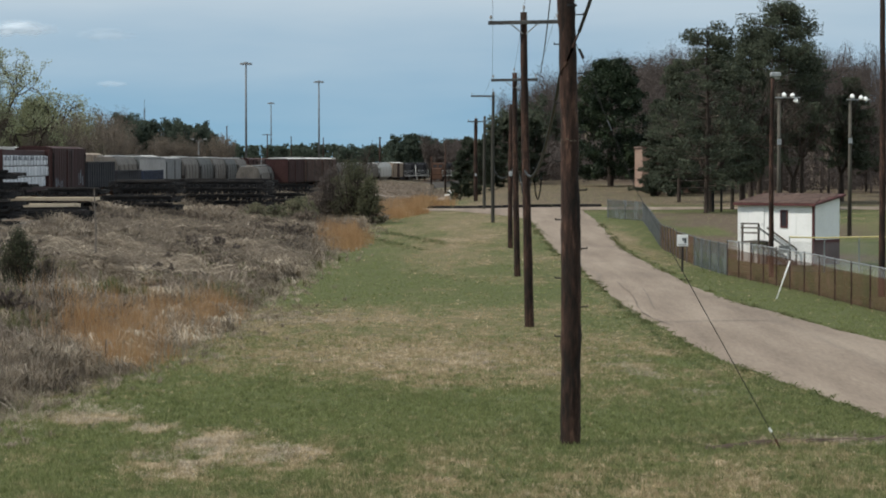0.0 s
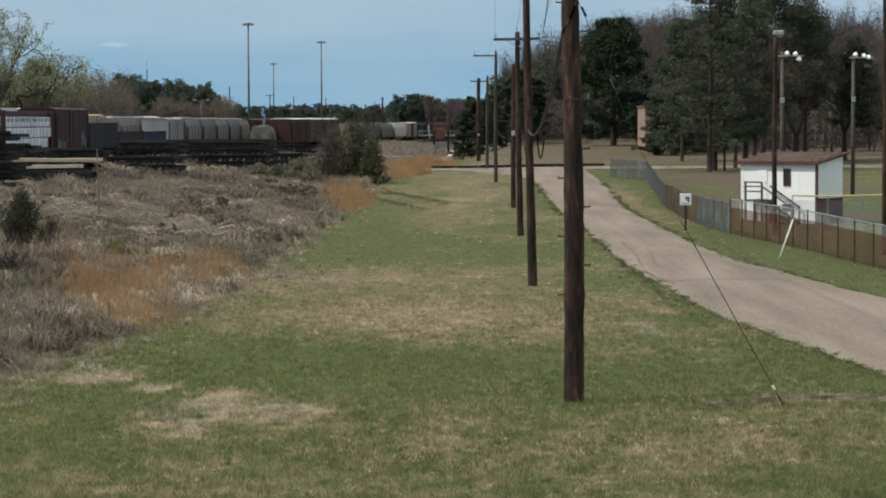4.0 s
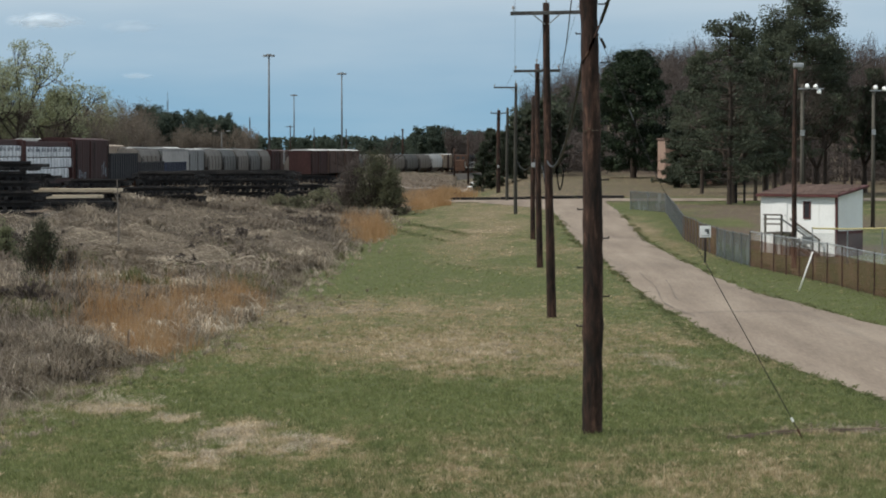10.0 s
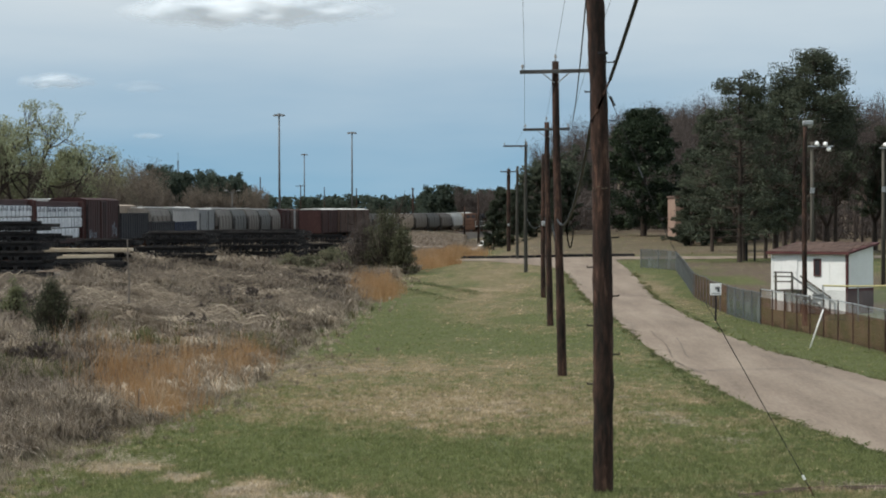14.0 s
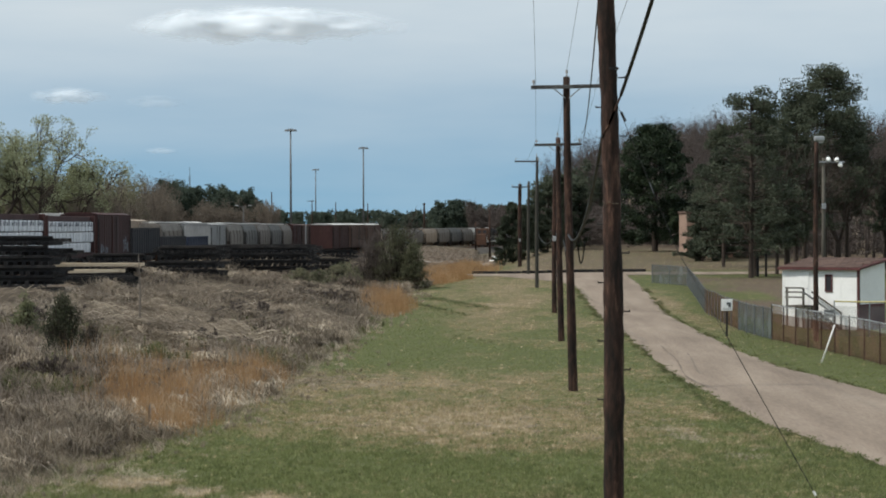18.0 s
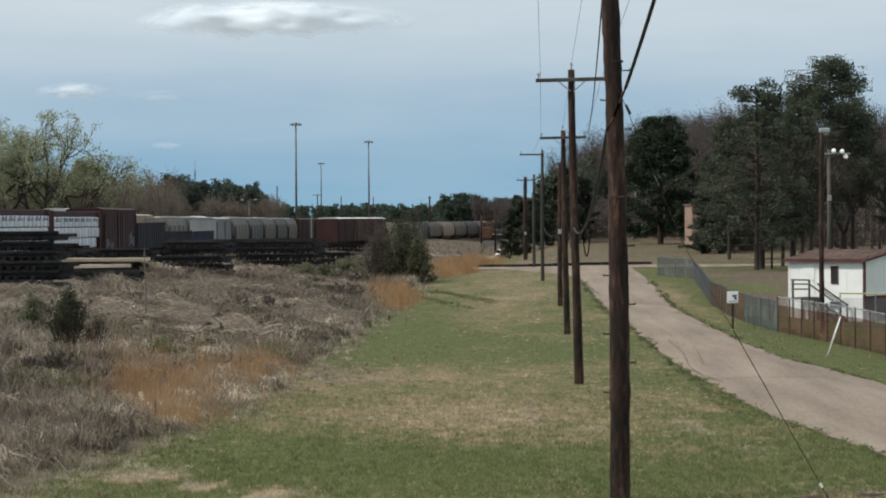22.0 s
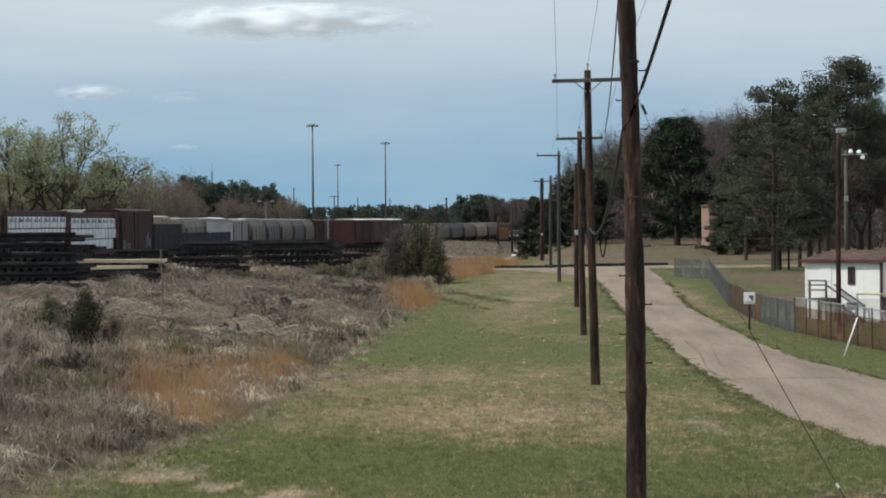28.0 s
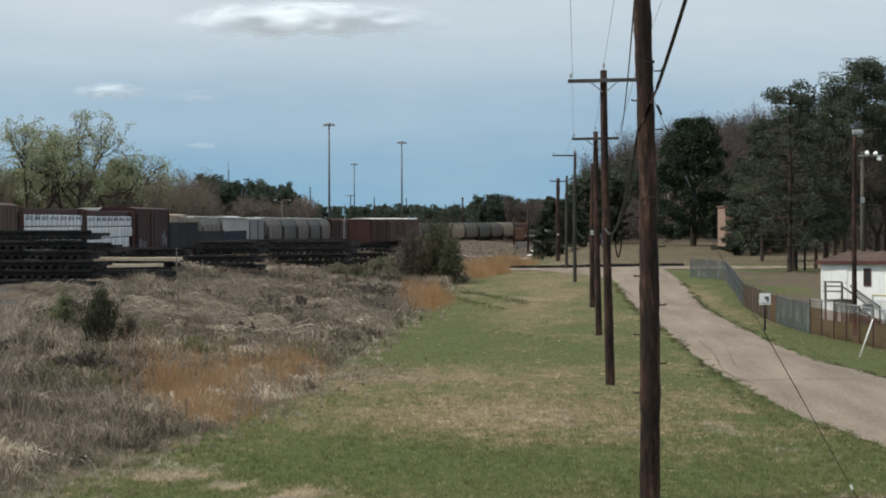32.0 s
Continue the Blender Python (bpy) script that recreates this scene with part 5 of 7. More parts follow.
track_panels(-28.5, -23.5, 246, 4, "dark stack of old track panels along the yard track", deep=2.6)
track_panels(-22.5, -17.5, 262, 4, "dark stack of old track panels along the yard track", deep=2.6)
timber_pile(-25.6, -20.9, 150, 5, 1, PALEWOOD, "pile topped with pale sawn timbers", lift=1.62)
timber_pile(-25.4, -21.0, 150.2, 5, 6, TIEWOOD, "dark pile of old switch timbers", lift=0.06)
timber_pile(-24.2, -21.2, 147.0, 3, 1, PALEWOOD, "pale sawn timbers laid on darker ones", lift=1.27)
timber_pile(-24.4, -20.8, 146.8, 4, 5, TIEWOOD, "low dark pile of old ties", lift=0.02)
timber_pile(-22.8, -19.0, 143.0, 3, 2, DECKWOOD, "weathered grey boards on the ground", lift=0.02)


# ---------------------------------------------------------------- ball field
def press_box():
    s = thing("press_box", 21.84, 148, -0.47, "white-painted two-level shed with maroon trim and a brown roof", "shed", turn=-38)
    W, D, H0, H1 = 5.15, 3.1, 3.56, 4.05
    part("front_wall", boxed(-W, 0, 0, 0.12, 0, H0), WHITEPAINT, s)
    part("rear_wall", boxed(-W, 0, D - 0.12, D, 0, H1), WHITEPAINT, s)
    for x in (-W, -0.12):
        w = prism([(0.12, 0), (D - 0.12, 0), (D - 0.12, H1 - 0.015), (0.12, H0)], x, x + 0.12, "x")
        part("side_wall", w, WHITEPAINT, s)
    part("roof_deck", prism([(-0.25, H0 - 0.03), (-0.25, H0 + 0.09), (D + 0.3, H1 + 0.14), (D + 0.3, H1 + 0.02)], -W - 0.22, 0.28, "x"), MAROON, s, "roof edge painted maroon")
    sh = None
    slope = math.degrees(math.atan2(H1 - H0 + 0.05, D + 0.55))
    for r in range(6):
        for c in range(11):
            m = pose(-W - 0.2 + c * 0.5 + (0.25 if r % 2 else 0) - (0.0), -0.24 + r * 0.585, H0 + 0.1 + r * 0.585 * math.tan(radians(slope)), slope)
            if c == 10 and r % 2:
                continue
            if sh is None:
                sh = part("shingle", boxed(0, 0.47, 0, 0.62, 0, 0.025), ROOFBROWN, s)
                sh.matrix_basis = m
            else:
                twin(sh, m)
    for x in (-W - 0.03, -0.1):
        part("corner_trim", boxed(x, x + 0.13, -0.03, 0.0, 0, H0 - 0.02), MAROON if x > -1 else WHITEPAINT, s)
    part("corner_trim", boxed(0.0, 0.03, 0.0, 0.12, 0, H0 - 0.02), MAROON, s)
    part("fascia", boxed(-W - 0.2, 0.26, -0.29, -0.25, H0 - 0.06, H0 + 0.1), MAROON, s)
    w = part("window_frame", box(box(box(boxed(-2.25, -2.17, -0.05, 0.0, 2.2, 3.25), -1.83, -1.75, -0.05, 0.0, 2.2, 3.25), -2.17, -1.83, -0.05, 0.0, 3.17, 3.25), -2.17, -1.83, -0.05, 0.0, 2.2, 2.28), MAROON, s, "maroon window frame")
    part("pane", boxed(-2.17, -1.83, -0.02, 0.0, 2.28, 3.17), CARBLACK, w, "dark window pane")
    d = part("door", boxed(-4.15, -3.35, -0.04, 0.0, 1.42, 3.4, bevel=0.01), WHITEPAINT, s, "white plank door above the landing")
    part("handle", tubed((-3.45, -0.1, 2.4), (-3.45, -0.04, 2.4), 0.03, sides=8), STEEL, d)
    part("skirt", boxed(0.0, 0.02, 0.14, D, 0.0, 1.5), MAROON, s, "dark maroon lower panel")
    # panel joints of the siding
    seam = part("batten", boxed(-0.02, 0.02, -0.018, 0.0, 0, H0 - 0.05), WHITEPAINT, s)
    seam.matrix_basis = pose(-1.2, 0, 0)
    for x in (-2.9, -4.5):
        twin(seam, pose(x, 0, 0))
    # landing and stair
    st = thing("wooden_stair", 22.22, 147.7, -0.47, "weathered wooden landing and stair against the shed", "stair", turn=-38)
    part("landing", boxed(-4.75, -3.5, -1.2, -0.06, 1.3, 1.4), STAIRWOOD, st)
    for x in (-4.72, -3.6):
        for y in (-1.18, -0.16):
            part("post", boxed(x, x + 0.1, y, y + 0.1, 0, 2.42 if y < -1 else 1.3), STAIRWOOD, st)
    for z in (1.85, 2.15, 2.4):
        part("rail", boxed(-4.75, -3.5, -1.23, -1.18, z, z + 0.09), STAIRWOOD, st)
    for i in range(7):
        part("tread", boxed(-3.5 + i * 0.3, -3.2 + i * 0.3, -1.2, -0.3, 1.18 - i * 0.18, 1.22 - i * 0.18), STAIRWOOD, st)
    for y in (-1.24, -0.3):
        part("stringer", prism([(-3.5, 1.1), (-3.5, 1.32), (-1.35, 0.05), (-1.6, 0.0)], y, y + 0.05), STAIRWOOD, st)
        part("handrail", prism([(-3.5, 2.15), (-3.5, 2.26), (-1.45, 1.02), (-1.45, 0.9)], y, y + 0.05), DULLSTEEL if y < -1 else STAIRWOOD, st)
        part("newel", boxed(-1.55, -1.45, y, y + 0.08, 0, 1.0), STAIRWOOD, st)


press_box()


def mesh_screen(name, stops, alpha):
    """Woven screen: a mesh with small holes, seen as a thin veil."""
    m, tr, out = shell(name)
    co = node(tr, "ShaderNodeTexCoord").outputs["Object"]
    a = node(tr, "ShaderNodeTexNoise", {"Vector": co, "Scale": 0.8, "Detail": 5.0}).outputs["Fac"]
    col = ramp(tr, span(tr, a, 0.3, 0.7), stops)
    d = node(tr, "ShaderNodeBsdfDiffuse", {"Color": col})
    t = node(tr, "ShaderNodeBsdfTransparent")
    fac = span(tr, a, 0.3, 0.7, alpha - 0.08, alpha + 0.08)
    mix = node(tr, "ShaderNodeMixShader", {0: fac, 1: t.outputs[0], 2: d.outputs[0]})
    tr.links.new(mix.outputs[0], out.inputs[0])
    return m


GREYSCREEN = mesh_screen("grey_slats", [(0.0, (0.045, 0.054, 0.057)), (0.5, (0.078, 0.09, 0.094)), (1.0, (0.125, 0.139, 0.144))], 0.72)
BROWNSCREEN = mesh_screen("rusty_mesh", [(0.0, (0.05, 0.026, 0.019)), (0.5, (0.085, 0.047, 0.035)), (1.0, (0.13, 0.076, 0.056))], 0.68)
CHAIN = mesh_screen("chain_link", [(0.0, (0.3, 0.31, 0.32)), (1.0, (0.42, 0.43, 0.44))], 0.24)


def fence(name, points, tall, gap, screens, label, rail=STEEL, post=STEEL, rail_r=0.025, group="", other=None):
    """Posts, a top rail and screen panels from post to post; other gives a stretch its own screen."""
    f = thing(name, points[0][0], points[0][1], 0, label, "fence", group)
    ox, oy = points[0]
    spots = []
    for (a, b) in zip(points[:-1], points[1:]):
        n = max(1, round(math.dist(a, b) / gap))
        spots += [(a[0] + (b[0] - a[0]) * i / n, a[1] + (b[1] - a[1]) * i / n) for i in range(n)]
    spots.append(points[-1])
    pm = None
    zs = [ground_z(*p) for p in spots]
    for i, (x, y) in enumerate(spots):
        m = pose(x - ox, y - oy, zs[i])
        if pm is None:
            pm = part("post", tubed((0, 0, -0.1), (0, 0, tall + 0.05), 0.035, sides=8), post, f)
            pm.matrix_basis = m
        else:
            twin(pm, m)
    for i in range(len(spots) - 1):
        (x0, y0), (x1, y1) = spots[i], spots[i + 1]
        a, b = Vector((x0 - ox, y0 - oy, zs[i])), Vector((x1 - ox, y1 - oy, zs[i + 1]))
        part("top_rail", tubed(a + Vector((0, 0, tall)), b + Vector((0, 0, tall)), rail_r, sides=8), rail, f)
        for mat, z0, z1 in screens:
            bm = bmesh.new()
            vs = [bm.verts.new(p) for p in (a + Vector((0, -0.04, z0)), b + Vector((0, -0.04, z0)), b + Vector((0, -0.04, z1)), a + Vector((0, -0.04, z1)))]
            bm.faces.new(vs)
            part("screen", bm, other[0] if other and other[1] < (y0 + y1) / 2 < other[2] else mat, f)
    return f


fence("slat_fence", [(13.9, 212), (16.4, 206), (14.2, 163), (13.6, 140), (14.1, 124.5)], 1.58, 3.0, [(GREYSCREEN, 0.05, 1.55)], "grey chain-link fence with privacy slats along the lane", DULLSTEEL, DULLSTEEL, 0.02, other=(BROWNSCREEN, 138, 166))
fence("mesh_fence", [(14.1, 124.5), (16.6, 102), (21.5, 72)], 1.75, 2.4, [(BROWNSCREEN, 0.05, 1.35), (CHAIN, 1.35, 1.73)], "chain-link fence hung with rusty brown mesh", STEEL, POLEWOOD)
fence("outfield_fence", [(19.1, 138.5), (23.2, 140), (33, 144)], 1.95, 2.6, [(CHAIN, 0.05, 1.7)], "low chain-link fence with a yellow top cap", YELLOW, STEEL, 0.045)


def round_post(name, x, y, a, b, r0, r1, material, label, category):
    z = ground_z(x, y)
    p = thing(name, x, y, z, label, category)
    part("shaft", tubed((0, 0, -0.2), (b[0], b[1], b[2]), r0, r1, 12), material, p, smooth=True)
    return p


round_post("leaning_post", 13.75, 104, 0, (0.62, 0, 1.6), 0.032, 0.032, WHITEPAINT, "white pipe post leaning at the field fence", "post")


def lane_sign():
    x, y = 12.3, 129
    s = thing("lane_sign", x, y, ground_z(x, y), "small white square sign on a dark post by the lane", "sign")
    part("post", boxed(-0.05, 0.05, -0.05, 0.05, -0.2, 1.5, bevel=0.01), DARKSTEEL, s)
    b = part("plate", boxed(-0.29, 0.29, -0.08, -0.055, 1.33, 1.93, bevel=0.008), WHITEPAINT, s, "white square plate with a grey-blue mark")
    bm = boxed(-0.02, 0.2, -0.09, -0.082, 1.62, 1.76)
    box(bm, 0.08, 0.2, -0.09, -0.082, 1.5, 1.62)
    part("mark", bm, DULLSTEEL, b)
    part("bar", boxed(-0.22, 0.22, -0.09, -0.082, 1.4, 1.44), STEEL, b)


lane_sign()


def field_sign():
    x, y = 19.0, 138.35
    t = thing("field_sign", x, y, ground_z(x, y), "small grey notice board on the field fence post", "sign")
    part("post", tubed((0, 0.08, -0.1), (0, 0.08, 1.5), 0.03, sides=8), STEEL, t)
    b = part("board", boxed(-0.5, 0.08, -0.02, 0.03, 1.05, 1.5, bevel=0.01), CARPALE, t)
    for z in (1.16, 1.27, 1.38):
        part("line", boxed(-0.42, 0.0, -0.028, -0.02, z, z + 0.04), DULLSTEEL, b)


field_sign()


def flood_pole(x, y, top, material, label, heads, side=1):
    z = ground_z(x, y)
    p = thing("floodlight_pole", x, y, z, label, "light pole", "ball field lights")
    h = top - z
    part("pole", tubed((0, 0, -0.3), (0, 0, h), 0.17, 0.11, 12), material, p, smooth=True)
    part("crossbar", boxed(-0.3 if side else -1.0, 1.5 if side else 1.0, -0.16, -0.08, h - 0.35, h - 0.25), STEEL, p)
    for q, dz in heads:
        bm = bmesh.new()
        bmesh.ops.create_cone(bm, cap_ends=True, segments=14, radius1=0.18, radius2=0.09, depth=0.28, matrix=pose(q, -0.3, h - 0.2 + dz, 115, 0, 20))
        l = part("floodlight", bm, WHITEPAINT, p, "white bowl floodlight")
        part("bracket", tubed((q, -0.12, h - 0.3), (q, -0.2, h - 0.2 + dz), 0.025, sides=6), STEEL, l)
    part("ballast_box", boxed(-0.14, 0.14, -0.3, -0.13, h * 0.66, h * 0.66 + 0.4), STEEL, p)


flood_pole(24.05, 180, 10.5, GREYWOOD, "grey wooden pole with white floodlights over the field", [(0.35, 0.05), (0.95, 0.0), (1.2, -0.35)])
flood_pole(30.75, 190, 10.6, GREYWOOD, "grey wooden pole with white floodlights over the field", [(0.15, 0.1), (0.8, 0.0), (1.15, -0.1)])
lamp_pole = utility_pole(16.35, 125, 9.9, 0.14, 0.1, 0, label="slim brown utility pole with a small lamp head")
lamp = part("lamp_head", boxed(-0.1, 0.42, -0.16, 0.16, 9.95, 10.2, bevel=0.05), STEEL, lamp_pole, "grey lamp head")
part("lens", tubed((0.24, 0, 9.84), (0.24, 0, 9.95), 0.12, 0.15, 10), CERAMIC, lamp)
cable("field_wire", [(24.05, 179.8, 10.05), (28.2, 170, 12.4)], 0.02, CABLE, "thin dark wire rising from the floodlight pole", sag=0.35)
utility_pole(20.1, 115, 14.0, 0.16, 0.12, 0, label="tall brown utility pole at the edge of the ball field")


def brick_building():
    b = thing("brick_building", 23.8, 300, ground_z(24, 302) - 0.3, "plain tan brick building among the trees", "building")
    part("wall", boxed(0, 9, 0, 12, 0, 5.5), BRICK, b)
    part("roof", boxed(-0.15, 9.15, -0.15, 12.15, 5.5, 5.75, bevel=0.03), ROOFBROWN, b)
    for x in (2.0, 5.2):
        w = part("window", boxed(x, x + 1.2, -0.04, 0.0, 1.2, 2.7), WHITEPAINT, b)
        part("pane", boxed(x + 0.1, x + 1.1, -0.06, -0.04, 1.3, 2.6), CARBLACK, w)


brick_building()


def white_car():
    x, y = 1.5, 352
    c = thing("parked_car", x, y, ground_z(x, y), "small white parked car half hidden by the rise", "car", turn=12)
    part("body", boxed(-0.85, 0.85, -2.2, 2.2, 0.3, 0.85, bevel=0.12), WHITEPAINT, c)
    part("cabin", prism([(-1.3, 0.85), (1.1, 0.85), (0.6, 1.42), (-0.8, 1.42)], -0.75, 0.75, "x"), WHITEPAINT, c)
    part("glass", prism([(-1.2, 0.9), (1.0, 0.9), (0.55, 1.36), (-0.75, 1.36)], -0.77, 0.77, "x"), CARBLACK, c)
    for sx in (-0.8, 0.8):
        for sy in (-1.35, 1.35):
            part("wheel", tubed((sx - 0.1, sy, 0.32), (sx + 0.1, sy, 0.32), 0.32, sides=16), CABLE, c)


white_car()

def shelter():
    x, y = 28.6, 300
    z = ground_z(x, y)
    t = thing("lean_to", x, y, z - 0.05, "small dark open shelter with a pale sloping roof", "shelter")
    part("back_wall", boxed(0, 3.0, 2.4, 2.5, 0, 2.3), DECKWOOD, t)
    for q in (0.0, 2.9):
        part("post", boxed(q, q + 0.1, 0, 0.1, 0, 2.7), DECKWOOD, t)
        part("side_board", boxed(q, q + 0.1, 0.1, 2.4, 0.0, 1.2), DECKWOOD, t)
    part("roof", prism([(-0.3, 2.72), (-0.3, 2.8), (2.8, 2.4), (2.8, 2.32)], -0.2, 3.2, "x"), STEEL, t)
    for q in (24.95, 25.7):
        p = thing("wooden_post", q, 232, ground_z(q, 232), "short dark wooden post on the grass", "post", "pair of posts")
        part("shaft", boxed(-0.1, 0.1, -0.1, 0.1, -0.1, 2.25, bevel=0.02), TIEWOOD, p)


shelter()

# ---------------------------------------------------------------- distance
MASTSTEEL = surface("weathered_mast", [(0.0, (0.08, 0.085, 0.09)), (0.5, (0.12, 0.127, 0.133)), (1.0, (0.17, 0.177, 0.183))], 1.0, 12.0, 0.6, 0.3, 0.1)



def high_mast(x, y, top, label):
    z = ground_z(x, y)
    p = thing("high_mast_light", x, y, z, label, "light mast", "yard light masts")
    h = top - z
    part("mast", tubed((0, 0, -0.5), (0, 0, h), 0.34, 0.2, 10), MASTSTEEL, p, smooth=True)
    bm = bmesh.new()
    bmesh.ops.create_cone(bm, cap_ends=True, segments=16, radius1=0.9, radius2=0.5, depth=0.4, matrix=pose(0, 0, h + 0.1))
    r = part("head_ring", bm, MASTSTEEL, p)
    for k in range(8):
        a = k * math.tau / 8
        bm = bmesh.new()
        bmesh.ops.create_cone(bm, cap_ends=True, segments=10, radius1=0.42, radius2=0.2, depth=0.5, matrix=pose(1.25 * math.cos(a), 1.25 * math.sin(a), h - 0.15))
        part("lamp", bm, MASTSTEEL, r)


high_mast(-51.2, 654, 30.7, "tall grey high-mast yard light")
high_mast(-40.0, 811, 30.8, "tall grey high-mast yard light")
high_mast(-76.7, 1122, 30.8, "tall grey high-mast yard light beyond the others")


def far_pole(x, y, top, r, label, arm=0.0, material=POLEWOOD):
    z = ground_z(x, y)
    p = thing("yard_pole", x, y, z, label, "pole", "distant poles")
    part("pole", tubed((0, 0, -0.3), (0, 0, top - z), r, r * 0.75, 8), material, p, smooth=True)
    if arm:
        part("crossarm", boxed(-arm / 2, arm / 2, -0.1, 0.1, top - z - 0.5, top - z - 0.25), ARMWOOD, p)


far_pole(-54.3, 632, 14.2, 0.18, "slim far pole in the yard")
far_pole(-69.5, 995, 15.8, 0.25, "far pole with a crossarm", 4)
far_pole(-59.5, 985, 14.8, 0.22, "slim far pole in the yard")
far_pole(-45.0, 945, 14.0, 0.22, "slim far pole in the yard")
far_pole(-17.6, 700, 12.0, 0.28, "far pole with a lamp head", 0.9)
far_pole(-62.0, 460, 11.6, 0.16, "slim grey far pole behind the cars", 0, GREYWOOD)
far_pole(-2.6, 560, 6.4, 0.22, "dark post beside the far track", 0)
far_pole(0.45, 470, 8.8, 0.2, "dark post at the foot of the far bank", 0)


def radio_tower(x, y, top):
    t = thing("radio_tower", x, y, 0, "thin far lattice radio tower", "tower")
    h = top
    bm = bmesh.new()
    for q in ((-0.6, -0.35), (0.6, -0.35), (0, 0.7)):
        tube(bm, (q[0], q[1], 0), (q[0] * 0.6, q[1] * 0.6, h), 0.12, sides=5)
    part("legs", bm, MASTSTEEL, t)
    for i in range(18):
        z = i * h / 18
        part("brace", tubed((-0.55, -0.3, z), (0.55, -0.3, z + h / 18), 0.07, sides=4), MASTSTEEL, t)
    part("antenna", tubed((0, 0, h), (0, 0, h + 5), 0.1, sides=5), MASTSTEEL, t)
    part("dish", box(boxed(-1.3, 1.3, -0.5, 0.5, h * 0.74, h * 0.74 + 2.2), -0.9, 0.9, -0.4, 0.4, h * 0.62, h * 0.62 + 1.4), MASTSTEEL, t)


radio_tower(-178, 1500, 36)


def twin_lamp(x, y, top):
    z = ground_z(x, y)
    p = thing("yard_lamp", x, y, z, "grey yard lamp post with two arms", "lamp post")
    h = top - z
    part("post", tubed((0, 0, -0.2), (0, 0, h - 0.3), 0.09, 0.06, 8), MASTSTEEL, p, smooth=True)
    for s in (-1, 1):
        a = part("arm", tubed((0, 0, h - 0.5), (s * 1.1, 0, h - 0.1), 0.035, sides=6), MASTSTEEL, p)
        part("lamp", boxed(s * 1.1 - 0.3, s * 1.1 + 0.3, -0.18, 0.18, h - 0.15, h + 0.0, bevel=0.05), STEEL, a)


twin_lamp(-40.8, 420, 9.2)

# ---------------------------------------------------------------- the train on the far curve
TRAIN = []
TRAIN_Z = 0.45


def line_points():
    """The far line: straight beside the yard, then a gentle bend to a heading of eight degrees, every two metres."""
    pts, x, y, s = [], -11.3, 600.0, 0.0
    back = []
    while s > -320:
        back.append((s, x, y, radians(8) * float(ease(s, -150, -40))))
        h = back[-1][3]
        x, y, s = x - 2 * math.sin(h), y - 2 * math.cos(h), s - 2
    x, y, s = -11.3, 600.0, 0.0
    while s <= 240:
        pts.append((s, x, y, radians(8)))
        x, y, s = x + 2 * math.sin(radians(8)), y + 2 * math.cos(radians(8)), s + 2
    return np.array(back[:0:-1] + pts)


LINE = line_points()


def along(s, side=0.0):
    """Place and heading on the far line, s metres past its zero mark."""
    x, y, h = (float(np.interp(s, LINE[:, 0], LINE[:, k])) for k in (1, 2, 3))
    return x + side * math.cos(h), y - side * math.sin(h), TRAIN_Z, -math.degrees(h)


def far_track(offset, s0, s1, name_label):
    t = thing("railway_track", 0, 0, 0, name_label, "railway track", "far tracks", kind="structure")
    marks = np.arange(s0, s1 + 1, 8.0)

    def sweep(name, profile, material):
        v = [(*along(s, offset + w)[:2], TRAIN_Z + h) for s in marks for w, h in profile]
        m = len(profile)
        f = [(i * m + k, i * m + k + 1, i * m + m + k + 1, i * m + m + k) for i in range(len(marks) - 1) for k in range(m - 1)]
        stuff(name, v, f, material, "", "", t, "")

    for q in (-0.75, 0.75):
        sweep("rail", [(q - 0.07, -0.16), (q - 0.07, 0.0), (q + 0.07, 0.0), (q + 0.07, -0.16)], RUSTSTEEL)
    # dark ballast, its colour also carrying the shade below the cars
    sweep("ballast", [(-5.5, -1.9), (-1.7, -0.12), (1.7, -0.12), (5.5, -1.9)], CINDER)


far_track(0.0, -310, 230, "far railway track on a ballast bank")
far_track(7.6, -20, 120, "far railway siding on a ballast bank")


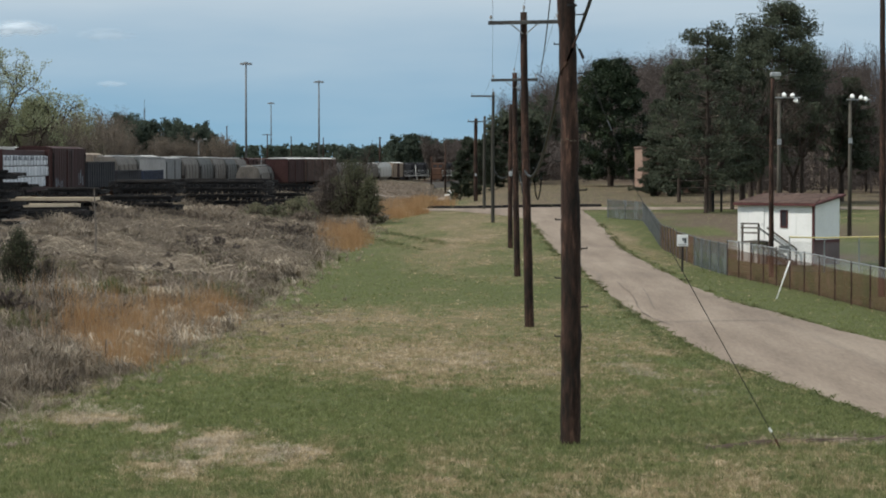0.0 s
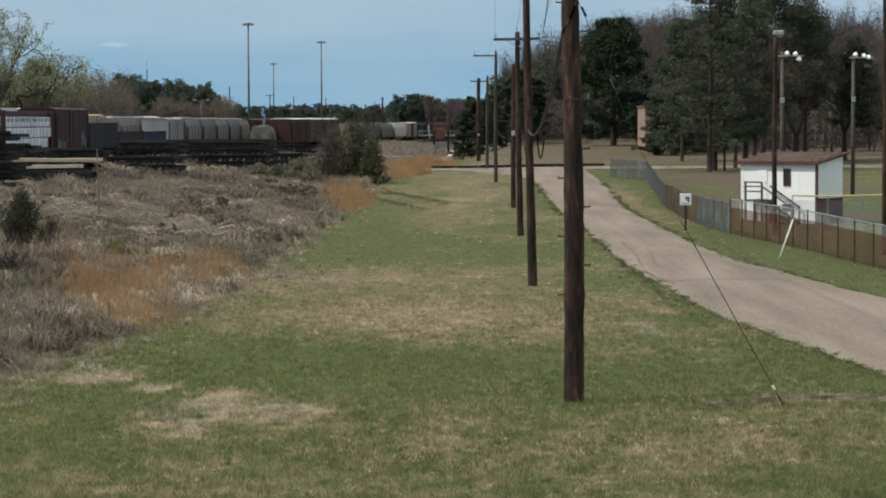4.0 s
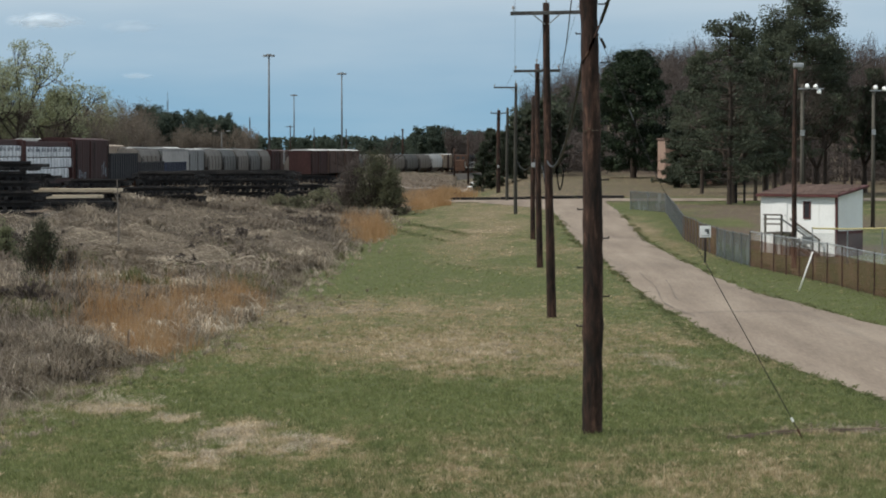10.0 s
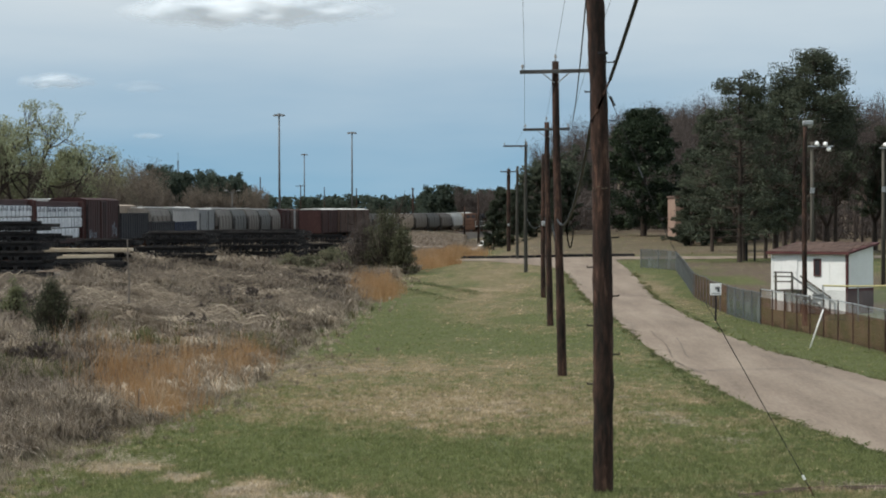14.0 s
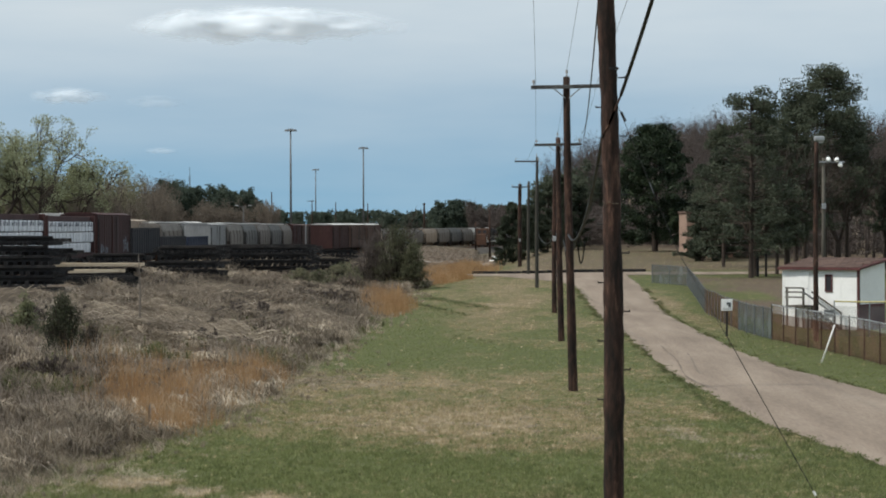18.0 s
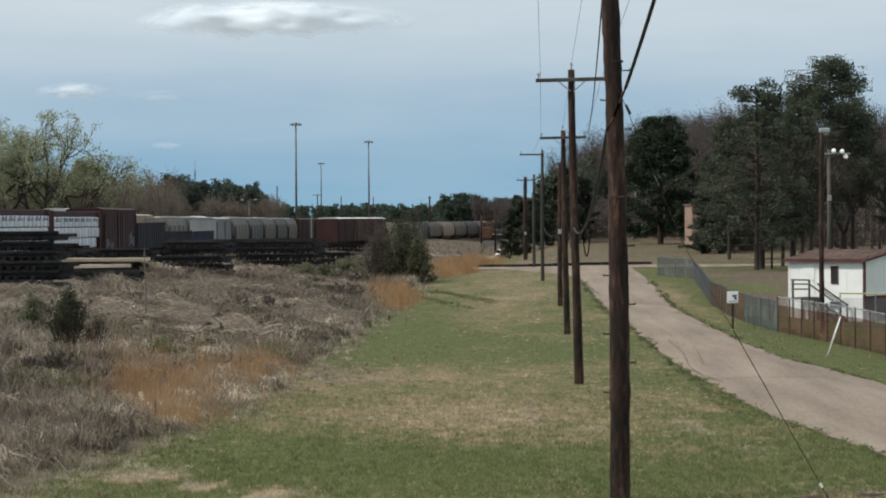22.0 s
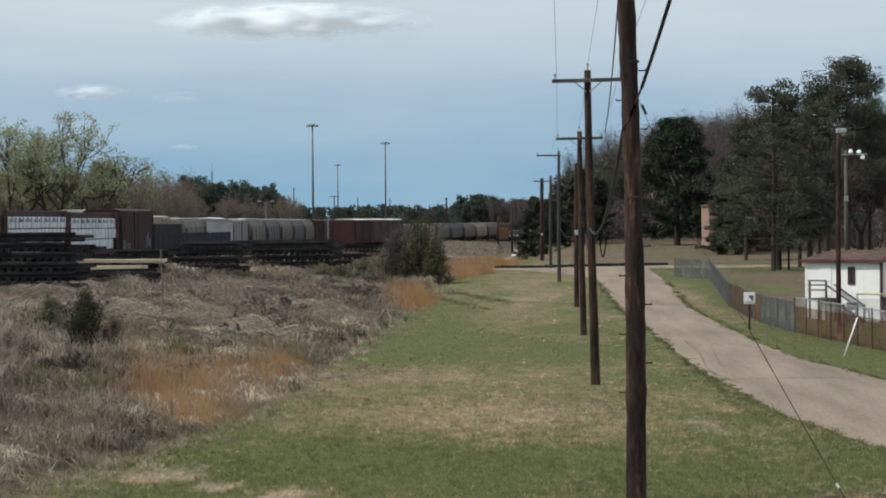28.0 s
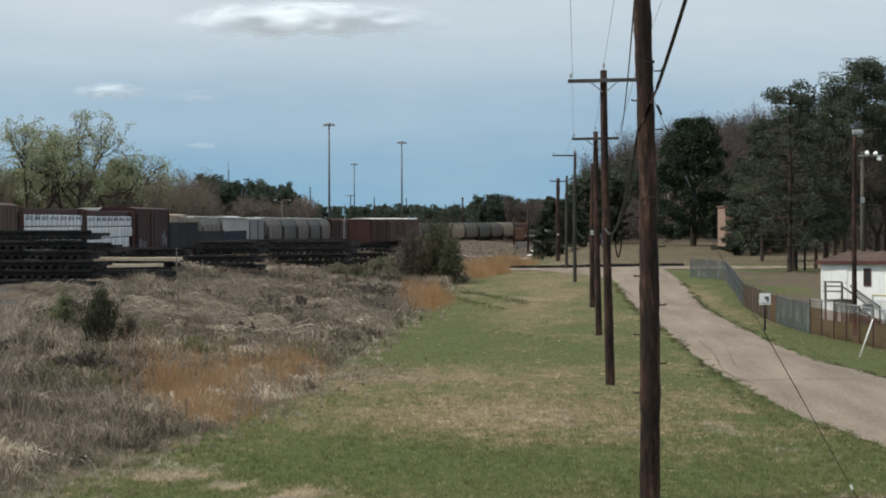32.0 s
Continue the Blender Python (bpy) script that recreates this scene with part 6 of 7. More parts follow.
def locomotive(x, y, z, body, nose, label, turn, group, reverse=False):
    """A road locomotive: low nose, cab, long hood with grilles and fans, walkways."""
    car = thing("locomotive", x, y, z, label, "locomotive", group, turn)
    L, k = 9.6, -1 if reverse else 1
    part("frame", boxed(-1.5, 1.5, -L, L, 1.15, 1.5, bevel=0.04), DARKSTEEL, car)
    part("fuel_tank", boxed(-1.35, 1.35, -2.6, 2.6, 0.35, 1.15, bevel=0.15), DARKSTEEL, car)
    part("hood", boxed(-0.95, 0.95, *sorted((k * -8.6, k * 4.6)), 1.5, 4.1, bevel=0.1), body, car)
    part("radiator", boxed(-1.5, 1.5, *sorted((k * -8.7, k * -5.6)), 3.2, 4.35, bevel=0.08), body, car)
    c = part("cab", boxed(-1.5, 1.5, *sorted((k * 4.6, k * 7.2)), 1.5, 4.45, bevel=0.12), nose if reverse else body, car)
    for x0 in (-1.05, 0.25):
        part("cab_window", boxed(x0, x0 + 0.8, *sorted((k * 7.18, k * 7.24)), 3.3, 4.0), CARBLACK, c)
    part("nose", boxed(-1.25, 1.25, *sorted((k * 7.2, k * 9.2)), 1.5, 3.1, bevel=0.12), nose, car)
    part("rear_panel", boxed(-1.0, 1.0, *sorted((k * -8.75, k * -8.9)), 1.5, 3.9, bevel=0.03), nose, car)
    for i in range(3):
        bm = tubed((0, k * (-7.8 + i * 1.1), 4.3), (0, k * (-7.8 + i * 1.1), 4.5), 0.5, sides=14)
        part("fan", bm, DARKSTEEL, car)
    for s in (-1, 1):
        rb = tubed((s * 1.45, -L + 0.3, 2.55), (s * 1.45, L - 0.3, 2.55), 0.03, sides=5)
        for i in range(9):
            tube(rb, (s * 1.45, -L + 0.3 + i * (2 * L - 0.6) / 8, 1.5), (s * 1.45, -L + 0.3 + i * (2 * L - 0.6) / 8, 2.55), 0.025, sides=5)
        part("handrail", rb, WHITEPAINT, car)
        part("stripe", boxed(s * 1.5 - 0.02 * s, s * 1.515, -L, L, 1.2, 1.38), WHITEPAINT, car)
        part("pilot", boxed(-1.4, 1.4, s * L - 0.1, s * L + 0.1, 0.4, 1.5, bevel=0.05), nose, car)
    bogies(car, 2 * L)
    return car


def on_line(s, side=0.0):
    return along(s, side)[:3]


SPEED = 4.36
CONSIST = "moving freight train"
# distance of each vehicle's middle along the far line at the start
TRAIN.append((35.0, locomotive(*on_line(35.0), CARBLACK, CARWHITE, "dark diesel locomotive with pale stripes leading the train", -8, CONSIST)))
TRAIN.append((14.0, locomotive(*on_line(14.0), CARBLACK, CARBLACK, "dark diesel locomotive coupled behind the leader", -8, CONSIST)))
TRAIN.append((-5.5, boxcar(*on_line(-5.5), 15.6, 4.65, CARTAN, "tan and rust boxcar in the moving train", CARRED, -8, CONSIST, CARWHITE)))
for i, (mat, tag) in enumerate([(CARWHITE, "dirty white"), (CARDUST, "dusty brown"), (CARGREY, "dusty grey"), (CARDUST, "dusty brown"), (CARTAN, "dusty tan"), (CARDUST, "dusty brown"), (CARGREY, "dusty grey"), (CARDUST, "dusty brown"), (CARTAN, "dusty tan"), (CARDUST, "dusty brown"), (CARGREY, "dusty grey"), (CARDUST, "dusty brown"), (CARGREY, "dusty grey"), (CARDUST, "dusty brown")]):
    s = -24.0 - i * 19.2
    TRAIN.append((s, hopper(*on_line(s), 18.0, 4.6, mat, tag + " covered hopper in the moving train", along(s)[3], CONSIST)))

locomotive(*on_line(25.0, 7.6), CARBLACK, CARORANGE, "parked dark locomotive with an orange front", -8, "parked far cars", True)
boxcar(2.9, 760, ground_z(2.9, 760) + 0.3, 16, 4.6, CARWHITE, "white boxcar parked beyond the far track", None, -4, "parked far cars")


# ---------------------------------------------------------------- wires
def wire_run():
    tops = [(2.37, 50.8, 13.3), (2.8, 87.1, 10.9), (3.51, 124, 10.05), (4.05, 204, 11.2), (3.8, 292, 11.2)]
    for s in (-1, 1):
        pts = [(x + s * (1.45 if y < 60 else 1.08), y - 0.15, z - 0.12) for x, y, z in tops[:3]] + [(4.05 + s * 0.9, 204, 10.9)]
        cable("power_wire", [(2.2 + s * 1.45, 12, 14.5)] + pts, 0.006, CABLE, "thin bare wire strung along the poles", sag=0.18)
    cable("power_wire", [(2.2, 12, 14.8)] + [(x, y, z + 0.22) for x, y, z in tops[:3]], 0.006, CABLE, "thin bare wire over the pole tops", sag=0.18)


wire_run()


def at_pole(k, z, dx=0.0, dy=-0.2):
    x, y = ((2.57, 50.8), (3.0, 87.1), (3.68, 124), (4.4, 164), (4.05, 204))[k]
    return (x + dx, y + dy, z)


cable("service_cable", [(2.75, 30, 10.9), at_pole(0, 8.36, 0.17, -0.1)], 0.036, CABLE, "thick black cable coming down to the near pole", "cable", 0.12)
cable("service_cable", [at_pole(0, 8.36, 0.17, -0.1), at_pole(0, 8.05, 0.04, -0.19), at_pole(0, 7.75, -0.08, -0.19), at_pole(0, 7.55, -0.2, -0.12)], 0.022, POLEWOOD, "thick brown cable strapped across the near pole", "cable", 0.0, 4)
cable("service_cable", [at_pole(0, 7.55, -0.2, -0.12), at_pole(1, 5.4, -0.16)], 0.04, CABLE, "thick black cable hanging to the next pole", "cable", 0.9)
cable("service_cable", [at_pole(0, 12.6, -0.1), at_pole(2, 10.0, 1.1)], 0.022, CABLE, "black twisted cable between the poles", "cable", 0.75, 24)
cable("service_cable", [at_pole(1, 5.2, 0.1), at_pole(2, 5.0, 0.1), at_pole(3, 5.2, 0.1), at_pole(4, 5.0, 0.1)], 0.025, CABLE, "black cable looping from pole to pole", "cable", 0.7)


def guy():
    b = Vector((6.72, 49.75, ground_z(6.72, 49.75)))
    g = thing("guy_wire", b.x, b.y, b.z, "steel guy wire from the near pole to a ground anchor", "guy wire")
    a, mid = Vector((2.6, 50.6, 8.3)) - b, Vector((4.81, 50.0, 3.5)) - b
    high = Vector((3.86, 50.3, 5.19)) - b
    part("strand", tube(tube(tubed((0, 0, 0), mid, 0.009, sides=6), mid, high, 0.006, sides=6), high, a, 0.006, sides=6), DARKSTEEL, g)
    part("upper_sleeve", tubed(high.lerp(a, 0.38), high.lerp(a, 0.45), 0.013, sides=8), DULLSTEEL, g, "pale worn sleeve")
    part("guard", tubed(mid * 0.1, mid * 0.125, 0.026, sides=8), WHITEPAINT, g, "pale plastic sleeve")
    part("strain_insulator", tubed(a.lerp(mid, 0.06), a.lerp(mid, 0.1), 0.028, sides=8), DARKSTEEL, g)
    part("anchor_rod", tubed((0.1, 0.02, -0.2), mid * 0.06, 0.02, sides=6), RUSTSTEEL, g)


def slack_loop(k, z, drop, label):
    """A slack bight of grey cable hanging beside a pole."""
    x, y, _ = at_pole(k, z)
    pts = []
    for i in range(9):
        t = i / 8
        pts.append((x + 0.12 + 0.28 * t, y - 0.05, z - drop * math.sin(math.pi * t) ** 0.8 - 0.35 * t))
    cable("cable_loop", pts, 0.024, DULLSTEEL, label, "cable", 0.0, 2)


slack_loop(1, 5.5, 0.9, "slack grey cable loop hanging at a pole")
slack_loop(2, 5.2, 1.0, "slack grey cable loop hanging at a pole")
slack_loop(3, 4.8, 0.9, "slack grey cable loop hanging at a pole")
slack_loop(4, 5.2, 1.1, "slack grey cable loop hanging at a pole")
guy()


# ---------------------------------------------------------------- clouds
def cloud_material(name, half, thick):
    """Sunlit vapour with an added faint glow for light scattered inside it, thinning out towards its ragged rim."""
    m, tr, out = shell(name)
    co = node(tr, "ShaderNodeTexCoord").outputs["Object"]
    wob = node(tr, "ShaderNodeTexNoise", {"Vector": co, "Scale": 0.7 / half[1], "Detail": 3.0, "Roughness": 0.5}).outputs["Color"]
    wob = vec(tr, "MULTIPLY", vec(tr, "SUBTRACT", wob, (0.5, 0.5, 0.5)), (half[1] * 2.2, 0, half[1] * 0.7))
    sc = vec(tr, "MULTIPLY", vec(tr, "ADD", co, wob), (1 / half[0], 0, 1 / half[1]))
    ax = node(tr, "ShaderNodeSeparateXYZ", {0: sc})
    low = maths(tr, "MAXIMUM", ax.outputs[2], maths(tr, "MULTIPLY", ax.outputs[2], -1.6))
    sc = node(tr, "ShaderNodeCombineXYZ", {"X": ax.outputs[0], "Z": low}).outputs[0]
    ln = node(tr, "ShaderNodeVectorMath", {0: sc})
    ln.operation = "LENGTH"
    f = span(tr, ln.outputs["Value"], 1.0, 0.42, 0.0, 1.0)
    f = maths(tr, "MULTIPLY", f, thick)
    # emission and bluish base stand in for light scattered through the cloud
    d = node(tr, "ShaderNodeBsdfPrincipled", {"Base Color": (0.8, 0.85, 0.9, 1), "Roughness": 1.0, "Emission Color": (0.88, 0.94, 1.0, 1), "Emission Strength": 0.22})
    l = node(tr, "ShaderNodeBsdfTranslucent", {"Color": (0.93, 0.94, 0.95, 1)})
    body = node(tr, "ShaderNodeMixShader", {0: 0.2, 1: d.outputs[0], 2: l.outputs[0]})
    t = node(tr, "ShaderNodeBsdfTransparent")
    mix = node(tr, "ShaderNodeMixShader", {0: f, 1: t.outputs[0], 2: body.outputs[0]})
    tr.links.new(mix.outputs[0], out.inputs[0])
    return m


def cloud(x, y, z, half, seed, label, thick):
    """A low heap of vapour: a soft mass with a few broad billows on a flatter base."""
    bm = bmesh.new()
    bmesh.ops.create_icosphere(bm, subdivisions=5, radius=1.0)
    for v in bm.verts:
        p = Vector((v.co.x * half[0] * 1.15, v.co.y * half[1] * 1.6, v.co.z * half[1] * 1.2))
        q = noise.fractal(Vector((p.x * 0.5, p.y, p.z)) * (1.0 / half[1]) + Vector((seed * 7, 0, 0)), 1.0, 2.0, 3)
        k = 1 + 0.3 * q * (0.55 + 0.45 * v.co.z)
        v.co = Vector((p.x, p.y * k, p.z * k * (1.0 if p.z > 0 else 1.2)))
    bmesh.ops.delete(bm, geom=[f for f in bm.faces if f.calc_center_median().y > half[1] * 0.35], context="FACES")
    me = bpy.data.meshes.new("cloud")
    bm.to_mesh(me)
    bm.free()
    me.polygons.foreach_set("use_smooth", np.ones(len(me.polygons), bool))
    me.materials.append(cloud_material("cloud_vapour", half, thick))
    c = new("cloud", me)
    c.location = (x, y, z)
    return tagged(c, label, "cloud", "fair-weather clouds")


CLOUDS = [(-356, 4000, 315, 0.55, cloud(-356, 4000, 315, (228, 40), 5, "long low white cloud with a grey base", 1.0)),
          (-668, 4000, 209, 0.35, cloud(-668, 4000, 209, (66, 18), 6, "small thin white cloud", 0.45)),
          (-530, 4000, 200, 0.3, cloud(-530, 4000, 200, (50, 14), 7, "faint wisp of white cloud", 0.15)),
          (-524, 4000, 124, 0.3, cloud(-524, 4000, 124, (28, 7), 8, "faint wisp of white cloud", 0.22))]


# ---------------------------------------------------------------- brush and grass
def brush_spots(n, seed, y0, y1, depth, power=1.0):
    rng = np.random.default_rng(seed)
    y = y0 + (y1 - y0) * rng.random(n) ** 1.35
    x = bank_edge(y) - depth * rng.random(n) ** power * (0.6 + 0.4 * y / y1) + rng.normal(0, 0.35, n)
    keep = (fbm(x / 1.6, y / 2.6, 31, 3) + rng.uniform(-0.25, 0.25, n)) > 0.4
    keep &= (x > bank_crest(y) + 3.4 + 1.2 * (lattice(y / 2.0, 0 * y, 33) - 0.5)) | (y > 152)
    return np.stack([x, y], 1)[keep], rng


def brush(name, n, seed, y0, y1, depth, tall, wide, material, label, lean=0.35, per=5, spreadr=0.16, power=1.0):
    xy, rng = brush_spots(n, seed, y0, y1, depth, power)
    xy = np.repeat(xy, per, 0) + rng.normal(0, spreadr, (len(xy) * per, 2))
    lump = fbm(xy[:, 0] / 1.9, xy[:, 1] / 2.6, 41, 3)
    h = rng.uniform(*tall, len(xy)) * (0.45 + 1.1 * lump)
    base = np.stack([xy[:, 0], xy[:, 1], height(xy[:, 0], xy[:, 1]) - 0.03], 1)
    w = wide * (0.5 + base[:, 1] / 110) * rng.uniform(0.6, 1.5, len(xy))
    ob = stuff(name, *blades(base, h, w, rng, lean), material, label, "brush")
    at = ob.data.attributes.new("tone", "FLOAT", "POINT")
    at.data.foreach_set("value", np.repeat(np.clip(fbm(xy[:, 0] / 0.8, xy[:, 1] / 1.1, 43, 3) * 1.3 - 0.25 + 0.9 * (fbm(xy[:, 0] / 4.5, xy[:, 1] / 9, 45, 3) - 0.5), 0, 1), 3).astype(np.float32))


def with_tone(ob, tone):
    at = ob.data.attributes.new("tone", "FLOAT", "POINT")
    at.data.foreach_set("value", np.asarray(tone, np.float32))


def mats(n, seed, y0, y1, depth, tall, reach, per, wide, material, label):
    xy, rng = brush_spots(n, seed, y0, y1, depth)
    v, f, tone = tussocks(np.column_stack([xy, xy[:, 0]]), tall, reach, per, wide, rng)
    with_tone(stuff("dead_grass", v, f, material, label, "brush"), tone * 0.8 + (0.06 if y0 < 100 else -0.1) + 0.2 * (1 - ease(v[:, 1], 62, 84)) + 1.6 * (fbm(v[:, 0] / 4.5, v[:, 1] / 9, 45, 3) - 0.5))


mats(2300, 105, 50, 150, 19, 0.5, 0.85, 40, 0.014, BRUSH, "matted clumps of dead straw grass on the bank")
mats(2600, 106, 120, 290, 21, 0.6, 1.0, 34, 0.018, BRUSH, "matted clumps of dead straw grass on the far bank")
mats(520, 107, 50, 140, 18, 0.6, 1.1, 7, 0.012, STRAND, "coarse pale broken stalks tangled on the bank")
mats(520, 108, 110, 270, 19, 0.65, 1.1, 6, 0.014, STRAND, "coarse pale broken stalks tangled on the far bank")
brush("dry_brush", 7000, 101, 44, 150, 17, (0.25, 0.75), 0.012, BRUSH, "dry straw-coloured weeds on the bank", 0.6)
brush("dry_brush", 7000, 102, 120, 300, 20, (0.3, 0.8), 0.016, BRUSH, "dry straw-coloured weeds on the far bank", 0.6)
brush("briar", 7500, 103, 46, 130, 16, (0.4, 0.95), 0.007, STRAND, "grey-brown leafless briars on the bank", 0.45, power=0.6)
brush("briar", 7000, 104, 130, 300, 20, (0.4, 1.0), 0.012, GREYBRUSH, "grey-brown leafless briars on the far bank", 0.45)


def combed(patches, seed):
    """Long dead grass laid over by the winter, combed one way in each drift."""
    rng = np.random.default_rng(seed)
    for cx, cy, rx, ry, n, way, tone, tall in patches:
        root = np.stack([rng.normal(cx, rx * 0.6, n), rng.normal(cy, ry * 0.6, n)], 1)
        root = np.repeat(root, 12, 0) + rng.normal(0, 0.22, (n * 12, 2))
        k = len(root)
        ang = radians(way) + rng.normal(0, 0.45, k) + 2.2 * (fbm(root[:, 0] / 1.5, root[:, 1] / 2.5, 47, 2) - 0.5)
        d = np.stack([np.cos(ang), np.sin(ang)], 1)
        out = rng.uniform(0.4, 1.2, k) * (0.75 + tall)
        h = rng.uniform(0.4, 1.0, k) * tall
        side = np.stack([-np.sin(ang) * 0.6, np.cos(ang) * 0.6, rng.uniform(0.3, 0.9, k)], 1) * ((0.006 + cy * 0.00006) * rng.uniform(0.6, 1.6, k))[:, None]
        z = height(root[:, 0], root[:, 1])
        p = [np.column_stack([root, z - 0.03]), np.column_stack([root + d * (out * 0.2)[:, None], z + h * 0.75]), np.column_stack([root + d * (out * 0.6)[:, None], z + h]), np.column_stack([root + d * out[:, None], z + h * rng.uniform(0.2, 0.8, k)])]
        v = np.stack([p[0] - side, p[0] + side, p[1] - side, p[1] + side, p[2] - side, p[2] + side, p[3] - side * 0.3, p[3] + side * 0.3], 1).reshape(-1, 3)
        i = (np.arange(k) * 8)[:, None]
        f = np.concatenate([i + np.array([[0, 1, 3, 2]]), i + np.array([[2, 3, 5, 4]]), i + np.array([[4, 5, 7, 6]])], 0)
        with_tone(stuff("laid_grass", v, f, BRUSH, "long dead grass laid over on the bank, pale or dark", "brush"), np.repeat(np.clip(rng.normal(tone, 0.3, k), 0, 1), 8))


# the first two drifts are toned dark for the shade before the panel stack
combed([(-23.3, 127, 1.9, 5, 150, -30, 0.1, 0.45), (-21.5, 119, 1.8, 4, 90, -10, 0.16, 0.5), (-14.5, 114, 2.8, 8, 260, -20, 0.4, 0.7), (-12, 104, 2.2, 6, 110, 200, 0.34, 0.55), (-16.5, 150, 3.2, 11, 170, -30, 0.24, 0.8), (-11, 134, 2.6, 9, 120, -10, 0.36, 0.6), (-19.5, 112, 2.2, 7, 120, 10, 0.3, 0.7),
        (-13, 178, 3.5, 10, 120, -25, 0.3, 0.7)], 149)


def hummocks(seed):
    """Low tangles of briar, twig and dull green on the bank, none alike."""
    rng = np.random.default_rng(seed)
    for i in range(56):
        y = 78 + 110 * rng.random() ** 1.2
        x = float(bank_edge(y)) - rng.uniform(1.5, 14) * (0.6 + 0.4 * y / 190)
        leaf, name, label = ((TWIGS, "briar_tangle", "low grey-brown briar tangle on the bank"), (GREYBRUSH, "briar_tangle", "low straw-brown briar tangle on the bank"), (TWIGS, "briar_tangle", "low dark briar tangle on the bank"), (GREYBRUSH, "briar_tangle", "low pale dead briar tangle on the bank"))[i % 4]
        bush(name, x, y, rng.uniform(0.4, 0.9) * (0.8 + y / 300), rng.uniform(0.9, 1.7) * (0.8 + y / 250), 300 + i, leaf, label, 0.022 + y * 0.00018, 46)


hummocks(151)


def bank_green(seed):
    """Patches of new green grass coming up through the dead growth."""
    rng = np.random.default_rng(seed)
    spots = []
    for cx, cy, rx, ry, k in ((-9.0, 100, 0.7, 3, 70), (-12.5, 92, 1.0, 3, 60), (-11, 118, 1.3, 5, 80), (-16, 99, 1.0, 4, 70), (-13.5, 76, 0.8, 3, 60), (-18.5, 108, 1.2, 5, 60), (-9.5, 140, 1.2, 7, 80), (-15.0, 132, 1.2, 6, 50)):
        spots.append(np.column_stack([rng.normal(cx, rx, k), rng.normal(cy, ry, k), np.full(k, cy)]))
    v, f, tone = tussocks(np.concatenate(spots), 0.5, 0.4, 16, 0.01, rng)
    stuff("bank_grass", v, f, VERGE, "new green grass among the dead growth on the bank", "grass")


bank_green(113)


def sedge(patches, seed, tall=(0.5, 1.25)):
    rng = np.random.default_rng(seed)
    for cx, cy, rx, ry, n in patches:
        xy = np.stack([rng.normal(cx, rx * 0.7, n), rng.normal(cy, ry * 0.7, n)], 1)
        xy = np.repeat(xy, 9, 0) + rng.normal(0, 0.07 + cy * 0.0006, (n * 9, 2))
        base = np.stack([xy[:, 0], xy[:, 1], height(xy[:, 0], xy[:, 1]) - 0.03], 1)
        h = np.repeat(rng.uniform(*tall, n), 9) * rng.uniform(0.45, 1.0, n * 9) * (0.5 + 1.0 * fbm(xy[:, 0] / 0.9, xy[:, 1] / 2.5, 67, 2))
        stuff("broom_sedge", *blades(base, h, 0.004 + cy * 0.00006, rng, 0.22), SEDGE, "stand of tawny orange broom sedge on the bank", "grass")


sedge([(-9.1, 71.5, 0.8, 2.6, 150), (-10.2, 75.5, 1.1, 3.5, 190), (-9.4, 79, 1.1, 4, 150), (-8.9, 84, 0.9, 4, 80), (-8.2, 91, 0.7, 4, 110), (-11.5, 84, 1.5, 5, 60)], 111, (0.7, 1.4))
sedge([(-6.8, 167, 1.0, 6, 420), (-7.2, 177, 1.1, 7, 320), (-4.1, 223, 0.9, 5, 300), (-3.0, 231, 0.9, 4, 320), (-3.6, 255, 1.5, 8, 420), (-2.2, 280, 1.9, 10, 520), (-5.6, 240, 1.1, 8, 120)], 112, (0.6, 1.5))


def verge(seed):
    """Ragged tufts where the grass creeps over the edge of the lane."""
    rng = np.random.default_rng(seed)
    spots = []
    for y in np.arange(50, 200, 0.16):
        if fbm(y / 1.7, 0.0, 78, 3) > 0.47:
            spots.append((road_left(y) + rng.normal(-0.08, 0.16), y, 0))
        if fbm(y / 1.7, 5.0, 79, 3) > 0.47:
            spots.append((road_right(y) + rng.normal(0.08, 0.16), y, 0))
    v, f, tone = tussocks(np.array(spots), 0.08, 0.2, 10, 0.008, rng)
    stuff("verge_tufts", v, f, VERGE, "ragged grass tufts creeping over the lane edges", "grass")
    n = 9000
    y = 38 * (150 / 38) ** rng.random(n)
    x = rng.uniform(-0.2, 0.2, n) * y
    keep = (x > bank_edge(y)) & ~((x > np.array([road_left(q) for q in y]) - 0.15) & (x < np.array([road_right(q) for q in y]) + 0.15))
    x, y = x[keep], y[keep]
    v, f, tone = tussocks(np.column_stack([x, y, y]), 0.075, 0.17, 8, 0.006, rng)
    ob = stuff("grass_tufts", v, f, BLADE, "longer green and straw tufts in the mown grass", "grass")
    at = ob.data.attributes.new("dry", "FLOAT", "POINT")
    at.data.foreach_set("value", np.repeat(dryness(x, y) + rng.normal(0.08, 0.3, len(x)), 64).astype(np.float32))


verge(131)


def off_rut(x, y):
    t = (x - 5.2) / 7
    return (np.abs(y - (49.75 + 3.9 * t + 0.25 * np.sin(9 * t))) > 0.1 + 0.16 * np.clip(t, 0, 1)) | (t < 0)


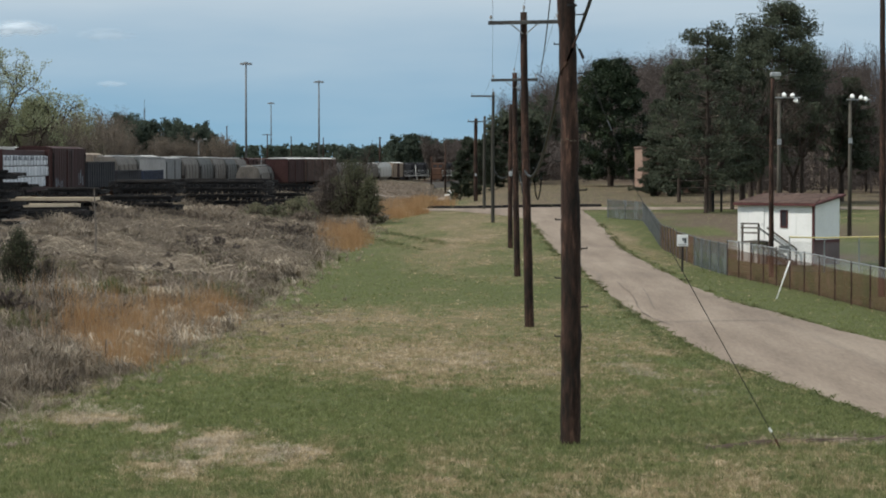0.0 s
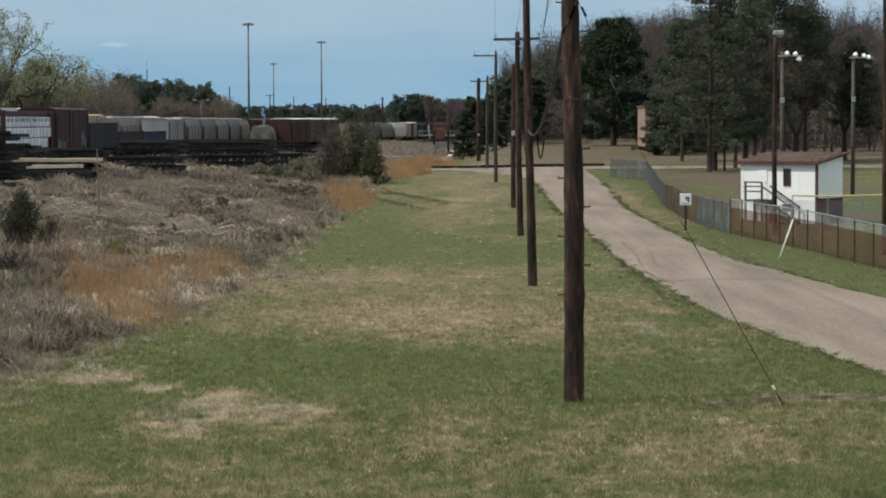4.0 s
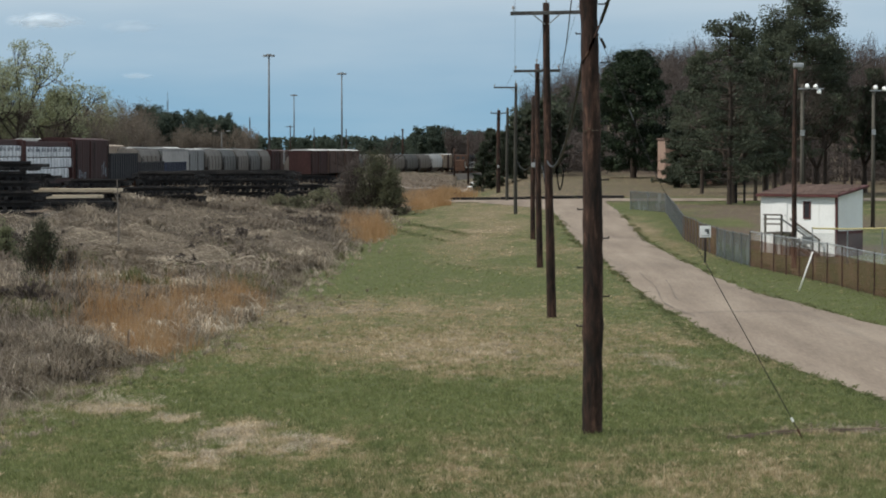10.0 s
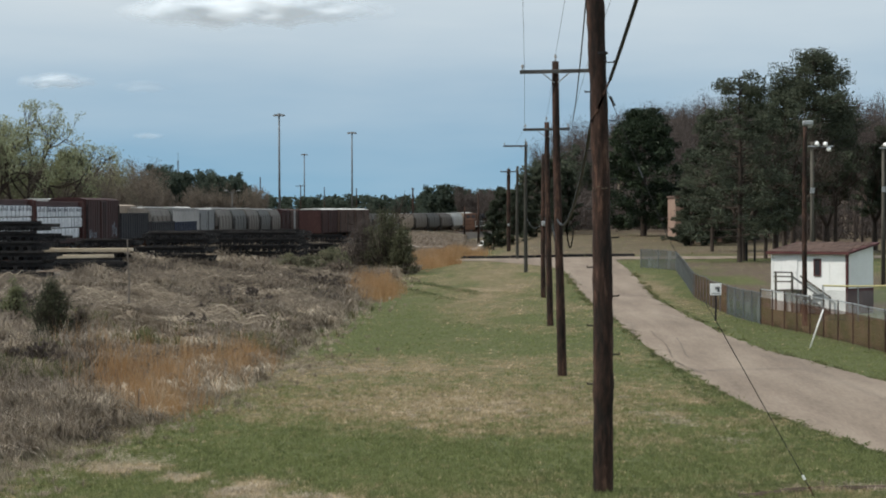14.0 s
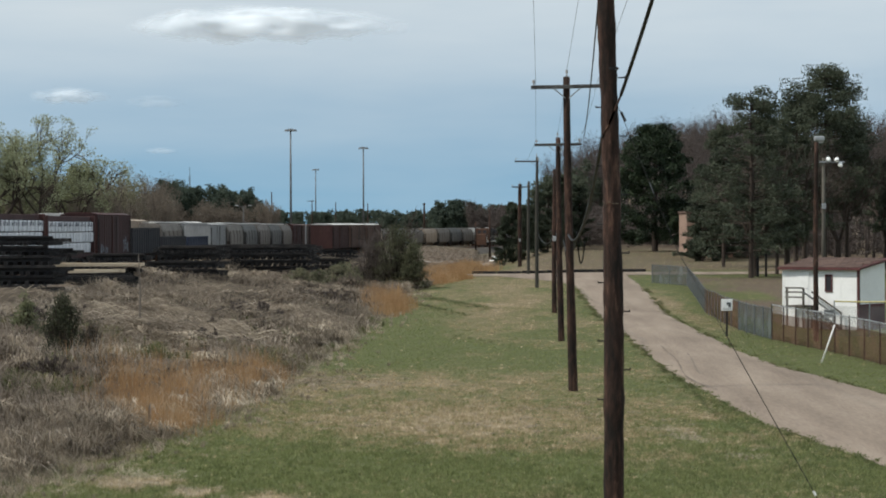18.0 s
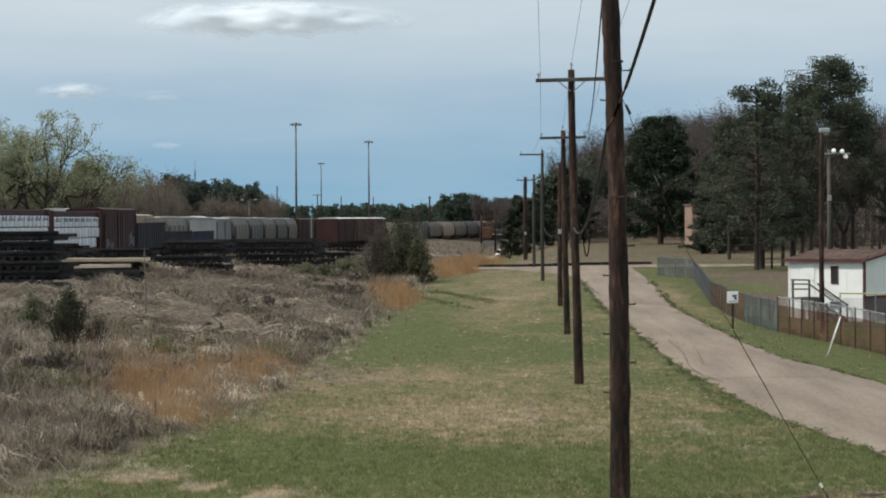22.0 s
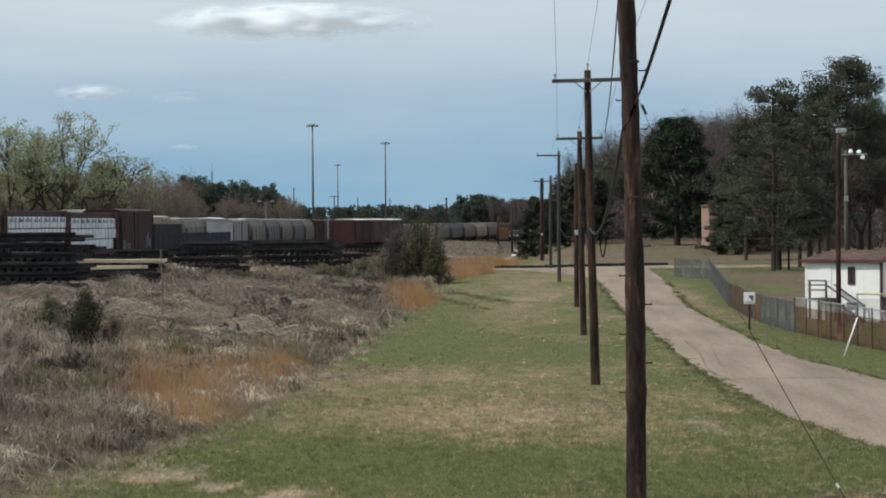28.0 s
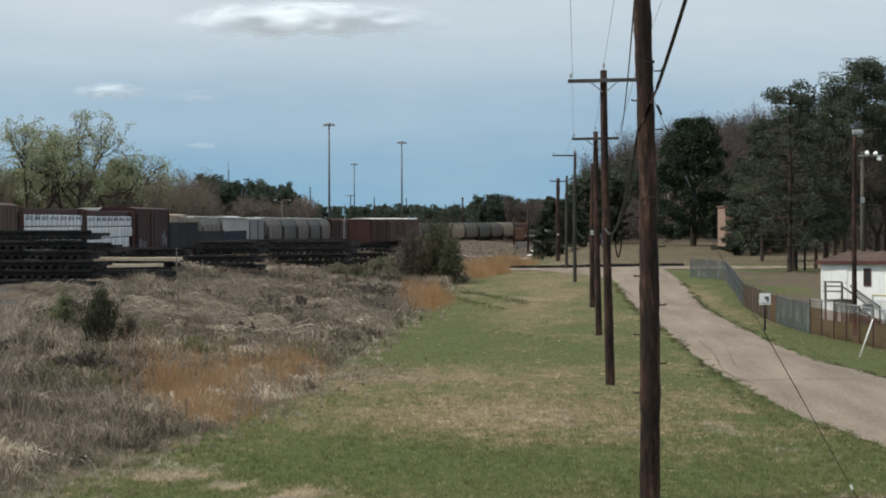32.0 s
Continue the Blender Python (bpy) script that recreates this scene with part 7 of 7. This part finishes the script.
def long_tufts(n, seed):
    """Chunky upright tufts of spring grass in the near turf, green or straw each as a whole."""
    rng = np.random.default_rng(seed)
    y = 36 * (82 / 36) ** rng.random(n)
    x = rng.uniform(-0.2, 0.2, n) * y
    keep = (x > bank_edge(y) - 2.5) & (x < np.interp(y, [34, 56, 72, 93], [17.5, 9.9, 8.0, 7.2]) - 0.05) & off_rut(x, y) & (fbm(x / 0.5, y / 0.9, 53, 3) + rng.uniform(-0.2, 0.2, n) > 0.42)
    x, y = x[keep], y[keep]
    dry = dryness(x, y) + rng.normal(0.0, 0.22, len(x))
    tall = rng.uniform(0.06, 0.16, len(x)) * (0.6 + 0.8 * fbm(x / 1.5, y / 2.5, 57, 3))
    xy = np.repeat(np.column_stack([x, y]), 9, 0) + rng.normal(0, 0.035, (len(x) * 9, 2))
    base = np.column_stack([xy, height(xy[:, 0], xy[:, 1]) - 0.01])
    v, f = blades(base, np.repeat(tall, 9) * rng.uniform(0.6, 1.1, len(xy)), 0.01, rng, 0.4)
    ob = stuff("grass_tufts", v, f, BLADE, "chunky tufts of green spring grass", "grass")
    at = ob.data.attributes.new("dry", "FLOAT", "POINT")
    at.data.foreach_set("value", np.repeat(dry, 27).astype(np.float32))


long_tufts(30000, 133)


def odd_tufts(n, seed, material, tall, label):
    """Single tufts that stand out from the near turf, coloured paler for highlights or darker for shaded gaps."""
    rng = np.random.default_rng(seed)
    y = 36 * (66 / 36) ** rng.random(n)
    x = rng.uniform(-0.2, 0.2, n) * y
    keep = (x > bank_edge(y) - 1.0) & (x < np.interp(y, [34, 56, 72], [17.5, 9.9, 8.0]) - 0.1) & off_rut(x, y) & (dryness(x, y) < 0.75) & (fbm(x / 1.1, y / 1.8, seed, 3) > 0.5)
    xy = np.repeat(np.column_stack([x, y])[keep], 12, 0)
    xy = xy + rng.normal(0, 0.045, xy.shape)
    base = np.column_stack([xy, height(xy[:, 0], xy[:, 1]) - 0.01])
    v, f = blades(base, rng.uniform(*tall, len(xy)), 0.011, rng, 0.45)
    stuff("odd_tufts", v, f, material, label, "grass")


# pale set paints the lit tufts, dark set the shade between them
odd_tufts(5200, 137, WEED, (0.06, 0.15), "pale green tufts standing in the near turf")
odd_tufts(1100, 138, LUSH, (0.04, 0.12), "dark green tufts in the near turf")


def straw_patches(seed):
    """Standing dead tufts that make the bare-looking straw patches in the near grass."""
    rng = np.random.default_rng(seed)
    spots = []
    for cx, cy, rx, ry, k in ((-5.0, 48.3, 0.5, 1.15, 330), (-4.75, 52, 0.4, 0.95, 190), (-3.3, 49.2, 0.42, 0.95, 230), (-7.8, 56.5, 0.5, 1.0, 210), (-6.5, 54.2, 0.35, 0.5, 60), (-9.3, 56, 0.7, 1.5, 140), (-9.7, 61, 0.8, 2.0, 160), (8.8, 51.2, 0.7, 0.3, 110), (5.4, 68, 0.3, 0.8, 60), (4.9, 70.5, 0.3, 0.6, 40), (6.4, 62.5, 0.25, 0.4, 24)):
        spots.append(np.column_stack([rng.normal(cx, rx, k), rng.normal(cy, ry, k)]))
    xy = np.concatenate(spots)
    xy = xy[fbm(xy[:, 0] / 0.55, xy[:, 1] / 0.9, 19, 3) > 0.42]
    n = len(xy)
    tall = rng.uniform(0.05, 0.15, n)
    tone = np.clip(rng.normal(0.98, 0.16, n), 0, 1)
    xy = np.repeat(xy, 14, 0) + rng.normal(0, 0.06, (n * 14, 2))
    base = np.column_stack([xy, height(xy[:, 0], xy[:, 1]) - 0.01])
    v, f = blades(base, np.repeat(tall, 14) * rng.uniform(0.5, 1.1, n * 14), 0.009, rng, 1.0)
    with_tone(stuff("straw_patch", v, f, BRUSH, "standing pale straw tufts in the mown grass", "grass"), np.repeat(tone, 42))


straw_patches(134)


def edge_weeds(n, seed):
    """Thin dead stalks and green weeds mixed along the foot of the bank."""
    rng = np.random.default_rng(seed)
    y = 44 * (105 / 44) ** rng.random(n)
    x = bank_edge(y) + rng.normal(-0.9, 1.0, n)
    tall = rng.uniform(0.15, 0.55, n) * np.clip(0.9 - 0.35 * (x - bank_edge(y)), 0.25, 1.2)
    tone = np.clip(rng.normal(0.66, 0.25, n), 0, 1)
    xy = np.repeat(np.column_stack([x, y]), 7, 0) + rng.normal(0, 0.06, (n * 7, 2))
    base = np.column_stack([xy, height(xy[:, 0], xy[:, 1]) - 0.02])
    v, f = blades(base, np.repeat(tall, 7) * rng.uniform(0.4, 1.1, n * 7), 0.006, rng, 0.45)
    with_tone(stuff("edge_weeds", v, f, BRUSH, "thin dead weed stalks along the foot of the bank", "brush"), np.repeat(tone, 21))


edge_weeds(6500, 135)


def lane_weeds(seed):
    """Low leafy weed clumps that crowd the near edge of the lane."""
    rng = np.random.default_rng(seed)
    cs = []
    for i in range(230):
        y = 50 + 45 * rng.random() ** 1.4
        x = road_left(y) - abs(rng.normal(0, 0.55)) + 0.1
        r = rng.uniform(0.07, 0.2)
        k = 34
        p = rng.normal(0, 0.6, (k, 3)) * np.array([r, r, 0.45 * r])
        p[:, 2] = np.abs(p[:, 2]) + 0.015
        cs.append(p + np.array([x, y, ground_z(x, y)]))
    v, f = cards(np.concatenate(cs), 0.028, rng)
    stuff("lane_weeds", v, f, WEED, "low leafy weed clumps along the lane edge", "weeds")


lane_weeds(136)


def fringe(seed):
    """Straw clumps that thin out from the bank into the mown grass, and along the dirt ridge."""
    rng = np.random.default_rng(seed)
    n = 1500
    y = 46 + 150 * rng.random(n) ** 1.6
    x = bank_edge(y) + np.abs(rng.normal(0, 1.2, n)) - 0.8
    more = np.column_stack([5.2 + 7 * rng.random(160), np.zeros(160)])
    more[:, 1] = 49.7 + 3.9 * (more[:, 0] - 5.2) / 7 + rng.normal(0.25, 0.25, 160)
    more = more[::9]
    xy = np.concatenate([np.column_stack([x, y]), more])
    v, f, tone = tussocks(np.column_stack([xy, xy[:, 0]]), 0.2, 0.26, 16, 0.006, rng)
    with_tone(stuff("straw_tufts", v, f, BRUSH, "flattened straw tufts scattered in the grass", "grass"), tone * 0.6 + 0.4)
    flat = []
    for cx, cy, rx, ry, k in ((-1.5, 74, 3.4, 5, 200), (3.5, 72, 1.8, 4, 60), (-5.3, 91, 1.2, 3.5, 120)):
        flat.append(np.column_stack([rng.normal(cx, rx, k), rng.normal(cy, ry, k)]))
    xy = np.concatenate(flat)
    xy = xy[fbm(xy[:, 0] / 0.7, xy[:, 1] / 1.1, 19, 3) > 0.46]
    v, f, tone = tussocks(np.column_stack([xy, xy[:, 0]]), 0.04, 0.3, 26, 0.011, rng)
    with_tone(stuff("thatch", v, f, BRUSH, "pale flat thatch in the mown grass", "grass"), tone * 0.25 + np.where(v[:, 1] < 60, 0.92, 0.58))


fringe(141)


def far_slope(seed):
    """Dead grass and weeds on the slope below the far track."""
    rng = np.random.default_rng(seed)
    n = 9000
    y = rng.uniform(335, 540, n)
    x = rng.uniform(-26, 2.5, n)
    keep = (fbm(x / 3, y / 9, 63, 3) + rng.uniform(-0.2, 0.2, n) > 0.42) & ~((y > 341) & (y < 354) & (x < 0.6))
    xy = np.column_stack([x, y])[keep]
    base = np.column_stack([xy, height(xy[:, 0], xy[:, 1]) - 0.05])
    stuff("slope_grass", *blades(base, rng.uniform(0.25, 0.8, len(xy)), 0.07, rng, 0.7), GREYBRUSH, "pale dead grass on the far railway slope", "grass")


far_slope(143)


def dark_grass_rows(seed):
    """Narrow slanting rows of dark green tufts across the lawn."""
    rng = np.random.default_rng(seed)
    spots = []
    for x0, y0, x1, y1, n in ((-4.4, 187, 0.3, 170, 190), (-5.2, 177, -1.2, 161, 130), (-1.7, 128.6, 1.5, 121, 26)):
        t = rng.random(n) ** 1.3
        spots.append(np.column_stack([x0 + (x1 - x0) * t + rng.normal(0, 0.25, n), y0 + (y1 - y0) * t + 0.8 * np.sin(t * 5) + rng.normal(0, 1.1, n), t]))
    v, f, tone = tussocks(np.concatenate(spots), 0.06, 0.3, 8, 0.012, rng)
    stuff("long_grass_row", v, f, LUSH, "narrow rows of dark green grass tufts", "grass")


dark_grass_rows(144)


def rut():
    v, f = [], []
    for i in range(41):
        t = i / 40
        x, y = 5.2 + 7 * t, 49.7 + 3.9 * t + 0.25 * math.sin(9 * t)
        w = (0.1 + 0.16 * t) * (0.5 + float(lattice(i / 3, 1, 4)))
        for k in (-1, 0, 1):
            v.append((x, y + k * w, ground_z(x, y) + (0.012 if k else 0.07 + 0.04 * float(lattice(i / 1.5, 2, 8)))))
    for i in range(40):
        for k in range(2):
            f.append((i * 3 + k, i * 3 + k + 3, i * 3 + k + 4, i * 3 + k + 1))
    stuff("dirt_rut", v, f, DARKDIRT, "low ridge of bare dirt through the grass by the guy anchor", "dirt", kind="structure", smooth=True)


rut()


def lane_crack(offset, y0, y1, wide, seed, label):
    v, f = [], []
    ys = np.arange(y0, y1, 0.5)
    for i, y in enumerate(ys):
        x = float(np.interp(y, [60, 72, 93, 130], [9.2, 8.0, 7.2, 7.5])) + offset + 0.12 * math.sin(y / 4) + 0.5 * ((y - y0) / (y1 - y0)) ** 2
        z = ground_z(x, y) + 0.082
        v += [(x, y, z), (x + wide * (0.4 + float(lattice(y, 1, seed))), y, z)]
    for i in range(len(ys) - 1):
        f.append((2 * i, 2 * i + 1, 2 * i + 3, 2 * i + 2))
    stuff("lane_crack", v, f, CRACKED, label, "crack", kind="structure")


lane_crack(0.35, 86, 118, 0.05, 91, "dark crack along the edge of the lane")
lane_crack(1.0, 96, 112, 0.05, 92, "dark curved tyre mark on the lane")


def turf(n, seed, y0, y1):
    rng = np.random.default_rng(seed)
    y = y0 * (y1 / y0) ** rng.random(n)
    x = rng.uniform(-0.185, 0.215, n) * y
    keep = (x > bank_edge(y) - 2.4) & ~((x > np.interp(y, [34, 56, 72, 93, 130, 151, 180, 205, 216, 226, 234, 242], [17.5, 9.9, 8.0, 7.2, 7.2, 7.1, 7.2, 7.3, 6.4, 4.6, 2.2, -0.5]) + 0.05) & (x < np.interp(y, [34, 60, 80, 102, 116, 155, 180, 239], [28, 19.0, 14.0, 11.75, 11.3, 11.4, 12.0, 13.2]) - 0.05) & (y < 242))
    keep &= off_rut(x, y)
    x, y = x[keep], y[keep]
    base = np.stack([x, y, height(x, y) - 0.01], 1)
    dry = dryness(x, y)
    lush = ease(fbm(x / 0.45, y / 0.8, 53, 3), 0.3, 0.75) * (1 - 0.7 * ease(dry, 0.5, 0.9))
    h = rng.uniform(0.03, 0.075, len(x)) * (0.5 + 1.1 * fbm(x / 1.2, y / 2, 51, 3)) * (1 + 1.3 * lush * (1 - ease(y, 60, 110)))
    v, f = blades(base, h, 0.005 + y * 0.00008, rng, 0.6)
    ob = stuff("turf", v, f, BLADE, "short mown grass blades, green and straw", "grass")
    at = ob.data.attributes.new("dry", "FLOAT", "POINT")
    at.data.foreach_set("value", np.repeat(dry, 3).astype(np.float32))


turf(380000, 121, 34, 175)
turf(150000, 122, 165, 345)


# ---------------------------------------------------------------- what moves
def motions():
    for s, car in TRAIN:
        rows = []
        for t in range(0, 33, 4):
            x, y, z, turn = along(s + SPEED * t)
            rows.append((float(t), pose(x, y, z, 0, 0, turn)))
        walk(car, rows)
    for x, y, z, v, c in CLOUDS:
        walk(c, [(t, pose(x + v * t, y, z)) for t in (0.0, 16.0, 32.0)])


motions()
